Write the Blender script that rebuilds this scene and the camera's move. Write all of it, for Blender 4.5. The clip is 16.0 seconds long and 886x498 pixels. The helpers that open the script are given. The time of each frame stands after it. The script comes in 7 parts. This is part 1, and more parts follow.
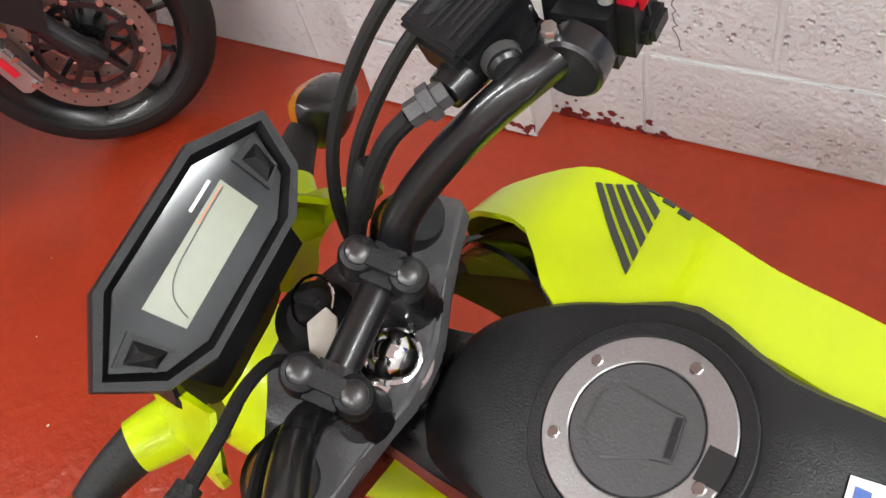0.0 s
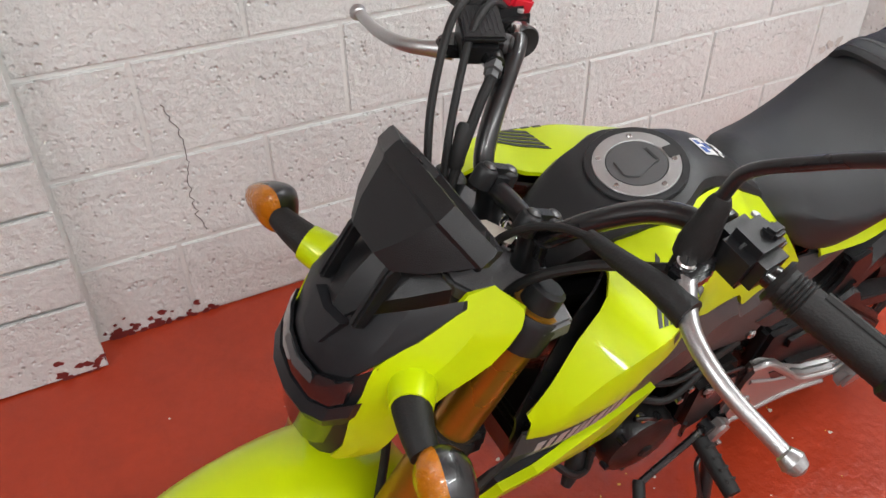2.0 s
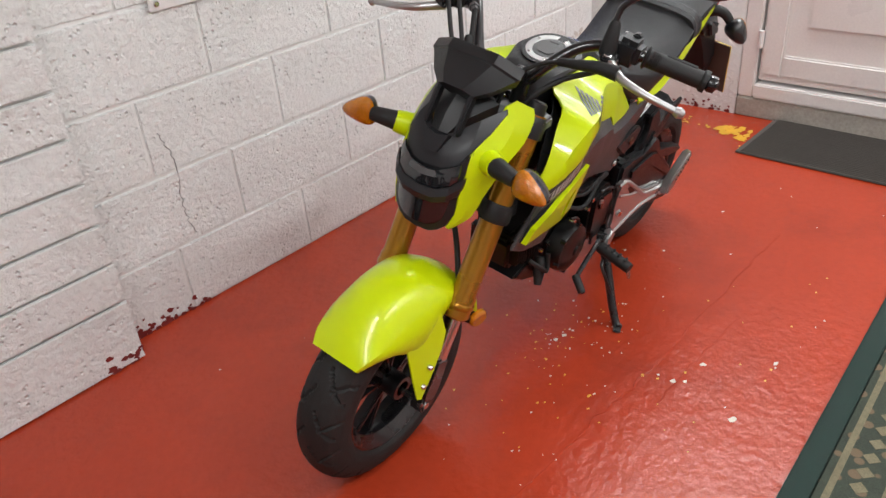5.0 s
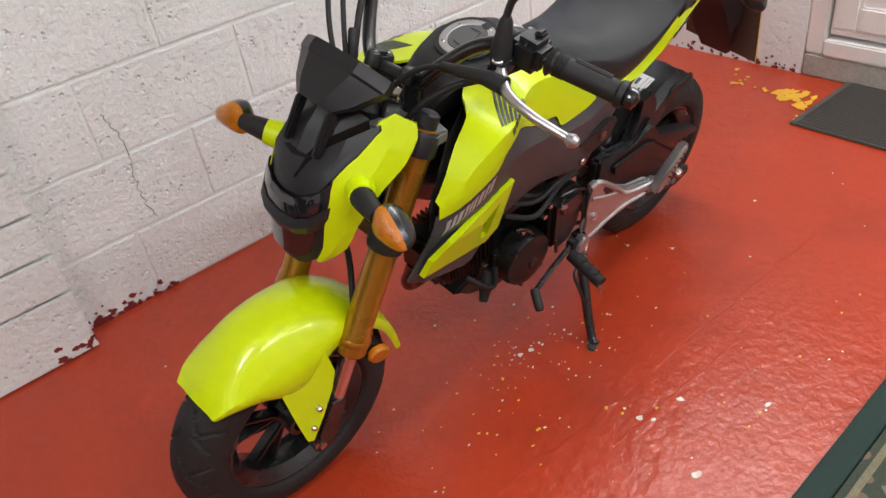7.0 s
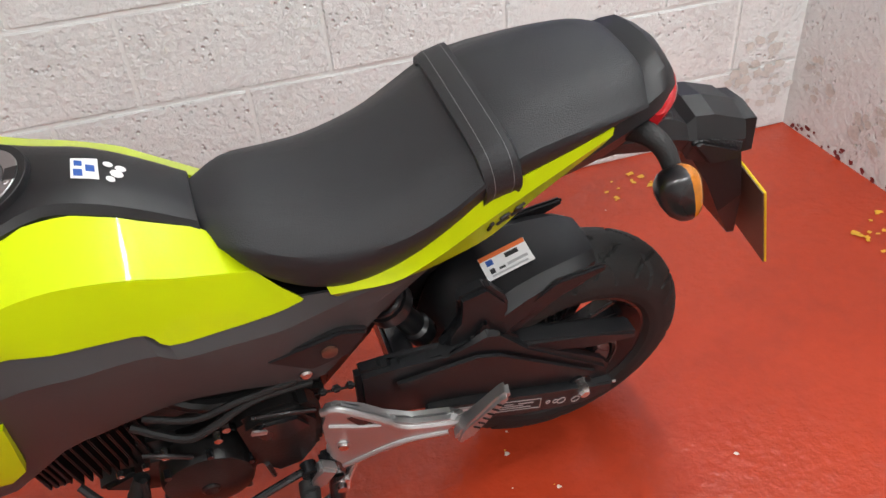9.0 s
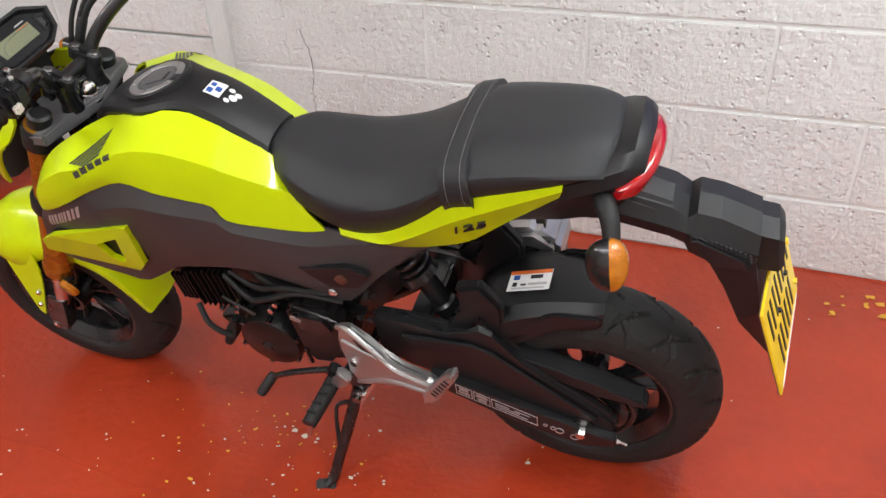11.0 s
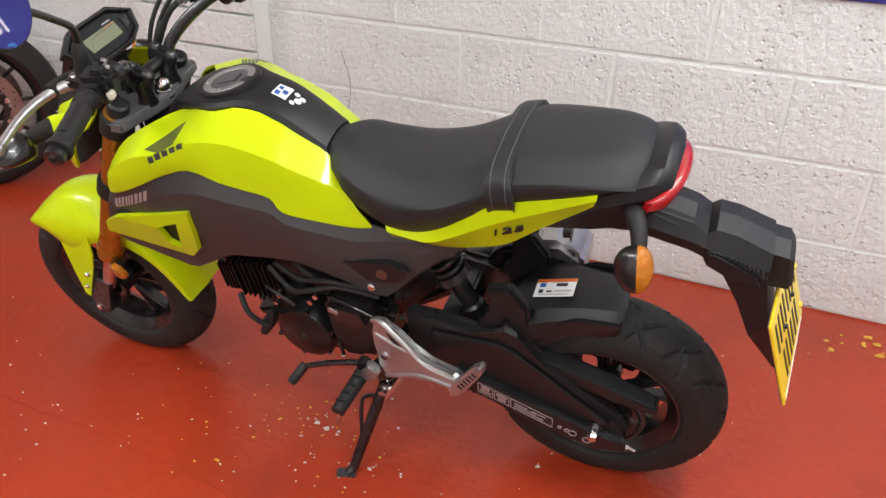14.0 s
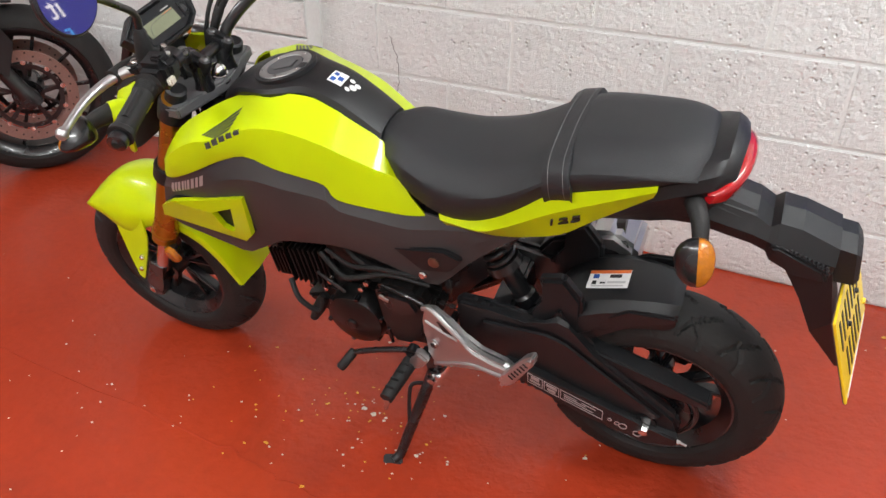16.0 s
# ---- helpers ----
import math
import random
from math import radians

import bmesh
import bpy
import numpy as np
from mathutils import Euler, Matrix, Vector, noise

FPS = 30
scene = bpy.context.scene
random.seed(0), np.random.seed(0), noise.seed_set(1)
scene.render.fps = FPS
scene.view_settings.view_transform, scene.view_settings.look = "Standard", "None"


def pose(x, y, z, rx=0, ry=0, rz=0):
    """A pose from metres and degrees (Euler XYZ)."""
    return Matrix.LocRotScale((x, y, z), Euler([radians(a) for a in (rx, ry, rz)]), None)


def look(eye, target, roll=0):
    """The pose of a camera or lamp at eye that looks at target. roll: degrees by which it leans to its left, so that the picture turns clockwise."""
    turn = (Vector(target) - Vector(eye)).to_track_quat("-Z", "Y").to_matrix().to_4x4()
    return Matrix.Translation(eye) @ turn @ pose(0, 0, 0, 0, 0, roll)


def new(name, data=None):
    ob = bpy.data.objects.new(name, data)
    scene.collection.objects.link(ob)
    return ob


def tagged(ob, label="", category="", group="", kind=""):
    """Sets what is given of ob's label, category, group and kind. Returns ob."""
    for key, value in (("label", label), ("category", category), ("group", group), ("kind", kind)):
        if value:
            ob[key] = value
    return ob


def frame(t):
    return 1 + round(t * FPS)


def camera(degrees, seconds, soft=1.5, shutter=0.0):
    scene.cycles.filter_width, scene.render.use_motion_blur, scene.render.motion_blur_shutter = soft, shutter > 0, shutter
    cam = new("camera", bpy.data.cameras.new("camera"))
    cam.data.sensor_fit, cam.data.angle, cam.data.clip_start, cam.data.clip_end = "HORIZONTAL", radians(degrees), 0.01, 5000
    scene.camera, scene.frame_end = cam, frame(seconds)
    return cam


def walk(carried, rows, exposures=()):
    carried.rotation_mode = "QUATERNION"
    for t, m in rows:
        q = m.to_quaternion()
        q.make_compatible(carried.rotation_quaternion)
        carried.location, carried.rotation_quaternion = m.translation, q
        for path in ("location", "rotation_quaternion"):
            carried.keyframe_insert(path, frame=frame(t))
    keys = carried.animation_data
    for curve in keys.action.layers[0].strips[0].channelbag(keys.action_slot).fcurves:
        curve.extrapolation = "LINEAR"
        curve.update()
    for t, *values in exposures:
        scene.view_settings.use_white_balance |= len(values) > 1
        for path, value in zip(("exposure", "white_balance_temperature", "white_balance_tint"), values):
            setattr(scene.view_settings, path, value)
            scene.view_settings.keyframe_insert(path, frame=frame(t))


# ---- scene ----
cam = camera(59.8, 16.0, shutter=0.0)
PATH = [
    (0, (0.473, -1.185, 1.19), (-0.464, -0.254, -0.311), -18.2),
    (0.5, (0.433, -1.316, 1.233), (-0.375, -0.273, -0.27), -14.3),
    (1, (0.286, -1.504, 1.249), (0.178, -0.067, -0.138), -1.3),
    (1.5, (0.056, -1.482, 1.206), (0.391, 0.022, -0.07), -0.1),
    (2, (-0.131, -1.588, 1.256), (0.606, -0.147, 0.081), -0.8),
    (2.5, (-0.354, -1.7, 1.286), (0.639, -0.374, 0.165), -2.3),
    (3, (-0.579, -1.756, 1.311), (0.571, -0.503, 0.257), -4.0),
    (3.5, (-0.844, -1.874, 1.35), (0.368, -0.645, 0.34), -5.2),
    (4, (-0.92, -1.908, 1.334), (0.336, -0.712, 0.338), -5.0),
    (4.2, (-0.926, -1.911, 1.326), (0.335, -0.726, 0.322), -5.0),
    (6.3, (-0.736, -1.948, 1.29), (0.395, -0.697, 0.215), -7.3),
    (6.5, (-0.648, -1.97, 1.296), (0.443, -0.699, 0.204), -7.9),
    (7, (-0.43, -1.998, 1.295), (0.534, -0.672, 0.15), -9.1),
    (7.5, (-0.161, -1.901, 1.283), (0.671, -0.526, 0.093), -9.6),
    (8, (0.176, -1.862, 1.25), (0.848, -0.438, 0.018), -9.4),
    (8.5, (0.484, -1.833, 1.268), (0.949, -0.355, 0.004), -8.9),
    (8.7, (0.568, -1.802, 1.206), (1.042, -0.284, -0.006), -6.8),
    (10.8, (1.275, -1.88, 1.255), (0.623, -0.37, 0.117), -3.6),
    (11, (1.285, -1.962, 1.269), (0.633, -0.429, 0.163), -3.2),
    (11.5, (1.292, -2.045, 1.275), (0.656, -0.475, 0.213), -1.4),
    (12, (1.286, -2.068, 1.273), (0.654, -0.484, 0.229), -0.2),
    (12.5, (1.273, -2.079, 1.273), (0.642, -0.487, 0.241), 0.5),
    (13, (1.276, -2.088, 1.273), (0.638, -0.495, 0.246), 0.7),
    (13.5, (1.285, -2.09, 1.272), (0.635, -0.501, 0.246), 0.7),
    (14, (1.272, -2.101, 1.278), (0.604, -0.519, 0.252), 0.8),
    (14.5, (1.256, -2.108, 1.278), (0.558, -0.54, 0.25), 0.7),
    (15, (1.257, -2.11, 1.276), (0.532, -0.557, 0.244), 0.6),
    (15.5, (1.252, -2.111, 1.28), (0.509, -0.574, 0.238), 0.5),
    (16, (1.244, -2.104, 1.277), (0.495, -0.58, 0.221), 0.0),
]
EXPOSURES = [(0.0, 0.10), (0.5, 0.08), (1.0, -0.12), (2.0, -0.12), (3.5, -0.10), (7.5, -0.06), (11.0, 0.0), (16.0, 0.02)]
walk(cam, [(t, look(eye, target, roll)) for t, eye, target, roll in PATH], EXPOSURES)

# strip lights on the ceiling: x, y, turn
STRIPS = [(2.0, -1.15, 90), (0.0, -2.9, 0), (-1.7, -1.9, 0), (1.7, -3.4, 0)]
STRIP_POWER, GLOW_LEVEL = 37.5, 12.0
MIRROR_AIM = Vector((0.986, 0.082, 0.146))

# ---------------- light ----------------
world = bpy.data.worlds.new("world")
scene.world = world
world.use_nodes = True
world.node_tree.nodes["Background"].inputs[0].default_value = (0.9, 0.95, 1.0, 1)
world.node_tree.nodes["Background"].inputs[1].default_value = 0.15


# ---------------- materials ----------------
def mat(name, col, rough=0.5, metal=0.0, var=0.08, scale=6.0, bump=0.0, bscale=120.0, coat=0.0, rvar=0.08, fine=0.04, emit=0.0, alpha=1.0, trans=0.0):
    """A principled material whose colour and roughness vary at two scales, with fine relief."""
    m = bpy.data.materials.new(name)
    m.use_nodes = True
    nt = m.node_tree
    b = nt.nodes["Principled BSDF"]
    tc = nt.nodes.new("ShaderNodeTexCoord")
    n1 = nt.nodes.new("ShaderNodeTexNoise")
    n1.inputs["Scale"].default_value, n1.inputs["Detail"].default_value = scale, 6
    n2 = nt.nodes.new("ShaderNodeTexNoise")
    n2.inputs["Scale"].default_value, n2.inputs["Detail"].default_value = bscale, 3
    for n in (n1, n2):
        nt.links.new(tc.outputs["Object"], n.inputs["Vector"])
    mix = nt.nodes.new("ShaderNodeMix")
    mix.data_type = "RGBA"
    dark = [c * (1 - var) for c in col]
    light = [min(1, c * (1 + var)) for c in col]
    mix.inputs[6].default_value, mix.inputs[7].default_value = (*dark, 1), (*light, 1)
    nt.links.new(n1.outputs["Fac"], mix.inputs[0])
    mix2 = nt.nodes.new("ShaderNodeMix")
    mix2.data_type, mix2.blend_type = "RGBA", "MULTIPLY"
    mix2.inputs[0].default_value = 1.0
    ramp = nt.nodes.new("ShaderNodeMapRange")
    ramp.inputs[3].default_value, ramp.inputs[4].default_value = 1 - fine * 2, 1 + fine * 2
    nt.links.new(n2.outputs["Fac"], ramp.inputs[0])
    nt.links.new(mix.outputs[2], mix2.inputs[6])
    nt.links.new(ramp.outputs[0], mix2.inputs[7])
    nt.links.new(mix2.outputs[2], b.inputs["Base Color"])
    rr = nt.nodes.new("ShaderNodeMapRange")
    rr.inputs[3].default_value, rr.inputs[4].default_value = max(0.02, rough - rvar), min(1, rough + rvar)
    nt.links.new(n1.outputs["Fac"], rr.inputs[0])
    nt.links.new(rr.outputs[0], b.inputs["Roughness"])
    b.inputs["Metallic"].default_value = metal
    b.inputs["Coat Weight"].default_value = coat
    b.inputs["Coat Roughness"].default_value = 0.05
    if trans:
        b.inputs["Transmission Weight"].default_value = trans
    if bump:
        bp = nt.nodes.new("ShaderNodeBump")
        bp.inputs["Strength"].default_value, bp.inputs["Distance"].default_value = bump, 0.002
        nt.links.new(n2.outputs["Fac"], bp.inputs["Height"])
        nt.links.new(bp.outputs["Normal"], b.inputs["Normal"])
    if emit:
        b.inputs["Emission Color"].default_value = (*col, 1)
        b.inputs["Emission Strength"].default_value = emit
    return m


LIME = mat("lime_gloss_paint", (0.53, 0.67, 0.002), 0.34, 0, 0.03, 3, 0.03, 500, coat=0.4, rvar=0.04, fine=0.01)
LIME.node_tree.nodes["Principled BSDF"].inputs["Specular IOR Level"].default_value = 0.2
BLACK_PL = mat("black_moulded_plastic", (0.0085, 0.009, 0.0102), 0.42, 0, 0.15, 8, 0.25, 900, fine=0.08)
GREY_PL = mat("dark_grey_plastic", (0.026, 0.026, 0.028), 0.42, 0, 0.1, 6, 0.2, 900, fine=0.06)
SEAT = mat("black_vinyl", (0.019, 0.020, 0.022), 0.5, 0, 0.12, 5, 0.45, 700, fine=0.08)
TYRE = mat("tyre_rubber", (0.015, 0.0145, 0.014), 0.7, 0, 0.35, 14, 0.35, 300, fine=0.15)
BLACK_MT = mat("black_painted_metal", (0.008, 0.008, 0.009), 0.28, 0, 0.15, 10, 0.08, 300, coat=0.4, fine=0.08)
ENGINE = mat("black_engine_paint", (0.009, 0.0085, 0.0085), 0.32, 0.2, 0.25, 12, 0.2, 300, fine=0.15)
ALU = mat("cast_aluminium", (0.46, 0.46, 0.46), 0.36, 0.9, 0.1, 14, 0.08, 700, fine=0.1)
YOKEGREY = mat("satin_grey_casting", (0.15, 0.15, 0.155), 0.45, 0.3, 0.1, 14, 0.3, 500, fine=0.08)
STEEL = mat("bright_steel", (0.62, 0.61, 0.6), 0.2, 1.0, 0.1, 20, 0.05, 300, fine=0.06)
MASKPL = mat("dark_mask_plastic", (0.015, 0.0152, 0.0172), 0.36, 0, 0.1, 6, 0.15, 900, fine=0.05)
SHROUDPL = mat("grey_shroud_plastic", (0.048, 0.046, 0.047), 0.42, 0, 0.1, 6, 0.2, 900, fine=0.06)
CAPGREY = mat("mid_grey_casting", (0.085, 0.085, 0.087), 0.42, 0.2, 0.1, 10, 0.15, 600, fine=0.06)
# grey steel with the red floor's reflection mixed into its colour
DISCSTEEL = mat("floor_tinted_disc_steel", (0.34, 0.28, 0.25), 0.32, 0.85, 0.15, 30, 0.1, 300, fine=0.1)
DARKSTEEL = mat("oiled_dark_steel", (0.10, 0.10, 0.10), 0.35, 0.9, 0.2, 20, 0.1, 300, fine=0.1)
CHROME = mat("chrome", (0.8, 0.8, 0.8), 0.06, 1.0, 0.05, 20, rvar=0.03)
GOLD = mat("gold_anodised", (0.40, 0.19, 0.016), 0.28, 0.75, 0.1, 10, 0.06, 300, coat=0.3, fine=0.05)
ORANGE = mat("orange_lens", (0.42, 0.135, 0.003), 0.10, 0, 0.35, 70, 0.9, 250, coat=0.35)
REDLENS = mat("red_lens", (0.36, 0.004, 0.008), 0.12, 0, 0.12, 60, 0.3, 200, coat=0.6)
RUBBER = mat("black_rubber", (0.011, 0.011, 0.011), 0.6, 0, 0.15, 20, 0.3, 400, fine=0.1)
for _m in (BLACK_PL, GREY_PL, SEAT, MASKPL, RUBBER, TYRE, SHROUDPL):
    _m.node_tree.nodes["Principled BSDF"].inputs["Specular IOR Level"].default_value = 0.36
WHITE_ST = mat("white_sticker", (0.78, 0.78, 0.77), 0.4, 0, 0.03, 20)
YPLATE = mat("yellow_plate", (0.85, 0.62, 0.02), 0.35, 0, 0.04, 20, coat=0.3)
INK = mat("black_print", (0.015, 0.015, 0.016), 0.45)
GREYINK = mat("dark_grey_print", (0.045, 0.05, 0.045), 0.4)
SILVERINK = mat("silver_print", (0.5, 0.5, 0.5), 0.35, 0.5)
BLUEINK = mat("blue_print", (0.02, 0.09, 0.36), 0.45)
REDINK = mat("orange_print", (0.75, 0.16, 0.03), 0.45)
REDSW = mat("red_switch", (0.6, 0.012, 0.03), 0.35)
LCD = mat("lcd_screen", (0.20, 0.22, 0.135), 0.2, 0, 0.03, 6, coat=0.9)
SMOKE = mat("smoked_lens", (0.020, 0.021, 0.023), 0.10, 0, 0.05, 6, coat=0.1, rvar=0.02)
for dim, level in ((SMOKE, 0.22), (BLACK_PL, 0.44), (BLACK_MT, 0.5), (RUBBER, 0.40)):
    dim.node_tree.nodes["Principled BSDF"].inputs["Specular IOR Level"].default_value = level
LENS = mat("headlight_glass", (0.010, 0.011, 0.013), 0.05, 0, 0.05, 6, coat=1.0, rvar=0.01)
BRONZE = mat("brown_disc", (0.16, 0.075, 0.05), 0.42, 0.6, 0.2, 20)
MIRROR = mat("mirror_glass", (0.9, 0.9, 0.92), 0.02, 1.0, 0.0, 5, rvar=0.01, fine=0)
CREAM = mat("paper_tag", (0.62, 0.58, 0.5), 0.6, 0, 0.08, 30)


def wall_paint():
    """White masonry paint over rough blockwork: pits, soft dirt, block to block variation."""
    m = mat("white_painted_block", (0.715, 0.735, 0.725), 0.5, 0, 0.07, 2.2, 0, 90, fine=0.02)
    nt = m.node_tree
    b = nt.nodes["Principled BSDF"]
    geo = nt.nodes.new("ShaderNodeNewGeometry")
    n = nt.nodes.new("ShaderNodeTexNoise")
    n.inputs["Scale"].default_value, n.inputs["Detail"].default_value, n.inputs["Roughness"].default_value = 52, 7, 0.6
    v = nt.nodes.new("ShaderNodeTexVoronoi")
    v.inputs["Scale"].default_value = 58
    v.inputs["Randomness"].default_value = 1.0
    pit = nt.nodes.new("ShaderNodeMapRange")
    pit.inputs[1].default_value, pit.inputs[2].default_value, pit.inputs[3].default_value = 0.08, 0.3, 0.45
    big = nt.nodes.new("ShaderNodeTexNoise")
    big.inputs["Scale"].default_value, big.inputs["Detail"].default_value = 9, 4
    gate = nt.nodes.new("ShaderNodeMapRange")
    gate.inputs[1].default_value, gate.inputs[2].default_value = 0.42, 0.62
    for k in (n, v, big):
        nt.links.new(geo.outputs["Position"], k.inputs["Vector"])
    nt.links.new(v.outputs["Distance"], pit.inputs[0])
    nt.links.new(big.outputs["Fac"], gate.inputs[0])
    mx = nt.nodes.new("ShaderNodeMix")
    mx.data_type = "FLOAT"
    mx.inputs[2].default_value = 1.0
    nt.links.new(gate.outputs[0], mx.inputs[0])
    nt.links.new(pit.outputs[0], mx.inputs[3])
    add = nt.nodes.new("ShaderNodeMath")
    add.operation = "MULTIPLY_ADD"
    add.inputs[1].default_value = 0.85
    nt.links.new(n.outputs["Fac"], add.inputs[0])
    nt.links.new(mx.outputs[0], add.inputs[2])
    bp = nt.nodes.new("ShaderNodeBump")
    bp.inputs["Strength"].default_value, bp.inputs["Distance"].default_value = 1.0, 0.009
    nt.links.new(add.outputs[0], bp.inputs["Height"])
    nt.links.new(bp.outputs["Normal"], b.inputs["Normal"])
    # grey scuffs and rising dirt with a patchy outline
    d = nt.nodes.new("ShaderNodeTexNoise")
    d.inputs["Scale"].default_value, d.inputs["Detail"].default_value, d.inputs["Roughness"].default_value = 3.2, 9, 0.75
    nt.links.new(geo.outputs["Position"], d.inputs["Vector"])
    dg = nt.nodes.new("ShaderNodeMapRange")
    dg.inputs[1].default_value, dg.inputs[2].default_value, dg.inputs[4].default_value = 0.55, 0.75, 0.45
    nt.links.new(d.outputs["Fac"], dg.inputs[0])
    old = b.inputs["Base Color"].links[0].from_socket
    mc = nt.nodes.new("ShaderNodeMix")
    mc.data_type = "RGBA"
    mc.inputs[7].default_value = (0.36, 0.33, 0.30, 1)
    nt.links.new(dg.outputs[0], mc.inputs[0])
    nt.links.new(old, mc.inputs[6])
    # speckled brown-grey smudges, in clusters on bare pitted spots
    k1 = nt.nodes.new("ShaderNodeTexNoise")
    k1.inputs["Scale"].default_value, k1.inputs["Detail"].default_value = 4.3, 3
    k2 = nt.nodes.new("ShaderNodeTexNoise")
    k2.inputs["Scale"].default_value, k2.inputs["Detail"].default_value, k2.inputs["Roughness"].default_value = 48, 6, 0.7
    g1, g2 = nt.nodes.new("ShaderNodeMapRange"), nt.nodes.new("ShaderNodeMapRange")
    g1.inputs[1].default_value, g1.inputs[2].default_value, g1.inputs[4].default_value = 0.60, 0.76, 0.7
    g2.inputs[1].default_value, g2.inputs[2].default_value = 0.48, 0.66
    both = nt.nodes.new("ShaderNodeMath")
    both.operation = "MULTIPLY"
    for k, g, slot in ((k1, g1, 0), (k2, g2, 1)):
        nt.links.new(geo.outputs["Position"], k.inputs["Vector"])
        nt.links.new(k.outputs["Fac"], g.inputs[0])
        nt.links.new(g.outputs[0], both.inputs[slot])
    ms = nt.nodes.new("ShaderNodeMix")
    ms.data_type = "RGBA"
    ms.inputs[7].default_value = (0.30, 0.265, 0.23, 1)
    nt.links.new(both.outputs[0], ms.inputs[0])
    nt.links.new(mc.outputs[2], ms.inputs[6])
    nt.links.new(ms.outputs[2], b.inputs["Base Color"])
    return m


def floor_paint():
    """Glossy red floor paint over concrete: darker worn patches, pale chips, yellow flecks, orange-peel relief."""
    m = mat("red_floor_paint", (0.362, 0.038, 0.013), 0.22, 0, 0.14, 1.6, 0, 40, coat=0.04, rvar=0.07, fine=0.05)
    nt = m.node_tree
    b = nt.nodes["Principled BSDF"]
    b.inputs["Coat Roughness"].default_value = 0.16
    b.inputs["Specular IOR Level"].default_value = 0.42
    geo = nt.nodes.new("ShaderNodeNewGeometry")

    def noise_node(scale, detail, rough=0.6):
        n = nt.nodes.new("ShaderNodeTexNoise")
        n.inputs["Scale"].default_value, n.inputs["Detail"].default_value, n.inputs["Roughness"].default_value = scale, detail, rough
        nt.links.new(geo.outputs["Position"], n.inputs["Vector"])
        return n

    def gate(src, lo, hi, top=1.0):
        g = nt.nodes.new("ShaderNodeMapRange")
        g.inputs[1].default_value, g.inputs[2].default_value, g.inputs[4].default_value = lo, hi, top
        nt.links.new(src, g.inputs[0])
        return g.outputs[0]

    def over(a, fac, col):
        x = nt.nodes.new("ShaderNodeMix")
        x.data_type = "RGBA"
        x.inputs[7].default_value = (*col, 1)
        nt.links.new(fac, x.inputs[0])
        nt.links.new(a, x.inputs[6])
        return x.outputs[2]

    c = b.inputs["Base Color"].links[0].from_socket
    c = over(c, gate(noise_node(2.2, 8, 0.7).outputs["Fac"], 0.50, 0.75, 0.6), (0.20, 0.026, 0.014))
    c = over(c, gate(noise_node(38, 4, 0.6).outputs["Fac"], 0.775, 0.80), (0.42, 0.26, 0.08))
    c = over(c, gate(noise_node(26, 3, 0.5).outputs["Fac"], 0.785, 0.80), (0.6, 0.5, 0.38))
    nt.links.new(c, b.inputs["Base Color"])
    bp = nt.nodes.new("ShaderNodeBump")
    bp.inputs["Strength"].default_value, bp.inputs["Distance"].default_value = 0.85, 0.004
    nt.links.new(noise_node(45, 5, 0.55).outputs["Fac"], bp.inputs["Height"])
    bp2 = nt.nodes.new("ShaderNodeBump")
    bp2.inputs["Strength"].default_value, bp2.inputs["Distance"].default_value = 0.35, 0.02
    nt.links.new(noise_node(5, 3).outputs["Fac"], bp2.inputs["Height"])
    nt.links.new(bp.outputs["Normal"], bp2.inputs["Normal"])
    nt.links.new(bp2.outputs["Normal"], b.inputs["Normal"])
    return m


WALLP = wall_paint()
MORTAR = mat("painted_mortar", (0.77, 0.785, 0.77), 0.6, 0, 0.06, 5, 0.5, 90)
FLOORP = floor_paint()
CEIL = mat("ceiling_white", (0.75, 0.76, 0.75), 0.8, 0, 0.05, 2, 0.2, 60)
UPVC = mat("white_upvc", (0.72, 0.69, 0.67), 0.3, 0, 0.03, 5)
BARE = mat("flaked_wall", (0.55, 0.525, 0.49), 0.8, 0, 0.25, 30, 0.6, 120, fine=0.12)
CONC = mat("bare_concrete", (0.36, 0.33, 0.29), 0.85, 0, 0.3, 10, 0.8, 90, fine=0.15)
DKRED = mat("dark_red_paint", (0.17, 0.020, 0.018), 0.4, 0, 0.3, 20, 0.4, 90)
YFLECK = mat("yellow_floor_paint", (0.62, 0.33, 0.02), 0.5, 0, 0.25, 30, 0.5, 90)
WFLECK = mat("pale_paint_chip", (0.6, 0.53, 0.42), 0.6, 0, 0.25, 40)
MATRUB = mat("doormat_rubber", (0.062, 0.055, 0.048), 0.8, 0, 0.2, 20, 0.5, 200, fine=0.15)


# ---------------- mesh helpers ----------------
def finish(bm, angle=32):
    """Normals outwards, smooth faces, sharp edges where faces meet at more than the angle."""
    bmesh.ops.recalc_face_normals(bm, faces=bm.faces)
    lim = radians(angle)
    for f in bm.faces:
        f.smooth = True
    for e in bm.edges:
        if len(e.link_faces) == 2 and e.calc_face_angle(0) > lim:
            e.smooth = False
    return bm


def part(name, bm, material, parent=None, label="", angle=32):
    finish(bm, angle)
    me = bpy.data.meshes.new(name)
    bm.to_mesh(me)
    bm.free()
    me.materials.append(material)
    ob = new(name, me)
    ob.parent = parent
    return tagged(ob, label)


def thing(name, m, label, category, group="", kind=""):
    ob = new(name)
    ob.matrix_basis = m
    return tagged(ob, label, category, group, kind)


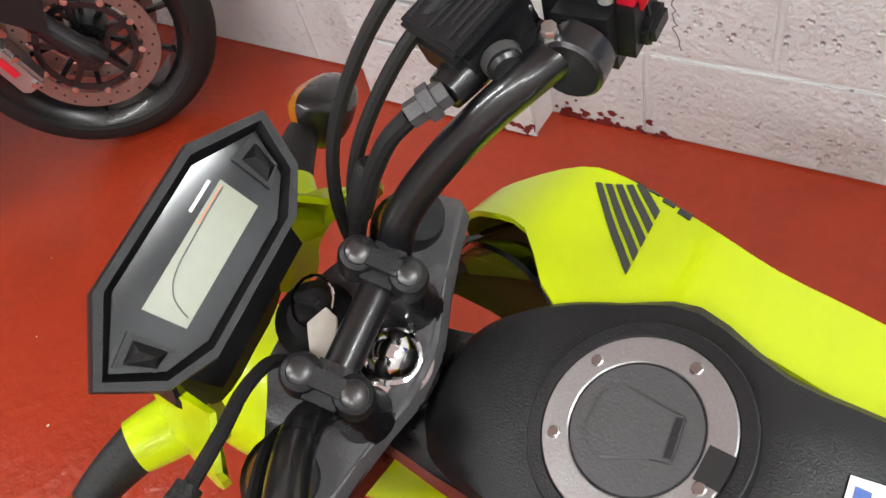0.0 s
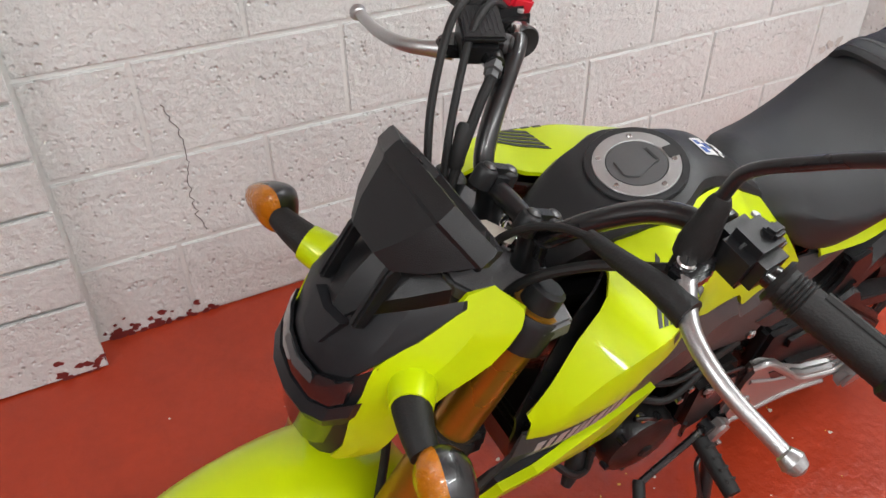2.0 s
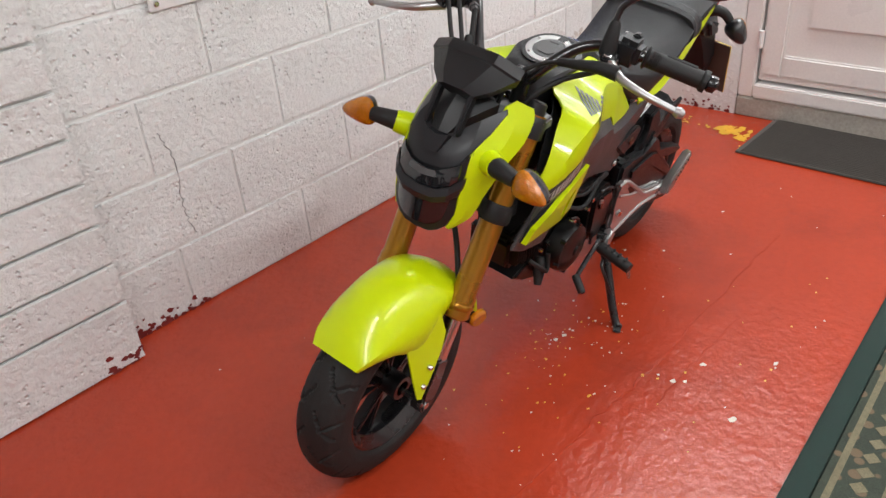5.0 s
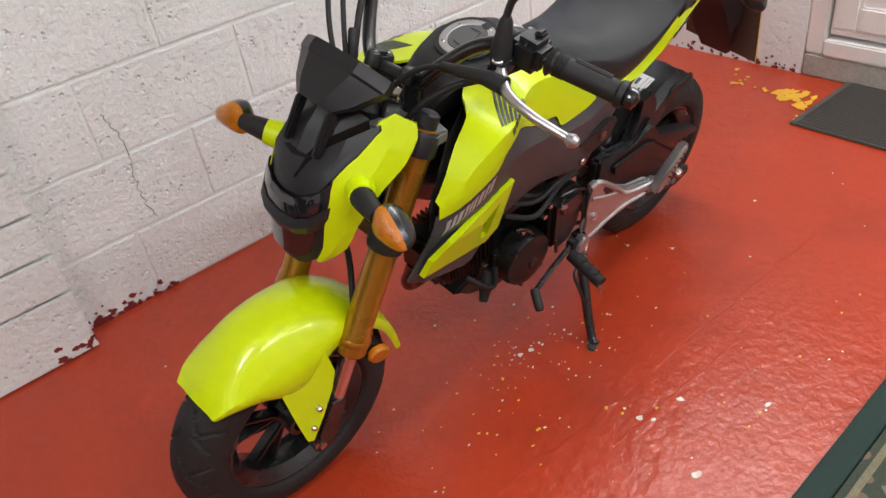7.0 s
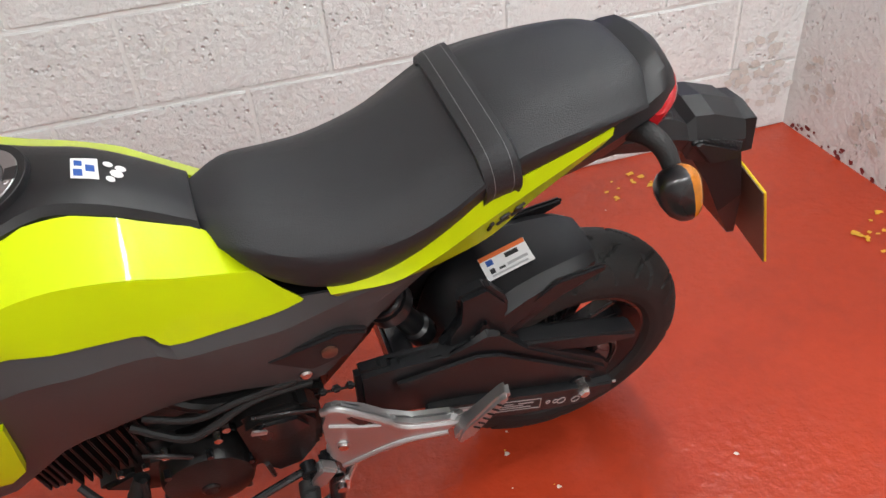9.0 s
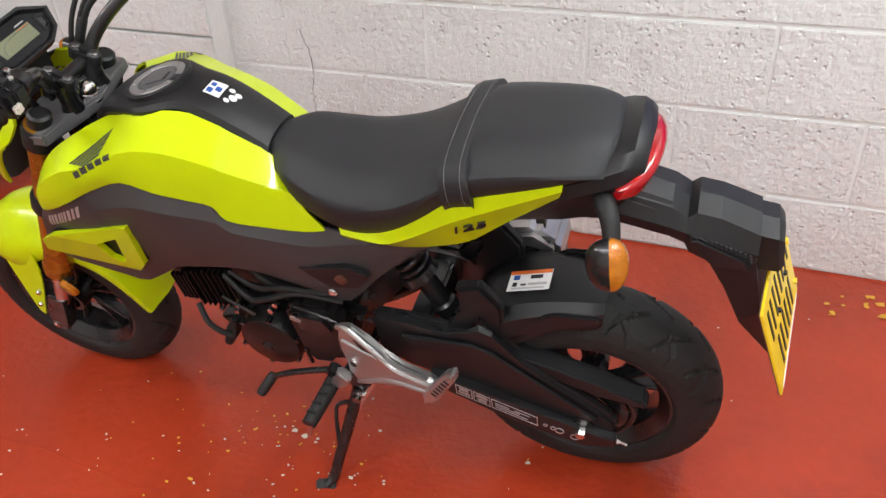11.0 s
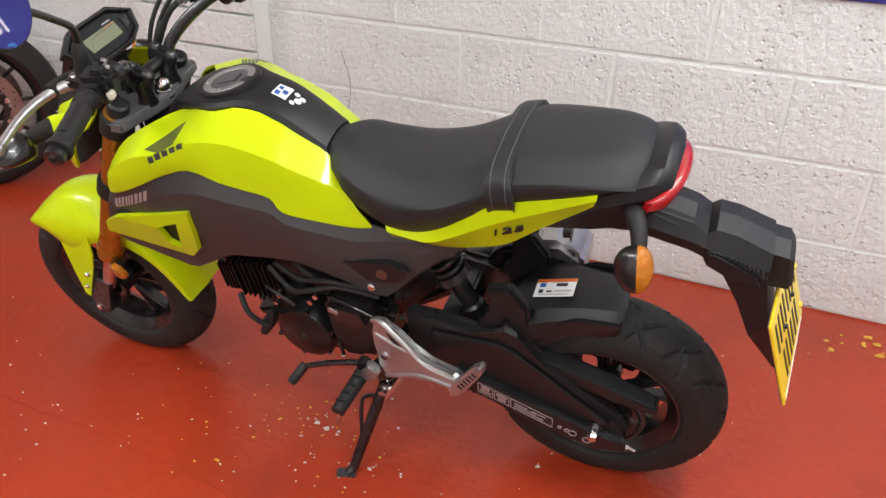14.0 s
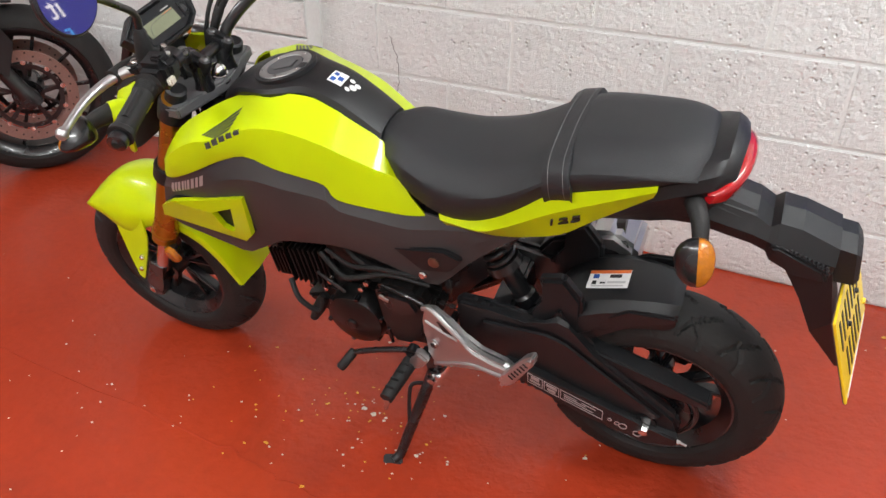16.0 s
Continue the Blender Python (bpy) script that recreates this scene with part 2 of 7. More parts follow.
def spline(pts, n):
    """Catmull-Rom through the points, n steps a span."""
    p = [Vector(q) for q in pts]
    if len(p) < 3 or n < 2:
        return p
    ext = [2 * p[0] - p[1], *p, 2 * p[-1] - p[-2]]
    out = []
    for i in range(1, len(ext) - 2):
        a, b, c, d = ext[i - 1 : i + 3]
        for k in range(n):
            t = k / n
            out.append(0.5 * (2 * b + (c - a) * t + (2 * a - 5 * b + 4 * c - d) * t * t + (3 * b - a - 3 * c + d) * t**3))
    return out + [p[-1]]


def tube(pts, r, n=4, seg=10, bm=None, caps=True):
    """A round bar along a smooth line; r may be one radius or one for each end."""
    bm = bm or bmesh.new()
    line = spline(pts, n)
    r0, r1 = r if isinstance(r, tuple) else (r, r)
    rings, up = [], None
    for i, p in enumerate(line):
        d = (line[min(i + 1, len(line) - 1)] - line[max(i - 1, 0)]).normalized()
        if up is None:
            up = d.orthogonal().normalized()
        up = (up - d * up.dot(d)).normalized()
        side = d.cross(up)
        rr = r0 + (r1 - r0) * i / max(1, len(line) - 1)
        rings.append([bm.verts.new(p + rr * (math.cos(a) * up + math.sin(a) * side)) for a in (2 * math.pi * k / seg for k in range(seg))])
    for a, b in zip(rings, rings[1:]):
        for k in range(seg):
            bm.faces.new((a[k], a[(k + 1) % seg], b[(k + 1) % seg], b[k]))
    if caps:
        bm.faces.new(rings[0][::-1])
        bm.faces.new(rings[-1])
    return bm


def rod(profile, p0, p1, seg=20, bm=None):
    """A turned piece on the axis p0 to p1: profile is (share of the length, radius)."""
    bm = bm or bmesh.new()
    p0, p1 = Vector(p0), Vector(p1)
    d = (p1 - p0).normalized()
    u = d.orthogonal().normalized()
    v = d.cross(u)
    rings = []
    for s, r in profile:
        c = p0.lerp(p1, s)
        rings.append([bm.verts.new(c + max(r, 1e-4) * (math.cos(a) * u + math.sin(a) * v)) for a in (2 * math.pi * k / seg for k in range(seg))])
    for a, b in zip(rings, rings[1:]):
        for k in range(seg):
            bm.faces.new((a[k], a[(k + 1) % seg], b[(k + 1) % seg], b[k]))
    bm.faces.new(rings[0][::-1])
    bm.faces.new(rings[-1])
    return bm


def lathe(profile, seg=48, bm=None):
    """A ring about the y axis: a closed profile of (radius, y)."""
    bm = bm or bmesh.new()
    rings = []
    for k in range(seg):
        a = 2 * math.pi * k / seg
        rings.append([bm.verts.new((r * math.cos(a), y, r * math.sin(a))) for r, y in profile])
    n = len(profile)
    for k in range(seg):
        p, q = rings[k], rings[(k + 1) % seg]
        for j in range(n):
            bm.faces.new((p[j], p[(j + 1) % n], q[(j + 1) % n], q[j]))
    return bm


def box(c, s, rot=(0, 0, 0), bev=0.003, bm=None):
    """A bevelled block: centre, full size, turn in degrees."""
    bm = bm or bmesh.new()
    m = pose(*c, *rot) @ Matrix.Diagonal((*s, 1))
    vs = bmesh.ops.create_cube(bm, size=1, matrix=m)["verts"]
    if bev:
        es = list({e for v in vs for e in v.link_edges})
        bmesh.ops.bevel(bm, geom=es, offset=min(bev, min(s) * 0.45), segments=2, affect="EDGES")
    return bm


def prism(outline, a, b, axis="y", bev=0.0, bm=None):
    """A flat shape with thickness: outline in the two other axes, from a to b on the axis."""
    bm = bm or bmesh.new()

    def at(p, h):
        return {"y": (p[0], h, p[1]), "z": (p[0], p[1], h), "x": (h, p[0], p[1])}[axis]

    lo = [bm.verts.new(at(p, a)) for p in outline]
    hi = [bm.verts.new(at(p, b)) for p in outline]
    faces = [bm.faces.new(lo[::-1]), bm.faces.new(hi)]
    n = len(outline)
    for k in range(n):
        faces.append(bm.faces.new((lo[k], lo[(k + 1) % n], hi[(k + 1) % n], hi[k])))
    if bev:
        es = list({e for f in faces for e in f.edges})
        bmesh.ops.bevel(bm, geom=es, offset=bev, segments=2, affect="EDGES")
    return bm


def side(c, sgn):
    """From (x, half width, z) to a point of the left (-1) or right (+1) side."""
    return Vector((c[0], sgn * c[1], c[2]))


def surf(cols, sgn, nu=3, nv=3, thick=0.006, bm=None):
    """A shell through columns of points (x, half width, z), smooth both ways, with thickness towards the middle."""
    bm = bm or bmesh.new()
    fine = [spline([side(p, sgn) for p in c], nv) for c in cols]
    rows = list(zip(*fine))
    rows = [spline(r, nu) for r in rows]
    grid = list(zip(*rows))
    return skin(grid, thick, bm)


def skin(grid, thick, bm):
    """Closes a grid of points into a solid sheet."""
    nu, nv = len(grid), len(grid[0])
    nor = [[None] * nv for _ in range(nu)]
    for i in range(nu):
        for j in range(nv):
            a = grid[min(i + 1, nu - 1)][j] - grid[max(i - 1, 0)][j]
            b = grid[i][min(j + 1, nv - 1)] - grid[i][max(j - 1, 0)]
            nor[i][j] = a.cross(b).normalized()
    mid = sum((grid[i][j].y for i in range(nu) for j in range(nv))) / (nu * nv)
    flip = -1 if sum(nor[i][j].y for i in range(nu) for j in range(nv)) * (mid if abs(mid) > 1e-4 else 1) < 0 else 1
    top = [[bm.verts.new(grid[i][j]) for j in range(nv)] for i in range(nu)]
    low = [[bm.verts.new(grid[i][j] - flip * thick * nor[i][j]) for j in range(nv)] for i in range(nu)]
    for i in range(nu - 1):
        for j in range(nv - 1):
            bm.faces.new((top[i][j], top[i + 1][j], top[i + 1][j + 1], top[i][j + 1]))
            bm.faces.new((low[i][j], low[i][j + 1], low[i + 1][j + 1], low[i + 1][j]))
    rim = [(i, 0) for i in range(nu)] + [(nu - 1, j) for j in range(1, nv)] + [(i, nv - 1) for i in range(nu - 2, -1, -1)] + [(0, j) for j in range(nv - 2, 0, -1)]
    for (a, b), (c, d) in zip(rim, rim[1:] + rim[:1]):
        bm.faces.new((top[a][b], top[c][d], low[c][d], low[a][b]))
    return bm


def loft(sections, nu=3, nv=3, bm=None):
    """A solid through half sections of (x, half width, z), the first point on the middle line, mirrored; ends closed."""
    bm = bm or bmesh.new()
    half = [spline([Vector(p) for p in s], nv) for s in sections]
    rows = [spline(r, nu) for r in zip(*half)]
    grid = list(zip(*rows))
    rings = []
    for s in grid:
        left = [Vector((p.x, -p.y, p.z)) for p in s]
        ring = [*left[::-1], *[p for p in s if p.y > 1e-4]]
        rings.append([bm.verts.new(p) for p in ring])
    n = min(len(r) for r in rings)
    for a, b in zip(rings, rings[1:]):
        for k in range(n):
            bm.faces.new((a[k], a[(k + 1) % n], b[(k + 1) % n], b[k]))
    bm.faces.new(rings[0][::-1])
    bm.faces.new(rings[-1])
    return bm


THREAD = mat("grey_thread", (0.20, 0.20, 0.20), 0.7)
PLATEBACK = mat("plate_back", (0.10, 0.065, 0.05), 0.35)
PERSPEX = mat("frosted_acrylic", (0.72, 0.71, 0.72), 0.25, 0, 0.03, 4, coat=0.5)
SIGNBLUE = mat("blue_sign", (0.018, 0.022, 0.20), 0.3, 0, 0.04, 4, coat=0.3)
SIGNCYAN = mat("light_blue_print", (0.05, 0.32, 0.70), 0.4)
CRACKM = mat("crack_shadow", (0.10, 0.09, 0.085), 0.9)
RUGGREEN = mat("dark_green_binding", (0.012, 0.030, 0.024), 0.9, 0, 0.25, 30, 0.8, 400, fine=0.2)
RUGBEIGE = mat("rug_beige", (0.16, 0.14, 0.085), 0.95, 0, 0.3, 60, 0.8, 300, fine=0.25)


def rug_pile():
    """Dark patterned pile: green, brown and beige figures."""
    m = mat("rug_pile", (0.035, 0.045, 0.032), 0.95, 0, 0.3, 25, 0.9, 350, fine=0.25)
    nt = m.node_tree
    b = nt.nodes["Principled BSDF"]
    old = b.inputs["Base Color"].links[0].from_socket
    tc = nt.nodes.new("ShaderNodeTexCoord")
    v = nt.nodes.new("ShaderNodeTexVoronoi")
    v.inputs["Scale"].default_value = 22
    nt.links.new(tc.outputs["Object"], v.inputs["Vector"])
    g = nt.nodes.new("ShaderNodeMapRange")
    g.inputs[1].default_value, g.inputs[2].default_value = 0.28, 0.33
    nt.links.new(v.outputs["Distance"], g.inputs[0])
    x = nt.nodes.new("ShaderNodeMix")
    x.data_type = "RGBA"
    x.inputs[6].default_value = (0.14, 0.10, 0.06, 1)
    nt.links.new(g.outputs[0], x.inputs[0])
    nt.links.new(old, x.inputs[7])
    nt.links.new(x.outputs[2], b.inputs["Base Color"])
    return m


RUGPILE = rug_pile()


# ---------------- the room ----------------
CEIL_Z, X_DOOR, X_FAR, Y_NEAR = 2.55, 2.265, -4.2, -4.6


def slab(name, lo, hi, material, label, category):
    bm = bmesh.new()
    c = [(a + b) / 2 for a, b in zip(lo, hi)]
    box(c, [b - a for a, b in zip(lo, hi)], bev=0, bm=bm)
    ob = part(name, bm, material)
    return tagged(ob, label, category, "", "structure")


floor = slab("floor", (X_FAR - 0.3, Y_NEAR - 0.3, -0.15), (X_DOOR + 0.3, 0.3, 0), FLOORP, "glossy red painted concrete floor with pale chips and wear", "floor")
ceiling = slab("ceiling", (X_FAR - 0.3, Y_NEAR - 0.3, CEIL_Z), (X_DOOR + 0.3, 0.3, CEIL_Z + 0.15), CEIL, "plain white painted ceiling", "ceiling")
wall_north = slab("wall_north", (X_FAR - 0.3, 0.0048, 0), (X_DOOR + 0.2, 0.2, CEIL_Z), MORTAR, "white painted concrete block wall with scuffs and a crack", "wall")
wall_south = slab("wall_south", (X_FAR - 0.3, Y_NEAR - 0.2, 0), (X_DOOR + 0.2, Y_NEAR, CEIL_Z), WALLP, "white painted garage wall", "wall")
wall_west = slab("wall_west", (X_FAR - 0.2, Y_NEAR, 0), (X_FAR, 0.006, CEIL_Z), WALLP, "white painted garage wall", "wall")
# the wall with the door: a pier of wall beside the opening, a concrete step under it, a lintel over it
DOOR_Y0, DOOR_Y1, SILL_Z, DOOR_TOP = -0.72, -1.68, 0.085, 2.12
wall_east = thing("wall_east", Matrix.Identity(4), "white painted wall around a white plastic door", "wall", "", "structure")
part("wall_pier", box((X_DOOR + 0.1, (DOOR_Y0 + 0.006) / 2, CEIL_Z / 2), (0.2, -DOOR_Y0 + 0.006, CEIL_Z), bev=0), WALLP, wall_east)
part("wall_pier", box((X_DOOR + 0.1, (DOOR_Y1 + Y_NEAR) / 2, CEIL_Z / 2), (0.2, DOOR_Y1 - Y_NEAR, CEIL_Z), bev=0), WALLP, wall_east)
part("lintel", box((X_DOOR + 0.1, (DOOR_Y0 + DOOR_Y1) / 2, (CEIL_Z + DOOR_TOP) / 2), (0.2, DOOR_Y0 - DOOR_Y1, CEIL_Z - DOOR_TOP), bev=0), WALLP, wall_east)
part("concrete_sill", box((X_DOOR + 0.095, (DOOR_Y0 + DOOR_Y1) / 2, SILL_Z / 2), (0.2, DOOR_Y0 - DOOR_Y1 - 0.004, SILL_Z), bev=0.006), CONC, wall_east, "crumbling bare concrete step")


def pvc_door():
    d = thing("door_1", Matrix.Identity(4), "closed white plastic panelled door on a concrete step", "door", "", "structure")
    x0 = X_DOOR + 0.006
    for y, w in ((DOOR_Y0 - 0.035, 0.07), (DOOR_Y1 + 0.035, 0.07)):
        part("door_frame", box((x0 + 0.03, y, (SILL_Z + DOOR_TOP) / 2), (0.07, w - 0.002, DOOR_TOP - SILL_Z), bev=0.006), UPVC, d)
    mid, span = (DOOR_Y0 + DOOR_Y1) / 2, DOOR_Y0 - DOOR_Y1 - 0.14
    part("door_frame", box((x0 + 0.03, mid, DOOR_TOP - 0.036), (0.07, span, 0.07), bev=0.006), UPVC, d)
    part("threshold", box((x0 + 0.025, mid, SILL_Z + 0.032), (0.08, span, 0.06), bev=0.006), UPVC, d)
    leaf = part("door_leaf", box((x0 + 0.035, mid, (SILL_Z + DOOR_TOP) / 2), (0.045, span - 0.01, DOOR_TOP - SILL_Z - 0.15), bev=0.004), UPVC, d)
    z0, z1 = SILL_Z + 0.10, DOOR_TOP - 0.09
    for zc, hh in ((z0 + 0.045, 0.09), (z1 - 0.045, 0.09), ((z0 + z1) / 2, 0.10)):
        part("door_rail", box((x0 + 0.010, mid, zc), (0.02, span - 0.20, hh), bev=0.008), UPVC, leaf)
    for y in (mid + span / 2 - 0.055, mid - span / 2 + 0.055):
        part("door_stile", box((x0 + 0.010, y, (z0 + z1) / 2), (0.02, 0.09, z1 - z0), bev=0.008), UPVC, leaf)
    for zc in (z0 + 0.52, z1 - 0.50):
        for yy in (mid,):
            part("door_panel", box((x0 + 0.010, yy, zc), (0.012, span - 0.36, 0.62), bev=0.005), UPVC, leaf)
    part("hinge", rod([(0, 0.011), (1, 0.011)], (x0 - 0.008, DOOR_Y0 - 0.075, 0.30), (x0 - 0.008, DOOR_Y0 - 0.075, 0.37)), UPVC, d, "white hinge cover")
    return d


pvc_door()

# the pier on the block wall
PIER_X0, PIER_X1, PIER_D = -0.70, -0.235, 0.088
pier = tagged(part("wall_pilaster", box(((PIER_X0 + PIER_X1) / 2, (-PIER_D + 0.012) / 2 + 0.006, CEIL_Z / 2), (PIER_X1 - PIER_X0 - 0.012, PIER_D - 0.004, CEIL_Z), bev=0), MORTAR), "white painted block pilaster standing proud of the wall", "pilaster", "", "structure")


def batten(x, y, rz):
    """A ceiling strip light with a glowing tube lamp in it."""
    m = pose(x, y, CEIL_Z, 0, 0, rz)
    t = thing("ceiling_light", m, "white fluorescent strip light on the ceiling", "ceiling light", "strip lights")
    part("light_body", box((0, 0, -0.03), (1.5, 0.10, 0.06), bev=0.01), UPVC, t)
    part("light_diffuser", box((0, 0, -0.072), (1.46, 0.07, 0.02), bev=0.008), GLOW, t, "glowing diffuser")
    lamp = bpy.data.lights.new("strip", "AREA")
    lamp.shape, lamp.size, lamp.size_y, lamp.energy, lamp.color = "RECTANGLE", 1.45, 0.09, STRIP_POWER, (0.955, 0.99, 1.0)
    o = new("strip_lamp", lamp)
    o.parent = t
    o.matrix_basis = pose(0, 0, -0.09)
    return t


GLOW = mat("tube_glow", (1.0, 0.98, 0.95), 0.5, emit=GLOW_LEVEL, fine=0)
for bx, by, brz in STRIPS:
    batten(bx, by, brz)


# ---------------- floor coverings ----------------
def doormat():
    t = thing("doormat", pose(2.066, -1.320, 0.001, 0, 0, -1), "worn dark grey ribbed rubber doormat on the red floor", "doormat")
    part("mat_base", box((0, 0, 0.004), (0.39, 0.86, 0.008), bev=0.003), MATRUB, t)
    for k in range(26):
        part("rib", box((-0.181 + k * 0.0145, 0, 0.0095), (0.007, 0.82, 0.005), bev=0.0015), MATRUB, t)
    return t


doormat()


# ---------------- the lime motorcycle ----------------
# built standing straight: x from the front axle backwards, y to its right, z up from the ground; then leant on its stand
BIKE = pose(-0.0713, -0.8754, 0.0048, 12, 0, 3.3)
RF, RR = 0.236, 0.237
bike = thing("motorcycle", BIKE, "small lime yellow and black motorcycle leaning on its side stand", "motorcycle")


SEAT_AT = Matrix.Translation((0, 0, 0))  # where the assembly being built sits on the frame


def bp(name, bm, material, label="", parent=None, angle=32):
    ob = part(name, bm, material, parent or bike, label, angle)
    if parent is None:
        ob.matrix_basis = SEAT_AT
    return ob


def tyre_profile(r, w, rim):
    """Closed half-round tyre section as (radius, y)."""
    out = []
    for k in range(15):
        a = math.pi * k / 14
        out.append((r - 0.062 + 0.062 * math.sin(a) ** 0.8, -w * math.cos(a) * (1 if 3 <= k <= 11 else 0.97)))
    out = [(rim, -w * 0.72), (rim + 0.012, -w * 0.92), *out, (rim + 0.012, w * 0.92), (rim, w * 0.72)]
    return out


def treaded(profile, r, w, seg=420, pitch=16):
    """A tyre with curved sipes pressed into its tread, mirrored and staggered across the middle."""
    prof = []
    for p, q in zip(profile, profile[1:]):
        n = max(1, round(math.dist(p, q) / 0.0042))
        prof += [(p[0] + (q[0] - p[0]) * k / n, p[1] + (q[1] - p[1]) * k / n) for k in range(n)]
    prof.append(profile[-1])
    step = 2 * math.pi / pitch
    verts, faces = [], []
    for i in range(seg):
        a = 2 * math.pi * i / seg
        for rr, y in prof:
            u = abs(y) / w
            cut = 0.0
            if rr > r - 0.040:
                for lane, (u0, u1, bend, lag) in enumerate(((0.10, 0.86, 0.30, 0.0), (0.42, 0.95, 0.22, 0.5))):
                    if u0 < u < u1:
                        c = bend * math.sin(1.6 * (u - u0)) * (1.0 if lane == 0 else -0.8) + lag * step + (0.5 * step if y > 0 else 0.0)
                        off = ((a - c + step / 2) % step - step / 2) * r
                        if abs(off) < 0.0042:
                            cut = 0.0052
            verts.append(((rr - cut) * math.cos(a), y, (rr - cut) * math.sin(a)))
    n = len(prof)
    for i in range(seg):
        for k in range(n - 1):
            i2 = (i + 1) % seg
            faces.append((i * n + k, i * n + k + 1, i2 * n + k + 1, i2 * n + k))
        faces.append((i * n + n - 1, i * n, i2 * n, i2 * n + n - 1))
    me = bpy.data.meshes.new("tyre")
    me.from_pydata(verts, [], faces)
    bm = bmesh.new()
    bm.from_mesh(me)
    bpy.data.meshes.remove(me)
    return bm


def wheel(cx, cz, r, w, kind, cy=0.0):
    whl = bp("wheel", lathe([(0.028, -0.05), (0.028, 0.05), (0.018, 0.05), (0.018, -0.05)], 24), BLACK_MT, kind)
    whl.matrix_basis = pose(cx, cy, cz)
    part("tyre", treaded(tyre_profile(r, w, 0.150), r, w), TYRE, whl, "worn black tyre with curved tread grooves")
    part("rim", lathe([(0.158, -w * 0.78), (0.150, -w * 0.80), (0.140, -w * 0.66), (0.128, -w * 0.45), (0.124, 0), (0.128, w * 0.45), (0.140, w * 0.66), (0.150, w * 0.80), (0.158, w * 0.78), (0.150, w * 0.6), (0.136, 0.0), (0.150, -w * 0.6)], 64), BLACK_MT, whl, "gloss black cast rim")
    for k in range(5):
        a = 2 * math.pi * k / 5 + 0.3
        b = bmesh.new()
        for da in (-0.20, 0.20):
            p0 = Vector((0.026 * math.cos(a), 0, 0.026 * math.sin(a)))
            p1 = Vector((0.130 * math.cos(a + da), 0, 0.130 * math.sin(a + da)))
            d = p1 - p0
            ang = math.degrees(math.atan2(d.z, d.x))
            c = (p0 + p1) / 2
            box(c, (d.length, 0.026, 0.013), (0, -ang, 0), 0.004, b)
        part("spoke", b, BLACK_MT, whl)
    return whl


front_wheel = wheel(-0.009, 0.229, RF, 0.058, "black five spoke front wheel", 0.004)
rear_wheel = wheel(1.18, 0.236, RR, 0.066, "black five spoke rear wheel")

# tank cover and side panels
bp("tank_cover", loft([
    [(0.318, 0, 0.762), (0.318, 0.016, 0.760), (0.319, 0.030, 0.745), (0.319, 0.028, 0.720)],
    [(0.345, 0, 0.799), (0.345, 0.028, 0.797), (0.345, 0.047, 0.783), (0.345, 0.042, 0.745)],
    [(0.391, 0, 0.825), (0.391, 0.044, 0.823), (0.391, 0.062, 0.813), (0.391, 0.055, 0.770)],
    [(0.430, 0, 0.834), (0.430, 0.054, 0.831), (0.430, 0.070, 0.823), (0.430, 0.062, 0.780)],
    [(0.471, 0, 0.842), (0.471, 0.056, 0.838), (0.471, 0.077, 0.830), (0.471, 0.066, 0.790)],
    [(0.521, 0, 0.846), (0.521, 0.038, 0.843), (0.521, 0.055, 0.828), (0.521, 0.050, 0.790)],
    [(0.570, 0, 0.832), (0.570, 0.036, 0.829), (0.570, 0.053, 0.812), (0.570, 0.048, 0.770)],
    [(0.615, 0, 0.806), (0.615, 0.035, 0.802), (0.615, 0.051, 0.786), (0.615, 0.046, 0.750)],
    [(0.662, 0, 0.770), (0.662, 0.033, 0.766), (0.662, 0.049, 0.753), (0.662, 0.040, 0.720)],
], 3, 2), BLACK_PL, "satin black plastic tank cover", angle=30)

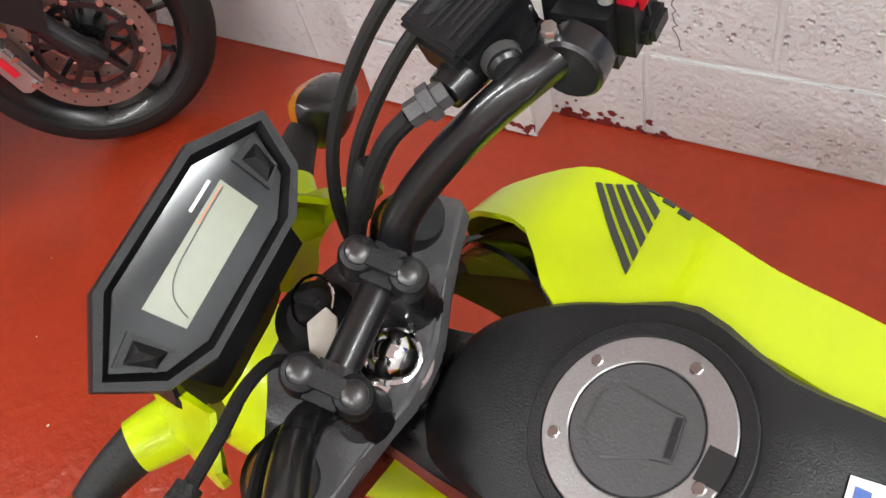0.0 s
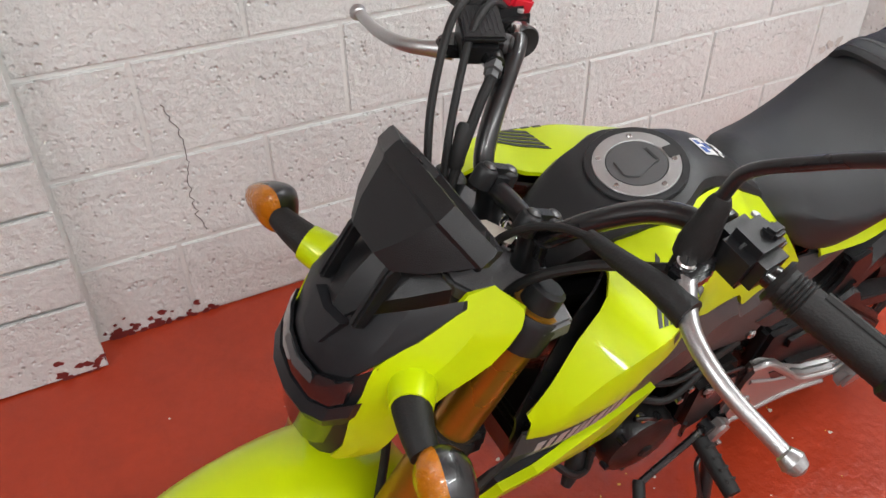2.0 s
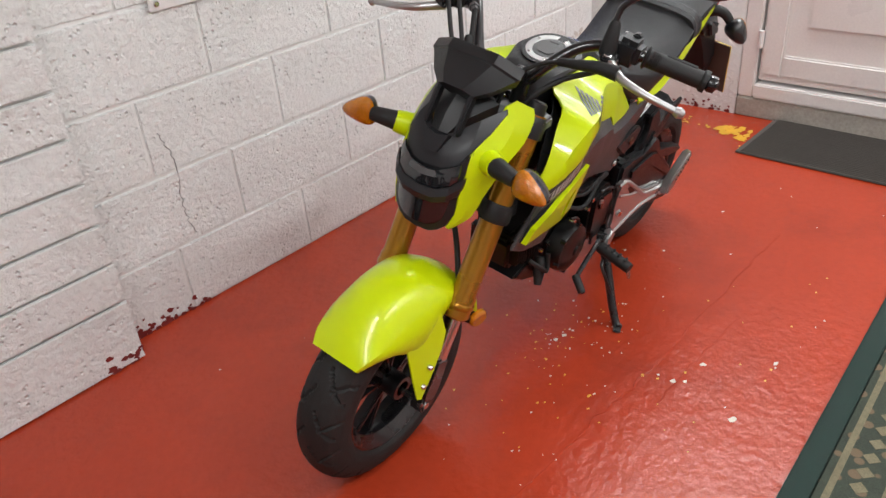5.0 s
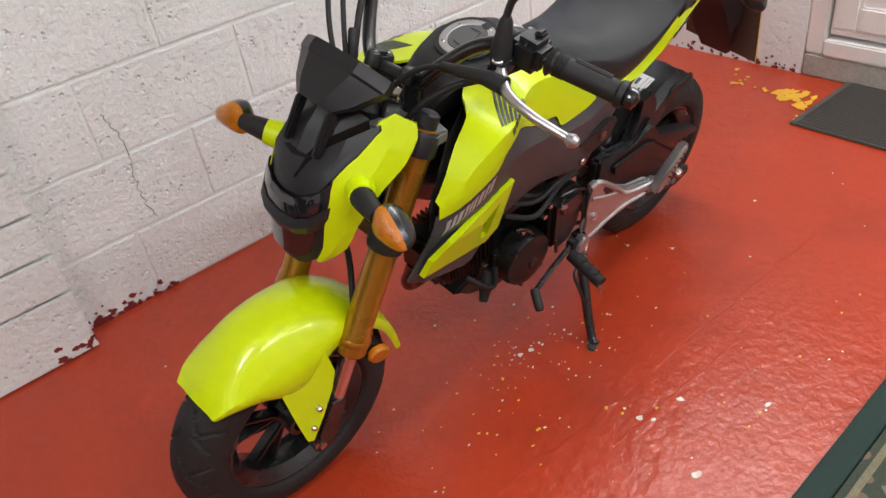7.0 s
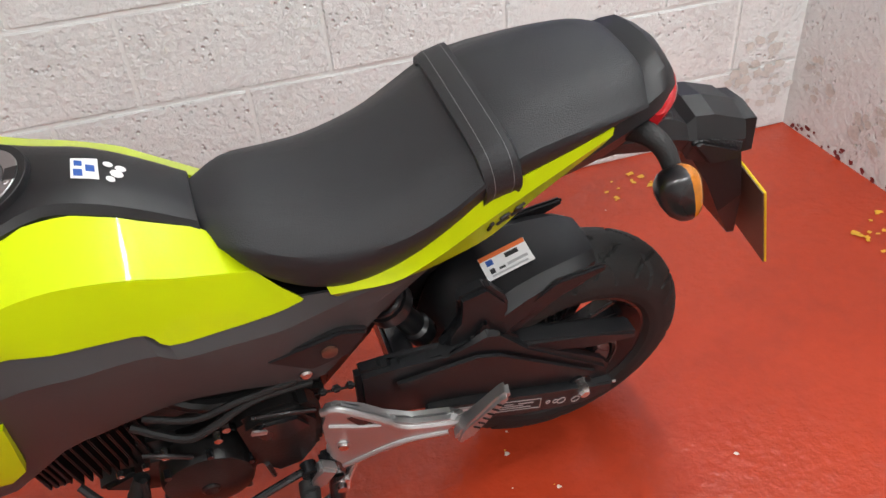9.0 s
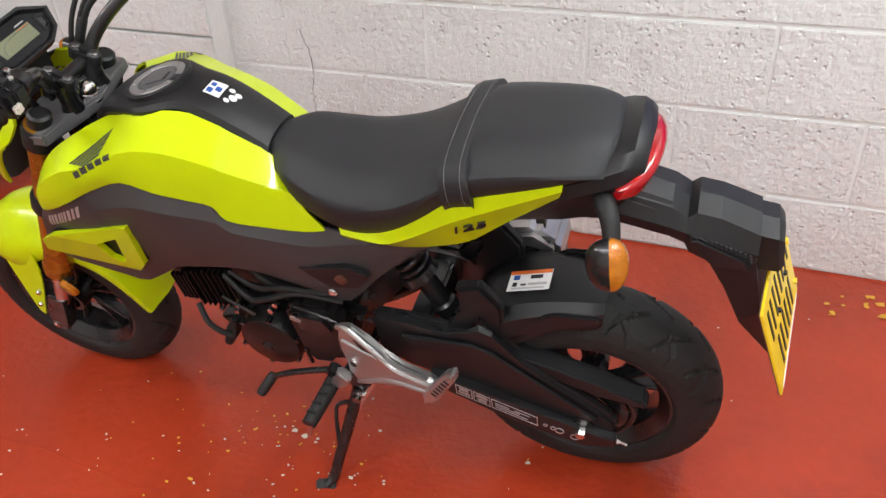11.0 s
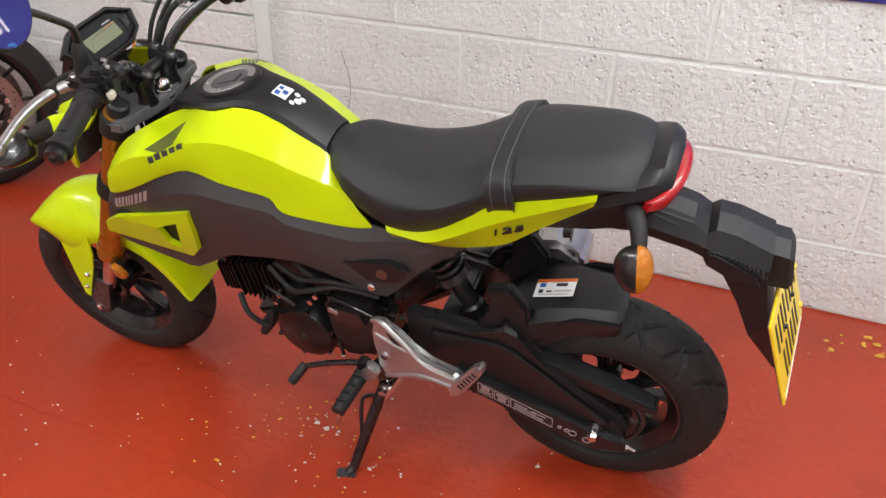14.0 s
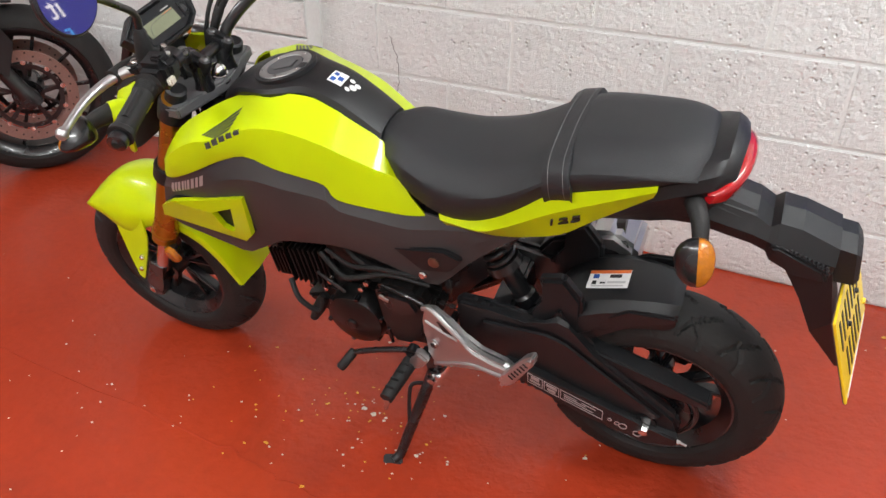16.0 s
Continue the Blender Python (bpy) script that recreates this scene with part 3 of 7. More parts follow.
for sg in (-1, 1):
    bp("tank_side_panel", surf([
        [(0.243, 0.146, 0.694), (0.246, 0.152, 0.686), (0.244, 0.155, 0.676), (0.243, 0.155, 0.661)],
        [(0.268, 0.142, 0.730), (0.275, 0.170, 0.718), (0.273, 0.173, 0.696), (0.268, 0.167, 0.672)],
        [(0.300, 0.130, 0.768), (0.310, 0.174, 0.748), (0.310, 0.181, 0.720), (0.304, 0.176, 0.690)],
        [(0.345, 0.112, 0.796), (0.358, 0.178, 0.776), (0.358, 0.183, 0.745), (0.352, 0.180, 0.716)],
        [(0.388, 0.062, 0.806), (0.394, 0.172, 0.783), (0.396, 0.176, 0.758), (0.392, 0.166, 0.733)],
        [(0.450, 0.071, 0.823), (0.456, 0.142, 0.798), (0.450, 0.151, 0.770), (0.440, 0.150, 0.743)],
        [(0.500, 0.063, 0.828), (0.500, 0.126, 0.794), (0.495, 0.136, 0.756), (0.490, 0.141, 0.720)],
        [(0.545, 0.053, 0.820), (0.543, 0.119, 0.784), (0.539, 0.128, 0.743), (0.535, 0.131, 0.704)],
        [(0.585, 0.051, 0.803), (0.590, 0.113, 0.767), (0.583, 0.122, 0.730), (0.577, 0.125, 0.691)],
        [(0.605, 0.050, 0.790), (0.616, 0.108, 0.752), (0.605, 0.119, 0.708), (0.596, 0.125, 0.663)],
        [(0.645, 0.049, 0.766), (0.656, 0.098, 0.730), (0.653, 0.107, 0.687), (0.650, 0.111, 0.645)],
        [(0.662, 0.048, 0.753), (0.692, 0.088, 0.710), (0.704, 0.096, 0.673), (0.717, 0.100, 0.636)],
        [(0.668, 0.047, 0.746), (0.706, 0.082, 0.700), (0.730, 0.090, 0.669), (0.755, 0.093, 0.638)],
    ], sg, 3, 1, 0.005), LIME, "gloss lime yellow tank panel with black wing decal", angle=34)
    bp("inner_liner", surf([
        [(0.244, 0.132, 0.668), (0.244, 0.136, 0.650), (0.242, 0.136, 0.625)],
        [(0.300, 0.110, 0.758), (0.302, 0.136, 0.715), (0.302, 0.138, 0.645)],
        [(0.350, 0.092, 0.782), (0.352, 0.118, 0.740), (0.350, 0.126, 0.670)],
        [(0.396, 0.060, 0.786), (0.395, 0.080, 0.740), (0.390, 0.090, 0.690)],
    ], sg, 3, 2, 0.004), BLACK_MT, "gloss black inner shroud")
    bp("side_shroud", surf([
        [(0.241, 0.150, 0.664), (0.228, 0.156, 0.636), (0.206, 0.150, 0.586), (0.185, 0.142, 0.546)],
        [(0.268, 0.163, 0.675), (0.262, 0.164, 0.642), (0.248, 0.148, 0.587), (0.222, 0.145, 0.525)],
        [(0.304, 0.172, 0.692), (0.300, 0.171, 0.656), (0.295, 0.150, 0.585), (0.262, 0.138, 0.505)],
        [(0.352, 0.176, 0.719), (0.350, 0.174, 0.676), (0.342, 0.150, 0.595), (0.320, 0.130, 0.480)],
        [(0.392, 0.162, 0.737), (0.392, 0.168, 0.694), (0.386, 0.150, 0.605), (0.362, 0.125, 0.470)],
        [(0.438, 0.146, 0.746), (0.452, 0.160, 0.700), (0.450, 0.148, 0.615), (0.430, 0.115, 0.508)],
        [(0.490, 0.133, 0.722), (0.500, 0.150, 0.684), (0.490, 0.146, 0.615), (0.475, 0.112, 0.516)],
        [(0.535, 0.124, 0.708), (0.545, 0.139, 0.672), (0.535, 0.138, 0.612), (0.520, 0.108, 0.520)],
        [(0.572, 0.120, 0.698), (0.582, 0.134, 0.662), (0.575, 0.132, 0.606), (0.560, 0.104, 0.520)],
        [(0.592, 0.118, 0.668), (0.600, 0.130, 0.640), (0.604, 0.126, 0.598), (0.600, 0.101, 0.514)],
        [(0.650, 0.105, 0.648), (0.654, 0.119, 0.624), (0.670, 0.117, 0.580), (0.660, 0.097, 0.494)],
        [(0.715, 0.095, 0.640), (0.718, 0.110, 0.612), (0.730, 0.109, 0.562), (0.720, 0.092, 0.470)],
        [(0.752, 0.091, 0.643), (0.758, 0.105, 0.616), (0.775, 0.104, 0.572), (0.762, 0.090, 0.464)],
        [(0.800, 0.096, 0.640), (0.810, 0.101, 0.624), (0.830, 0.100, 0.592), (0.822, 0.086, 0.530)],
        [(0.870, 0.093, 0.640), (0.874, 0.096, 0.633), (0.880, 0.095, 0.620), (0.885, 0.085, 0.592)],
        [(0.940, 0.092, 0.652), (0.940, 0.092, 0.649), (0.940, 0.090, 0.644), (0.935, 0.085, 0.632)],
    ], sg, 2, 1, 0.006), SHROUDPL, "dark grey plastic side shroud", angle=18)
    bp("tail_panel", surf([
        [(0.783, 0.098, 0.655), (0.786, 0.103, 0.645), (0.795, 0.098, 0.632)],
        [(0.85, 0.102, 0.662), (0.86, 0.114, 0.648), (0.865, 0.096, 0.628)],
        [(0.89, 0.106, 0.686), (0.90, 0.118, 0.667), (0.905, 0.096, 0.632)],
        [(0.925, 0.110, 0.715), (0.935, 0.121, 0.690), (0.945, 0.096, 0.642)],
        [(0.97, 0.114, 0.752), (0.985, 0.121, 0.722), (1.0, 0.095, 0.662)],
        [(1.02, 0.114, 0.768), (1.035, 0.117, 0.745), (1.055, 0.093, 0.705)],
        [(1.144, 0.106, 0.802), (1.143, 0.107, 0.792), (1.138, 0.10, 0.775)],
    ], sg, 3, 1, 0.005), LIME, "gloss lime yellow tail panel under the seat", angle=30)


def seat_section(x, zt, w, wb, zb, crown=0.004):
    zm = zt + (zb - zt) * 0.45
    return [(x, 0, zt), (x, w * 0.55, zt - crown), (x, w * 0.88, zt - 0.02 - crown), (x, w, min(zm, zt - 0.035)), (x, wb, zb), (x, wb * 0.8, zb - 0.012)]


SEAT_AT = Matrix.Translation((0.012, 0, 0))
bp("seat", loft([
    seat_section(0.646, 0.764, 0.050, 0.040, 0.742),
    seat_section(0.69, 0.771, 0.086, 0.085, 0.708),
    seat_section(0.74, 0.760, 0.105, 0.096, 0.670),
    seat_section(0.80, 0.754, 0.118, 0.101, 0.652),
    seat_section(0.87, 0.767, 0.125, 0.103, 0.668),
    seat_section(0.925, 0.792, 0.127, 0.107, 0.706),
    seat_section(0.965, 0.816, 0.125, 0.110, 0.742),
    seat_section(1.01, 0.836, 0.120, 0.110, 0.764),
    seat_section(1.08, 0.846, 0.114, 0.106, 0.782),
    seat_section(1.14, 0.850, 0.108, 0.098, 0.800),
    seat_section(1.175, 0.847, 0.098, 0.086, 0.810),
    seat_section(1.192, 0.841, 0.086, 0.074, 0.816),
    seat_section(1.202, 0.828, 0.066, 0.058, 0.818),
]), SEAT, "matt black vinyl seat with grey stitching")


SEAT_AT = Matrix.Translation((0, 0, 0))

# ---- front end ----
def fk(z, y):
    """A point of the fork leg's axis at a height."""
    return (0.108 + (z - 0.45) * 0.466, y, z)


for sg in (-1, 1):
    y = sg * 0.092
    tubeg = bp("fork_tube", rod([(0, 0.0255), (0.01, 0.0285), (0.11, 0.0285), (0.13, 0.0255), (0.62, 0.0255), (1, 0.0255)], fk(0.405, y), fk(0.80, y), 28), GOLD, "gold anodised fork tube")
    part("collar", rod([(0, 0.029), (0.2, 0.0305), (0.8, 0.0305), (1, 0.029)], fk(0.425, y), fk(0.437, y), 28), GOLD, tubeg)
    part("guide_ring", rod([(0, 0.031), (0.15, 0.033), (0.85, 0.033), (1, 0.031)], fk(0.60, y), fk(0.635, y), 24), RUBBER, tubeg, "black rubber fork ring")
    bp("fork_stanchion", rod([(0, 0.0165), (1, 0.0165)], fk(0.30, y), fk(0.41, y)), STEEL, "polished steel fork stanchion")
    bp("fork_foot", prism([(-0.022, 0.205), (0.016, 0.205), (0.026, 0.245), (0.062, 0.315), (0.022, 0.33), (-0.016, 0.26)], y - 0.018, y + 0.018, "y", 0.005), BLACK_MT, "black cast fork foot")
    bp("fork_cap", rod([(0, 0.031), (0.5, 0.031), (0.6, 0.027), (0.62, 0.020), (0.95, 0.019), (1, 0.014)], fk(0.76, y), fk(0.822, y), 24), BLACK_PL, "black fork cap")
    # round orange reflector behind the leg
    rf = bp("reflector", rod([(0, 0.022), (0.6, 0.022), (1, 0.018)], (0.128, sg * 0.118, 0.392), (0.125, sg * 0.130, 0.390), 20), ORANGE, "round orange reflector")
    part("reflector_stay", box((0.115, sg * 0.108, 0.395), (0.03, 0.02, 0.015), bev=0.003), BLACK_MT, rf)
bp("front_axle", rod([(0, 0.008), (0.03, 0.008), (0.031, 0.014), (0.07, 0.014), (0.071, 0.009), (0.93, 0.009), (0.931, 0.014), (0.97, 0.014), (1, 0.008)], (-0.009, -0.112, 0.224), (-0.009, 0.116, 0.224), 8), STEEL, "steel axle with hexagon nut")
# brake disc and caliper on the right front leg
dsc = lathe([(0.110, 0.054), (0.110, 0.058), (0.072, 0.058), (0.072, 0.054)], 48)
bmesh.ops.translate(dsc, verts=dsc.verts, vec=(-0.009, 0.004, 0.229))
bp("brake_disc", dsc, DARKSTEEL, "drilled steel brake disc")
bp("brake_caliper", box((0.085, 0.066, 0.275), (0.05, 0.04, 0.075), (0, 25, 0), 0.008), BLACK_MT, "black brake caliper")

# yokes
SEAT_AT = Matrix.Translation((0.010, 0, 0.002))
bp("top_yoke", prism([(0.200, -0.03), (0.200, 0.03), (0.232, 0.072), (0.245, 0.122), (0.285, 0.122), (0.296, 0.066), (0.312, 0.018), (0.312, -0.018), (0.296, -0.066), (0.285, -0.122), (0.245, -0.122), (0.232, -0.072)], 0.772, 0.795, "z", 0.004), YOKEGREY, "grey cast top yoke")
bp("lower_yoke", prism([(0.165, -0.04), (0.165, 0.04), (0.16, 0.118), (0.21, 0.122), (0.235, 0.04), (0.235, -0.04), (0.21, -0.122), (0.16, -0.118)], 0.602, 0.640, "z", 0.006), BLACK_MT, "black lower yoke")
bp("steering_stem", rod([(0, 0.03), (0.5, 0.026), (1, 0.026)], (0.205, 0, 0.60), (0.285, 0, 0.772)), BLACK_MT)
stemnut = bp("stem_nut", rod([(0, 0.026), (0.10, 0.026), (0.11, 0.0185), (0.40, 0.0185), (0.42, 0.0165), (0.62, 0.0155), (0.80, 0.0125), (0.93, 0.0075), (1, 0.002)], (0.289, 0, 0.794), (0.300, 0, 0.823), 28), CHROME, "chrome domed stem nut")
ign = bp("ignition_switch", rod([(0, 0.028), (0.7, 0.028), (0.85, 0.024), (1, 0.018)], (0.218, 0.006, 0.775), (0.232, 0.006, 0.813), 24), BLACK_PL, "black ignition barrel")
part("key_ring", tube([(0.232 + 0.016 * math.cos(a), 0.012 + 0.016 * math.sin(a), 0.822 + 0.006 * math.sin(a)) for a in (2 * math.pi * k / 16 for k in range(17))], 0.0012, 1, 6), CHROME, ign, "split key ring")
part("key_bow", box((0.233, 0.010, 0.822), (0.020, 0.007, 0.022), bev=0.002), INK, ign)
part("key_tag", prism([(0.240, -0.004), (0.247, 0.010), (0.258, 0.006), (0.276, -0.026), (0.262, -0.034)], 0.8265, 0.8285, "z", 0.0006), CREAM, ign, "cream plastic key tag")

# handlebar
SEAT_AT = Matrix.Translation((0.300, 0, 0.003)) @ Matrix.Rotation(radians(1.6), 4, "Z") @ Matrix.Translation((-0.288, 0, 0))  # turned a little to the left


def right_end(x, y, z):
    """The right end sits a little nearer and lower than the left one's mirror image."""
    f = min(1.0, max(0.0, (y - 0.05) / 0.07))
    return (x + 0.02 * y, y - 0.024 * f, z - 0.006 * f)


bar_l = [(0.283, 0, 0.842), (0.283, -0.048, 0.842), (0.287, -0.064, 0.857), (0.306, -0.086, 0.884), (0.331, -0.113, 0.909), (0.346, -0.138, 0.921), (0.352, -0.165, 0.926), (0.360, -0.236, 0.927), (0.387, -0.350, 0.913)]
bar_r = [(0.283, 0.048, 0.842), (0.289, 0.066, 0.862), (0.312, 0.088, 0.890), (0.341, 0.112, 0.915), (0.364, 0.132, 0.929), (0.376, 0.152, 0.931), (0.385, 0.206, 0.922), (0.396, 0.321, 0.904)]
bar = bp("handlebar", tube(bar_r[::-1] + bar_l, 0.0112, 4, 14), BLACK_MT, "black painted steel handlebar")
for sg in (-1, 1):
    # a rounded saddle with a bolt in each end, tipped back
    tip = Matrix.Translation((0.286, sg * 0.038, 0.852)) @ Matrix.Rotation(radians(26), 4, "Y")
    b = bmesh.new()
    box((0, 0, 0), (0.034, 0.025, 0.022), bev=0.007, bm=b)
    for dx in (-0.016, 0.016):
        rod([(0, 0.0125), (0.75, 0.0125), (0.92, 0.0110), (1, 0.0085)], (dx, 0, -0.014), (dx, 0, 0.0085), 24, b)
    bmesh.ops.transform(b, matrix=tip, verts=b.verts)
    c = bp("bar_clamp", b, BLACK_PL, "black handlebar clamp with two bolts")
    part("clamp_base", rod([(0, 0.020), (0.3, 0.016), (1, 0.018)], (0.284, sg * 0.038, 0.790), (0.286, sg * 0.038, 0.842)), BLACK_MT, c)
    for dx in (-0.016, 0.016):
        part("clamp_bolt", rod([(0, 0.0078), (0.6, 0.0078), (0.85, 0.006), (1, 0.003)], tip @ Vector((dx, 0, 0.006)), tip @ Vector((dx, 0, 0.0125)), 16), DARKSTEEL, c)


def grip_end(sg):
    """One end of the bar: grip, weight, switch box, lever with its perch."""
    def s(x, y, z):
        back = 0.020 * min(1.0, max(0.0, (0.369 - y) / 0.133)) if x > 0.34 else 0.0
        return right_end(x, y, z) if sg > 0 else (x - back, -y, z)

    ga, gb = Vector(s(0.3805, 0.236, 0.9275)), Vector(s(0.389, 0.350, 0.9095))
    g = bp("grip", rod([(0, 0.019), (0.03, 0.0215), (0.06, 0.0165), (0.9, 0.0165), (0.93, 0.020), (1, 0.020)], ga, gb, 24), RUBBER, "black rubber handlebar grip")
    for k in range(5):
        t0 = 0.10 + k * 0.03
        part("grip_rib", rod([(0, 0.0170), (0.5, 0.0180), (1, 0.0170)], ga.lerp(gb, t0), ga.lerp(gb, t0 + 0.018), 20), RUBBER, g)
    part("grip_pad", tube([ga.lerp(gb, 0.32) + Vector((0.004, 0, 0.0135)), ga.lerp(gb, 0.8) + Vector((0.004, 0, 0.0135))], 0.006, 1, 8), RUBBER, g)
    part("bar_end_weight", rod([(0, 0.013), (0.3, 0.0155), (0.8, 0.0145), (0.9, 0.009), (1, 0.006)], gb, s(0.391, 0.369, 0.9065), 20), BLACK_MT, g)
    sw = bp("switch_box", box(s(0.378, 0.205, 0.931), (0.050, 0.050, 0.050), (sg * -8, 0, sg * -4), 0.010), BLACK_PL, "black handlebar switch box")
    part("switch_seam", rod([(0, 0.026), (1, 0.026)], s(0.379, 0.203, 0.931), s(0.379, 0.206, 0.9305), 24), BLACK_PL, sw)
    if sg < 0:
        part("switch_button", box(s(0.403, 0.200, 0.938), (0.012, 0.024, 0.018), (0, 0, 6), 0.003), BLACK_PL, sw)
        part("switch_button", box(s(0.388, 0.212, 0.9575), (0.018, 0.014, 0.010), (0, 0, 6), 0.003), BLACK_PL, sw, "rocker switch")
        part("switch_button", box(s(0.404, 0.214, 0.922), (0.010, 0.016, 0.014), (0, 0, 6), 0.003), CREAM, sw, "pale indicator switch")
        part("switch_mark", rod([(0, 0.004), (1, 0.004)], s(0.392, 0.190, 0.954), s(0.3925, 0.190, 0.9565), 12), SILVERINK, sw)
    else:
        part("kill_switch", box(s(0.394, 0.208, 0.954), (0.030, 0.028, 0.024), (0, 18, -10), 0.004), REDSW, sw, "red engine stop switch")
        part("switch_button", box(s(0.404, 0.205, 0.924), (0.012, 0.022, 0.014), (0, 0, -6), 0.003), BLACK_PL, sw)
        part("switch_mark", rod([(0, 0.004), (1, 0.004)], s(0.388, 0.192, 0.952), s(0.3885, 0.192, 0.9555), 12), SILVERINK, sw)
    perch = bp("lever_perch", rod([(0, 0.0165), (0.1, 0.0185), (0.9, 0.0185), (1, 0.0165)], s(0.377, 0.160, 0.934), s(0.378, 0.178, 0.932), 20), BLACK_MT, "black lever perch")
    part("perch_arm", prism([s(px, py, 0)[:2] for px, py in ((0.372, 0.158), (0.372, 0.182), (0.318, 0.208), (0.290, 0.210), (0.286, 0.184), (0.318, 0.168))], 0.916, 0.932, "z", 0.004), BLACK_MT, perch)
    part("perch_bolt", rod([(0, 0.006), (0.7, 0.006), (1, 0.004)], s(0.366, 0.169, 0.945), s(0.368, 0.169, 0.956), 8), STEEL, perch)
    part("pivot_screw", rod([(0, 0.0085), (0.8, 0.0085), (1, 0.007)], s(0.301, 0.191, 0.928), s(0.301, 0.191, 0.9355), 16), STEEL, perch, "slotted pivot screw")
    part("screw_slot", box(s(0.301, 0.191, 0.9355), (0.012, 0.0018, 0.001), (0, 0, 35), 0), INK, perch)
    lv = bp("clutch_lever" if sg < 0 else "brake_lever", tube([s(0.305, 0.192, 0.923), s(0.286, 0.212, 0.920), s(0.268, 0.240, 0.914), s(0.261, 0.285, 0.906), s(0.268, 0.345, 0.894)], (0.0098, 0.0062), 5, 12), ALU, "bare aluminium lever with a ball end")
    part("lever_ball", rod([(0, 0.003), (0.12, 0.0075), (0.5, 0.0105), (0.88, 0.0075), (1, 0.003)], s(0.266, 0.340, 0.896), s(0.271, 0.359, 0.891), 16), ALU, lv)
    return perch


pl = grip_end(-1)
pr = grip_end(1)
part("lever_boot", tube([(0.272, -0.112, 0.904), (0.272, -0.150, 0.911), (0.274, -0.190, 0.918), (0.276, -0.226, 0.918)], (0.007, 0.0140), 4, 12), RUBBER, pl, "black rubber lever boot")
# front brake reservoir
res = bp("brake_reservoir", box((0.326, 0.150, 0.938), (0.044, 0.054, 0.032), (6, 0, -24), 0.006), BLACK_PL, "black square brake fluid reservoir")
part("reservoir_cap", box((0.3255, 0.1505, 0.9565), (0.047, 0.058, 0.007), (6, 0, -24), 0.0025), BLACK_PL, res, "black cap with raised print")
for k in range(8):
    ofs = Matrix.Rotation(radians(-24), 3, "Z") @ Vector((-0.0175 + k * 0.0050, 0, 0))
    part("print_line", box((0.3255 + ofs.x, 0.1505 + ofs.y, 0.9603), (0.0018, 0.047 - (k % 3) * 0.008, 0.0006), (6, 0, -24), 0), GREY_PL, res)
part("master_cylinder", rod([(0, 0.013), (0.7, 0.013), (1, 0.011)], (0.343, 0.170, 0.930), (0.322, 0.112, 0.930), 16), BLACK_MT, res)
part("sight_glass", rod([(0, 0.010), (0.8, 0.010), (1, 0.008)], (0.346, 0.134, 0.937), (0.354, 0.126, 0.937), 16), BLACK_MT, res)
part("sight_glass_rim", rod([(0, 0.0112), (1, 0.0105)], (0.347, 0.133, 0.937), (0.351, 0.129, 0.937), 16), CAPGREY, res)
part("banjo_bolt", rod([(0, 0.008), (0.3, 0.008), (0.32, 0.0105), (0.6, 0.0105), (0.62, 0.0075), (1, 0.0075)], (0.323, 0.113, 0.931), (0.306, 0.096, 0.927), 6), CAPGREY, res, "steel hose fitting")
# cables
for cpts, r, nm in (
    ([(0.307, 0.097, 0.927), (0.286, 0.084, 0.906), (0.252, 0.064, 0.845), (0.220, 0.045, 0.76), (0.17, 0.055, 0.66), (0.14, -0.02, 0.55), (0.10, -0.07, 0.45)], 0.0058, "brake_hose"),
    ([(0.388, 0.184, 0.940), (0.346, 0.182, 0.972), (0.294, 0.156, 0.968), (0.248, 0.112, 0.912), (0.228, 0.080, 0.85), (0.222, 0.058, 0.76)], 0.0045, "throttle_cable"),
    ([(0.390, 0.178, 0.936), (0.356, 0.172, 0.962), (0.310, 0.142, 0.956), (0.266, 0.098, 0.903), (0.243, 0.070, 0.84), (0.232, 0.05, 0.76)], 0.0045, "throttle_cable"),
    ([(0.272, -0.114, 0.904), (0.266, -0.085, 0.893), (0.252, -0.055, 0.872), (0.236, -0.030, 0.83), (0.228, -0.02, 0.75), (0.24, -0.03, 0.66)], 0.0042, "clutch_cable"),
    ([(0.372, -0.200, 0.908), (0.330, -0.165, 0.885), (0.285, -0.115, 0.862), (0.245, -0.070, 0.81), (0.225, -0.045, 0.72)], 0.0055, "wiring_loom"),
):
    bp(nm, tube(cpts, r, 6, 10), RUBBER, "black cable sheath")
bp("cable_boot", rod([(0, 0.006), (0.1, 0.0085), (0.9, 0.0085), (1, 0.006)], (0.272, 0.083, 0.892), (0.253, 0.066, 0.850), 14), RUBBER)

# round mirror on the left
mir = bp("mirror", tube([(0.316, -0.182, 0.930), (0.318, -0.182, 0.960), (0.327, -0.182, 0.996), (0.333, -0.190, 1.018), (0.342, -0.225, 1.048), (0.350, -0.262, 1.076), (0.353, -0.295, 1.094)], 0.0058, 5, 12), BLACK_MT, "round black mirror on a bent stem")
part("rubber_boot", rod([(0, 0.015), (0.2, 0.016), (0.9, 0.010), (1, 0.007)], (0.316, -0.182, 0.926), (0.325, -0.182, 0.988), 16), RUBBER, mir)
MC = Vector((0.356, -0.318, 1.106))
MN = (BIKE.inverted().to_3x3() @ MIRROR_AIM).normalized()
part("mirror_shell", rod([(0, 0.017), (0.25, 0.042), (0.6, 0.051), (0.9, 0.054), (1, 0.052)], MC - 0.022 * MN, MC + 0.006 * MN, 40), BLACK_PL, mir)
part("mirror_glass", rod([(0, 0.0498), (1, 0.0498)], MC + 0.0055 * MN, MC + 0.0072 * MN, 40), MIRROR, mir, "clear mirror glass")

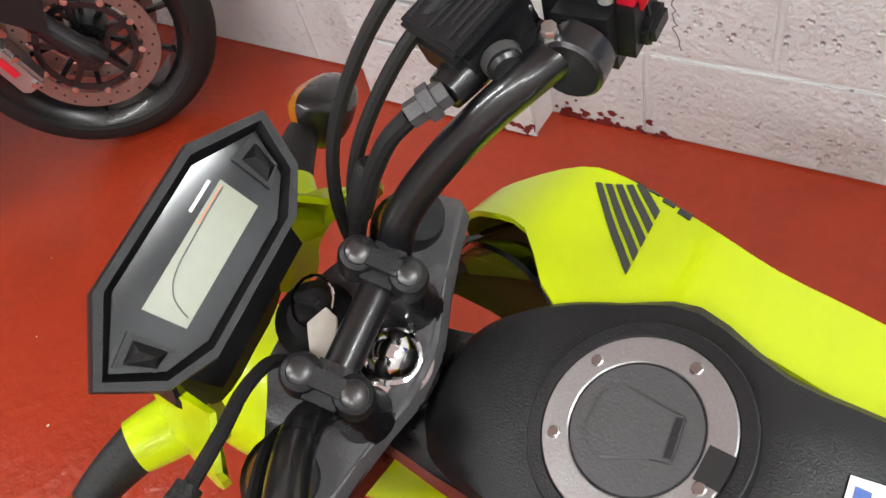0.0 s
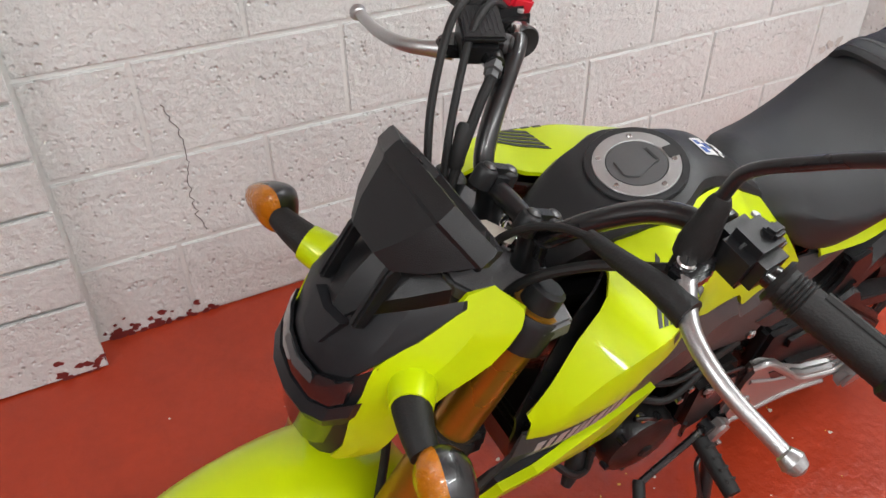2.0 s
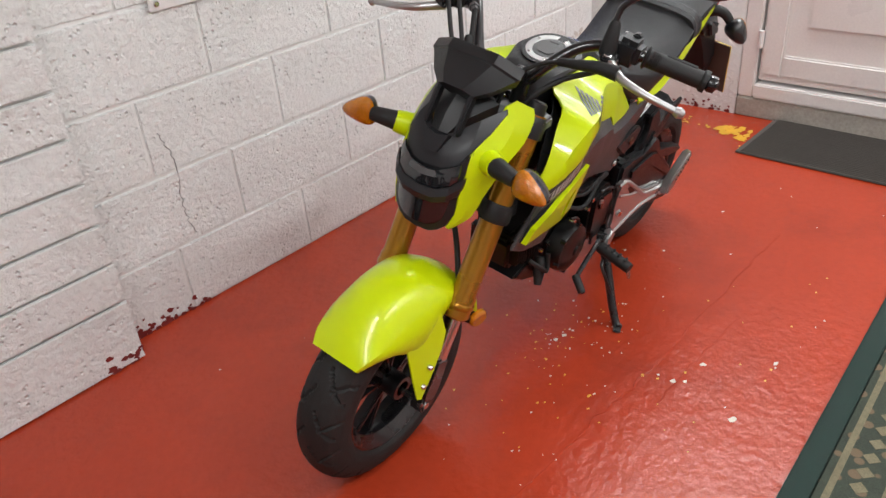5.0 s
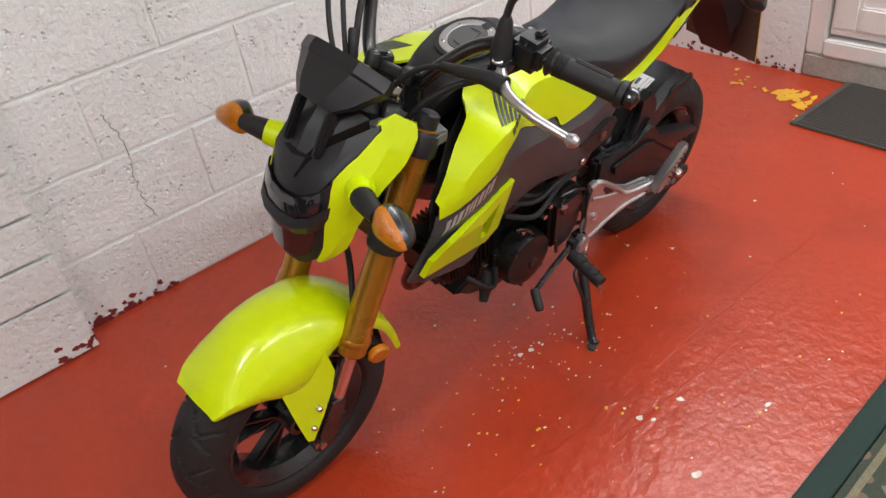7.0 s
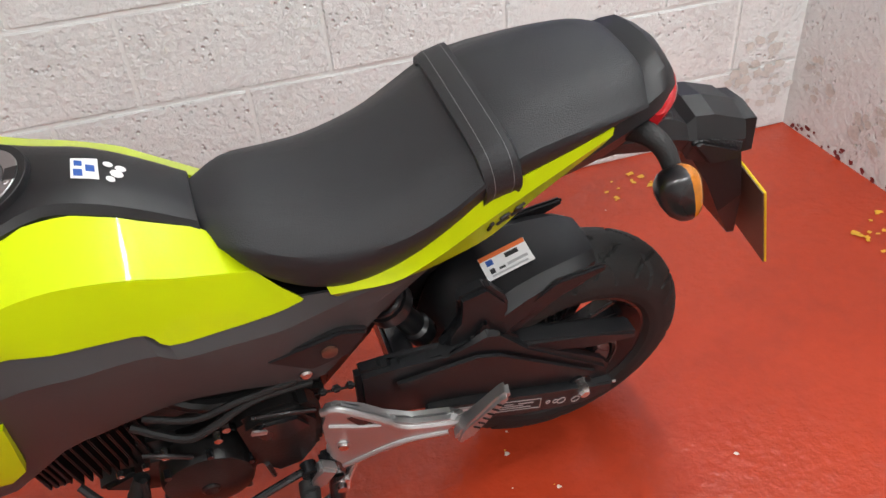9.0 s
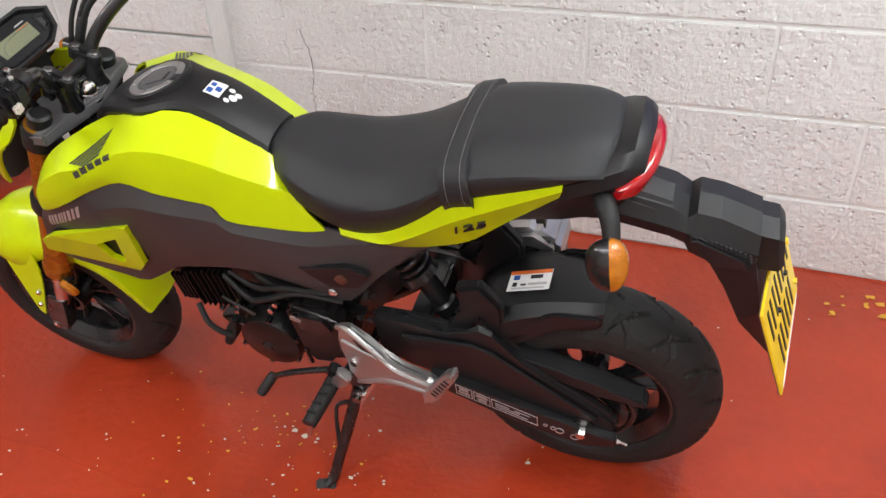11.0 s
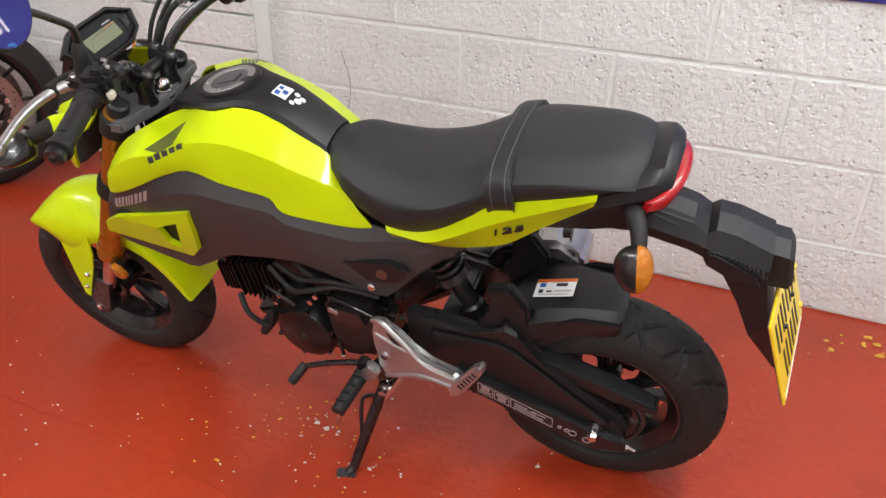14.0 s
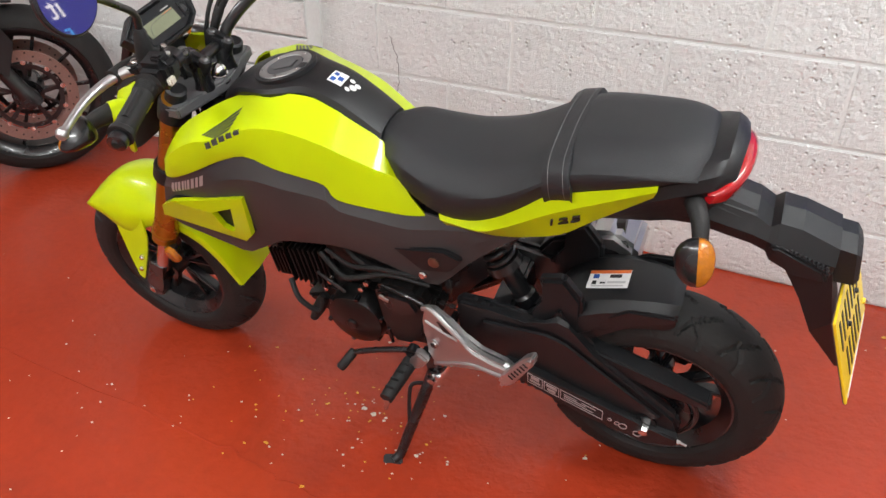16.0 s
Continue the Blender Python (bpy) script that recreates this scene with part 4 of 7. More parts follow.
# instrument
SEAT_AT = Matrix.Translation((0, 0, 0))
FACE = Matrix.Translation((0.211, 0, 0.899)) @ Matrix.Rotation(radians(50), 4, "Y")


def onface(v, u, h=0.0):
    """Instrument plane: v towards the rider, u to the right, h out of the face."""
    return FACE @ Vector((v, u, h))


hexa = [(-0.039, -0.049), (-0.039, 0.049), (-0.012, 0.094), (0.022, 0.077), (0.037, 0.048), (0.037, -0.048), (0.022, -0.077), (-0.012, -0.094)]
b = bmesh.new()
rings = []
for sv, su, h, dv in ((1.0, 1.0, 0.0, 0.0), (1.03, 1.02, -0.005, 0.0), (1.03, 1.02, -0.020, 0.0), (0.98, 0.97, -0.024, 0.0), (0.72, 0.68, -0.062, -0.010), (0.46, 0.42, -0.084, -0.017)):
    rings.append([b.verts.new(onface(v * sv + dv, u * su, h)) for v, u in hexa])
inner = [b.verts.new(onface(v * 0.88, u * 0.935, -0.0005)) for v, u in hexa]
floor_r = [b.verts.new(onface(v * 0.78, u * 0.88, -0.010)) for v, u in hexa]
for p, q in zip([floor_r, inner, *rings], [inner, *rings]):
    for k in range(8):
        b.faces.new((p[k], p[(k + 1) % 8], q[(k + 1) % 8], q[k]))
b.faces.new(floor_r[::-1])
b.faces.new(rings[-1])
meter = bp("instrument", b, BLACK_PL, "black angular digital instrument", angle=20)
def face_patch(name, outline, h, material, label="", t=0.002):
    b = bmesh.new()
    lo = [b.verts.new(onface(v, u, h - t)) for v, u in outline]
    hi = [b.verts.new(onface(v, u, h)) for v, u in outline]
    n = len(outline)
    b.faces.new(lo[::-1])
    b.faces.new(hi)
    for k in range(n):
        b.faces.new((lo[k], lo[(k + 1) % n], hi[(k + 1) % n], hi[k]))
    return part(name, b, material, meter, label)


face_patch("dial_panel", [(v * 0.775, u * 0.875) for v, u in hexa], -0.007, SMOKE, "smoked dial window")
face_patch("lcd_screen", [(-0.0125, -0.044), (-0.0125, 0.044), (0.0145, 0.042), (0.0145, -0.042)], -0.0055, LCD, "grey green unlit display")
part("rev_curve", tube([onface(v, u, -0.0052) for v, u in ((-0.009, 0.041), (-0.0085, 0.010), (-0.007, -0.016), (-0.002, -0.028), (0.006, -0.034), (0.012, -0.036))], 0.0004, 5, 5), GREYINK, meter, "thin printed rev curve")
face_patch("red_zone", [(-0.0105, 0.014), (-0.0105, 0.041), (-0.0098, 0.041), (-0.0098, 0.014)], -0.0050, REDINK)
face_patch("print_line", [(-0.0185, 0.018), (-0.0185, 0.040), (-0.0165, 0.040), (-0.0165, 0.018)], -0.0058, SILVERINK)
for sg in (-1, 1):
    well = face_patch("button_well", [(-0.013, sg * 0.058), (-0.010, sg * 0.079), (0.012, sg * 0.071), (0.016, sg * 0.055)], -0.0045, BLACK_PL, "", 0.004)
    b = bmesh.new()
    base = [b.verts.new(onface(v, u, -0.004)) for v, u in ((-0.008, sg * 0.061), (-0.006, sg * 0.075), (0.011, sg * 0.069), (0.012, sg * 0.058))]
    tip = [b.verts.new(onface(v, u, 0.002)) for v, u in ((-0.003, sg * 0.065), (0.008, sg * 0.064))]
    b.faces.new(base)
    b.faces.new((base[0], base[1], tip[0]))
    b.faces.new((base[1], base[2], tip[1], tip[0]))
    b.faces.new((base[2], base[3], tip[1]))
    b.faces.new((base[3], base[0], tip[0], tip[1]))
    part("meter_button", b, BLACK_PL, meter, "", 10)

# headlight mask, lamps, side cowls
def gridpart(name, levels, material, label="", nu=2, nv=2, thick=0.005, angle=20, sides=(-1, 1)):
    """A sheet over levels of (x, y, z) from the middle line outwards, mirrored into one piece."""
    full = []
    for lv in levels:
        r = [Vector(p) for p in lv]
        full.append([Vector((p.x, -p.y, p.z)) for p in r[:0:-1]] + r)
    rows = [spline(r, nv) for r in full]
    grid = list(zip(*[spline(c, nu) for c in zip(*rows)]))
    b = bmesh.new()
    nuu, nvv = len(grid), len(grid[0])
    top = [[b.verts.new(p) for p in row] for row in grid]
    low = [[b.verts.new(p + Vector((thick, 0, -thick * 0.3))) for p in row] for row in grid]
    for i in range(nuu - 1):
        for j in range(nvv - 1):
            b.faces.new((top[i][j], top[i + 1][j], top[i + 1][j + 1], top[i][j + 1]))
            b.faces.new((low[i][j], low[i][j + 1], low[i + 1][j + 1], low[i + 1][j]))
    rim = [(i, 0) for i in range(nuu)] + [(nuu - 1, j) for j in range(1, nvv)] + [(i, nvv - 1) for i in range(nuu - 2, -1, -1)] + [(0, j) for j in range(nvv - 2, 0, -1)]
    for (a, c), (d, e) in zip(rim, rim[1:] + rim[:1]):
        b.faces.new((top[a][c], top[d][e], low[d][e], low[a][c]))
    return bp(name, b, material, label, angle=angle)


mask = gridpart("headlight_mask", [
    [(0.096, 0, 0.790), (0.104, 0.024, 0.795), (0.146, 0.056, 0.818), (0.190, 0.078, 0.832)],
    [(0.074, 0, 0.767), (0.081, 0.026, 0.773), (0.120, 0.064, 0.799), (0.187, 0.082, 0.825)],
    [(0.067, 0, 0.753), (0.073, 0.030, 0.757), (0.100, 0.064, 0.777), (0.142, 0.079, 0.798)],
    [(0.062, 0, 0.740), (0.068, 0.034, 0.742), (0.084, 0.058, 0.752), (0.103, 0.070, 0.775)],
], MASKPL, "dark grey angular headlight mask", 1, 1)
part("mask_plate", loft([
    [(0.066, 0, 0.764), (0.070, 0.017, 0.767), (0.084, 0.018, 0.762)],
    [(0.085, 0, 0.792), (0.089, 0.027, 0.797), (0.104, 0.027, 0.790)],
], 1, 1), MASKPL, mask)
gridpart("lamp_surround", [
    [(0.065, 0, 0.742), (0.071, 0.034, 0.744), (0.087, 0.060, 0.754), (0.107, 0.073, 0.772)],
    [(0.059, 0, 0.708), (0.063, 0.040, 0.712), (0.075, 0.064, 0.722), (0.096, 0.076, 0.735)],
    [(0.055, 0, 0.684), (0.059, 0.040, 0.688), (0.069, 0.062, 0.696), (0.086, 0.073, 0.705)],
    [(0.050, 0, 0.630), (0.053, 0.034, 0.634), (0.060, 0.056, 0.642), (0.070, 0.069, 0.654)],
    [(0.050, 0, 0.606), (0.052, 0.028, 0.608), (0.056, 0.045, 0.616), (0.062, 0.060, 0.630)],
], BLACK_PL, "black lamp surround", 1, 1)
gridpart("headlight_lens", [
    [(0.056, 0, 0.737), (0.060, 0.030, 0.739), (0.072, 0.054, 0.749), (0.083, 0.064, 0.755)],
    [(0.051, 0, 0.722), (0.055, 0.032, 0.725), (0.067, 0.057, 0.735), (0.078, 0.067, 0.743)],
    [(0.048, 0, 0.704), (0.052, 0.034, 0.707), (0.063, 0.058, 0.717), (0.074, 0.066, 0.725)],
], LENS, "smoked clear upper headlight lens", 1, 1, 0.004)
# narrow grey strip set on the face of the upper lens
gridpart("lamp_reflector", [
    [(0.0535, 0.0, 0.735), (0.0565, 0.016, 0.736), (0.0600, 0.030, 0.738)],
    [(0.0495, 0.0, 0.724), (0.0525, 0.018, 0.725), (0.0550, 0.031, 0.727)],
], CAPGREY, "grey strip on the upper lens", 1, 1, 0.002)
gridpart("headlight_lens", [
    [(0.045, 0, 0.674), (0.049, 0.030, 0.676), (0.059, 0.050, 0.682), (0.068, 0.061, 0.687)],
    [(0.042, 0, 0.624), (0.045, 0.026, 0.626), (0.051, 0.042, 0.633), (0.058, 0.053, 0.645)],
], LENS, "smoked clear lower headlight lens", 2, 1, 0.004)
gridpart("lamp_bar", [
    [(0.046, 0, 0.704), (0.050, 0.036, 0.706), (0.062, 0.060, 0.716), (0.082, 0.076, 0.732)],
    [(0.038, 0, 0.690), (0.042, 0.036, 0.692), (0.054, 0.060, 0.700), (0.075, 0.076, 0.714)],
    [(0.041, 0, 0.676), (0.046, 0.035, 0.678), (0.056, 0.056, 0.684), (0.073, 0.070, 0.694)],
], MASKPL, "dark grey bar between the lamps", 1, 1, 0.008)
# the dark nose between mask and instrument
nose = bp("nose_cowl", loft([
    [(0.094, 0, 0.794), (0.098, 0.018, 0.795), (0.106, 0.016, 0.762)],
    [(0.112, 0, 0.824), (0.120, 0.030, 0.815), (0.126, 0.028, 0.772)],
    [(0.136, 0, 0.848), (0.146, 0.050, 0.830), (0.150, 0.045, 0.782)],
    [(0.168, 0, 0.864), (0.183, 0.066, 0.840), (0.188, 0.058, 0.792)],
], 1, 1), BLACK_PL, "black nose cowl under the instrument", angle=18)
for sg in (-1, 1):
    part("nose_rib", prism([(0.094, 0.800), (0.128, 0.858), (0.140, 0.866), (0.148, 0.850), (0.108, 0.790)], sg * 0.030, sg * 0.040, "y", 0.003), BLACK_PL, nose)
    bp("headlight_cowl", surf([
        [(0.196, 0.076, 0.835), (0.223, 0.078, 0.838), (0.239, 0.107, 0.826)],
        [(0.160, 0.078, 0.808), (0.197, 0.097, 0.812), (0.236, 0.113, 0.804)],
        [(0.128, 0.076, 0.789), (0.166, 0.101, 0.780), (0.206, 0.116, 0.770)],
        [(0.103, 0.071, 0.770), (0.136, 0.098, 0.755), (0.168, 0.111, 0.744)],
        [(0.090, 0.074, 0.738), (0.113, 0.093, 0.722), (0.140, 0.104, 0.712)],
        [(0.078, 0.073, 0.705), (0.097, 0.087, 0.690), (0.120, 0.096, 0.680)],
        [(0.071, 0.071, 0.655), (0.084, 0.080, 0.648), (0.104, 0.087, 0.642)],
        [(0.062, 0.061, 0.626), (0.067, 0.065, 0.622), (0.075, 0.068, 0.622)],
    ], sg, 2, 1, 0.005), LIME, "gloss lime yellow headlight side cowl", angle=14)
    w = bp("indicator", rod([(0, 0.025), (0.7, 0.023), (1, 0.021)], (0.142, sg * 0.080, 0.748), (0.118, sg * 0.118, 0.758), 20), LIME, "orange front indicator on a lime boss")
    part("indicator_stalk", tube([(0.122, sg * 0.110, 0.757), (0.112, sg * 0.140, 0.759), (0.106, sg * 0.166, 0.759)], (0.020, 0.014), 4, 14), RUBBER, w)
    C = Vector((0.104, sg * 0.193, 0.756))
    R = Matrix.Rotation(sg * radians(-12), 3, "X") @ Matrix.Rotation(sg * radians(8), 3, "Z")
    for nm, mtl, x0, x1, lb in (("indicator_shell", BLACK_MT, 0.0, 0.034, ""), ("indicator_lens", ORANGE, -0.020, 0.0, "orange ribbed lens")):
        b = bmesh.new()
        rr = []
        steps = [0, 0.25, 0.5, 0.75, 0.92, 1.0]
        for t in steps:
            k = math.sqrt(max(0.0, 1 - t**2.2))
            rr.append([b.verts.new(C + R @ Vector(((x0 + (x1 - x0) * t) if x0 == 0 else (x1 + (x0 - x1) * t), (0.038 * math.cos(a) + 0.006 * math.cos(2 * a)) * max(k, 0.05) * sg, 0.0275 * math.sin(a) * (1.0 - 0.28 * math.cos(a)) * max(k, 0.05)))) for a in (2 * math.pi * j / 20 for j in range(20))])
        for p, q in zip(rr, rr[1:]):
            for j in range(20):
                b.faces.new((p[j], p[(j + 1) % 20], q[(j + 1) % 20], q[j]))
        b.faces.new(rr[0][::-1])
        b.faces.new(rr[-1])
        part(nm, b, mtl, w, lb)

# front mudguard
FC = Vector((-0.009, 0.0, 0.229))
def around(a, r, y, c=FC):
    return Vector((c.x + r * math.cos(radians(a)), c.y + y, c.z + r * math.sin(radians(a))))


fen = []
for a, rc, wm, rm, we, re in ((131, 0.250, 0.034, 0.247, 0.056, 0.240), (124, 0.257, 0.040, 0.252, 0.069, 0.230), (114, 0.266, 0.044, 0.258, 0.080, 0.205), (106, 0.276, 0.046, 0.266, 0.087, 0.180), (97, 0.284, 0.047, 0.273, 0.091, 0.166), (86, 0.288, 0.047, 0.277, 0.092, 0.172), (74, 0.288, 0.045, 0.277, 0.088, 0.205), (62, 0.283, 0.044, 0.273, 0.082, 0.232), (46, 0.273, 0.041, 0.265, 0.075, 0.238), (30, 0.262, 0.039, 0.256, 0.070, 0.236), (9, 0.252, 0.034, 0.248, 0.062, 0.238)):
    fen.append([around(a, re, -we), around(a, (re + rm) / 2 + 0.004, -we * 0.97), around(a, rm, -wm), around(a, rc, 0), around(a, rm, wm), around(a, (re + rm) / 2 + 0.004, we * 0.97), around(a, re, we)])
rows = [spline(r, 3) for r in zip(*fen)]
grid = [spline(c, 2) for c in zip(*rows)]
b = bmesh.new()
top = [[b.verts.new(p) for p in row] for row in grid]
low = [[b.verts.new(FC + (p - FC) * (1 - 0.004 / (p - FC).length)) for p in row] for row in grid]
for i in range(len(grid) - 1):
    for j in range(len(grid[0]) - 1):
        b.faces.new((top[i][j], top[i + 1][j], top[i + 1][j + 1], top[i][j + 1]))
        b.faces.new((low[i][j], low[i][j + 1], low[i + 1][j + 1], low[i + 1][j]))
n1, n2 = len(grid), len(grid[0])
rim = [(i, 0) for i in range(n1)] + [(n1 - 1, j) for j in range(1, n2)] + [(i, n2 - 1) for i in range(n1 - 2, -1, -1)] + [(0, j) for j in range(n2 - 2, 0, -1)]
for (a, c), (d, e) in zip(rim, rim[1:] + rim[:1]):
    b.faces.new((top[a][c], top[d][e], low[d][e], low[a][c]))
guard = bp("front_mudguard", b, LIME, "gloss lime yellow front mudguard", angle=40)
for sg in (-1, 1):
    leg = [(-0.058, 0.088, 0.398), (-0.046, 0.099, 0.318), (-0.036, 0.106, 0.262), (-0.024, 0.107, 0.254), (0.004, 0.108, 0.308), (0.030, 0.107, 0.362), (0.042, 0.104, 0.400), (0.036, 0.091, 0.446), (-0.020, 0.088, 0.436), (-0.054, 0.087, 0.416)]
    b = bmesh.new()
    hi = [b.verts.new(side(p, sg) ) for p in leg]
    lo = [b.verts.new(side((p[0], p[1] - 0.004, p[2]), sg) ) for p in leg]
    n = len(leg)
    b.faces.new(hi)
    b.faces.new(lo[::-1])
    for k in range(n):
        b.faces.new((hi[k], hi[(k + 1) % n], lo[(k + 1) % n], lo[k]))
    skirt = part("mudguard_skirt", b, LIME, guard, "lime side skirt with black vent", 14)
    part("vent", prism([(-0.012, 0.436), (0.014, 0.449), (0.042, 0.453), (0.028, 0.440)], sg * 0.0800, sg * 0.0880, "y"), INK, guard, "black vent slot")
    for px, pz in ((-0.019, 0.288), (-0.001, 0.330)):
        part("mudguard_bolt", rod([(0, 0.006), (0.7, 0.006), (1, 0.004)], (px, sg * 0.100, pz), (px, sg * 0.1105, pz), 12), STEEL, guard)

# ---- lime wings under the shrouds ----
for sg in (-1, 1):
    out = [(0.216, 0.170, 0.594), (0.252, 0.178, 0.618), (0.418, 0.166, 0.654), (0.400, 0.152, 0.546), (0.376, 0.145, 0.520), (0.202, 0.162, 0.560)]
    hole = [(0.338, 0.170, 0.604), (0.362, 0.168, 0.614), (0.384, 0.166, 0.622), (0.366, 0.155, 0.552), (0.356, 0.154, 0.548), (0.344, 0.160, 0.562)]
    b = bmesh.new()
    layers = []
    for d in (0.0, -0.012):
        layers.append(([b.verts.new(side((p[0], p[1] + d, p[2]), sg)) for p in out], [b.verts.new(side((p[0], p[1] + d, p[2]), sg)) for p in hole]))
    pairs = [(0, 0, 1, 0), (1, 0, 2, 2), (2, 2, 3, 3), (3, 3, 4, 4), (4, 4, 5, 5), (5, 5, 0, 0)]
    for o, h in layers:
        b.faces.new((o[0], o[1], h[0]))
        b.faces.new((o[1], o[2], h[2], h[1], h[0]))
        b.faces.new((o[2], o[3], h[3], h[2]))
        b.faces.new((o[3], o[4], h[4], h[3]))
        b.faces.new((o[4], o[5], h[5], h[4]))
        b.faces.new((o[5], o[0], h[0], h[5]))
    (o1, h1), (o2, h2) = layers
    for u, v in ((o1, o2), (h1, h2)):
        for k in range(6):
            b.faces.new((u[k], u[(k + 1) % 6], v[(k + 1) % 6], v[k]))
    bp("side_wing", b, LIME, "gloss lime yellow side wing with a vent", angle=14)
    b = bmesh.new()
    back = [b.verts.new(side((p[0], p[1] - 0.013, p[2]), sg)) for p in out]
    b2 = [b.verts.new(side((p[0], p[1] - 0.03, p[2]), sg)) for p in out]
    b.faces.new(back)
    b.faces.new(b2[::-1])
    for k in range(6):
        b.faces.new((back[k], back[(k + 1) % 6], b2[(k + 1) % 6], b2[k]))
    bp("wing_backing", b, BLACK_PL)

# ---- fuel cap and tank stickers ----
CAPN = Vector((-0.20, 0, 0.98)).normalized()
CAPC = Vector((0.462, 0, 0.8405))
capm = Matrix.Translation(CAPC) @ CAPN.to_track_quat("Z", "X").to_matrix().to_4x4() @ Matrix.Scale(0.94, 4)
def oncap(bm):
    bmesh.ops.transform(bm, matrix=capm, verts=bm.verts)
    return bm


def zring(r0, r1, z0, z1, seg=56, bev=0.0008):
    """A flat ring about z."""
    b = lathe([(r0, z0), (r0, z1 - bev), (r0 + bev, z1), (r1 - bev, z1), (r1, z1 - bev), (r1, z0)], seg)
    bmesh.ops.transform(b, matrix=Matrix.Rotation(radians(90), 4, "X") @ Matrix.Diagonal((1, 1, 1, 1)), verts=b.verts)
    return b


cap_seat = bp("fuel_cap", oncap(zring(0.0525, 0.0615, -0.010, 0.0035)), BLACK_PL, "flush fuel cap with a brushed ring and five screws")
part("cap_ring", oncap(zring(0.0368, 0.0522, -0.006, 0.0045)), ALU, cap_seat, "brushed aluminium ring")
part("cap_lid", oncap(rod([(0, 0.0366), (0.8, 0.0366), (1, 0.0355)], (0, 0, -0.006), (0, 0, 0.0042), 56)), CAPGREY, cap_seat, "grey cap lid")
part("cap_flap", oncap(prism([(-0.026, -0.008), (-0.023, 0.014), (-0.012, 0.021), (0.004, 0.016), (0.012, 0.013), (0.024, 0.013), (0.024, -0.013), (0.012, -0.013), (0.004, -0.016), (-0.012, -0.021), (-0.023, -0.014)], 0.0035, 0.0062, "z", 0.0008)), CAPGREY, cap_seat)
part("key_slot", oncap(box((0.0215, 0, 0.0063), (0.0035, 0.022, 0.0012), bev=0)), INK, cap_seat)
part("hinge_notch", oncap(box((0.0445, -0.008, 0.0046), (0.014, 0.019, 0.0012), (0, 0, -10), 0)), INK, cap_seat)
for k, a in enumerate((137, 200, 62, 276, 334)):
    part("cap_screw", oncap(rod([(0, 0.0038), (0.7, 0.0038), (1, 0.003)], (0.0448 * math.cos(radians(a)), 0.0448 * math.sin(radians(a)), 0.003), (0.0448 * math.cos(radians(a)), 0.0448 * math.sin(radians(a)), 0.0056), 12)), STEEL, cap_seat)


def drape(name, outline, sgn_dir, material, parent=None, label="", lift=0.0012, target=None):
    """A thin decal laid on a part: a sheet spanned by the outline is dropped on its surface along a direction."""
    def drop(o):
        hit, place, normal, _ = target.ray_cast(o - 0.12 * sgn_dir, sgn_dir)
        if not hit:
            _, place, normal, _ = target.closest_point_on_mesh(o)
        return place - lift * sgn_dir

    pts = [Vector(p) for p in outline]
    b = bmesh.new()
    if len(pts) == 4:
        nu, nv = 10, 4
        top = [[b.verts.new(drop(pts[0].lerp(pts[3], i / nu).lerp(pts[1].lerp(pts[2], i / nu), j / nv))) for j in range(nv + 1)] for i in range(nu + 1)]
        for i in range(nu):
            for j in range(nv):
                b.faces.new((top[i][j], top[i + 1][j], top[i + 1][j + 1], top[i][j + 1]))
    else:
        b.faces.new([b.verts.new(drop(p)) for p in pts])
    back = bmesh.ops.extrude_face_region(b, geom=list(b.faces))["geom"]
    bmesh.ops.translate(b, verts=[v for v in back if isinstance(v, bmesh.types.BMVert)], vec=(lift * 0.5) * sgn_dir)
    return part(name, b, material, parent or bike, label)


bpy.context.view_layer.update()
by_name = {}
for o in bike.children:
    by_name.setdefault(o.name.split(".")[0], []).append(o)
tank_l, tank_r = by_name["tank_side_panel"]
cover = by_name["tank_cover"][0]
DOWN = Vector((0, 0, -1))
for mat_, pts in ((WHITE_ST, [(0.543, -0.018), (0.568, -0.017), (0.568, 0.017), (0.544, 0.014)]), (BLUEINK, [(0.546, -0.014), (0.554, -0.014), (0.554, -0.004), (0.546, -0.004)]), (BLUEINK, [(0.557, -0.006), (0.565, -0.006), (0.565, 0.004), (0.557, 0.004)]), (BLUEINK, [(0.547, 0.002), (0.554, 0.002), (0.554, 0.010), (0.547, 0.010)])):
    drape("warning_sticker", [(x + 0.012, y, 0.88) for x, y in pts], DOWN, mat_, cover, "white and blue notice sticker" if mat_ is WHITE_ST else "", 0.0014 if mat_ is WHITE_ST else 0.0022, cover)
for cx, cy, r in ((0.578, -0.014, 0.0042), (0.588, 0.006, 0.005), (0.577, 0.010, 0.0045), (0.584, -0.004, 0.006)):
    drape("sticker_mark", [(cx + 0.012 + r * math.cos(2 * math.pi * k / 10), cy + r * math.sin(2 * math.pi * k / 10), 0.88) for k in range(10)], DOWN, WHITE_ST, cover, "", 0.0015, cover)


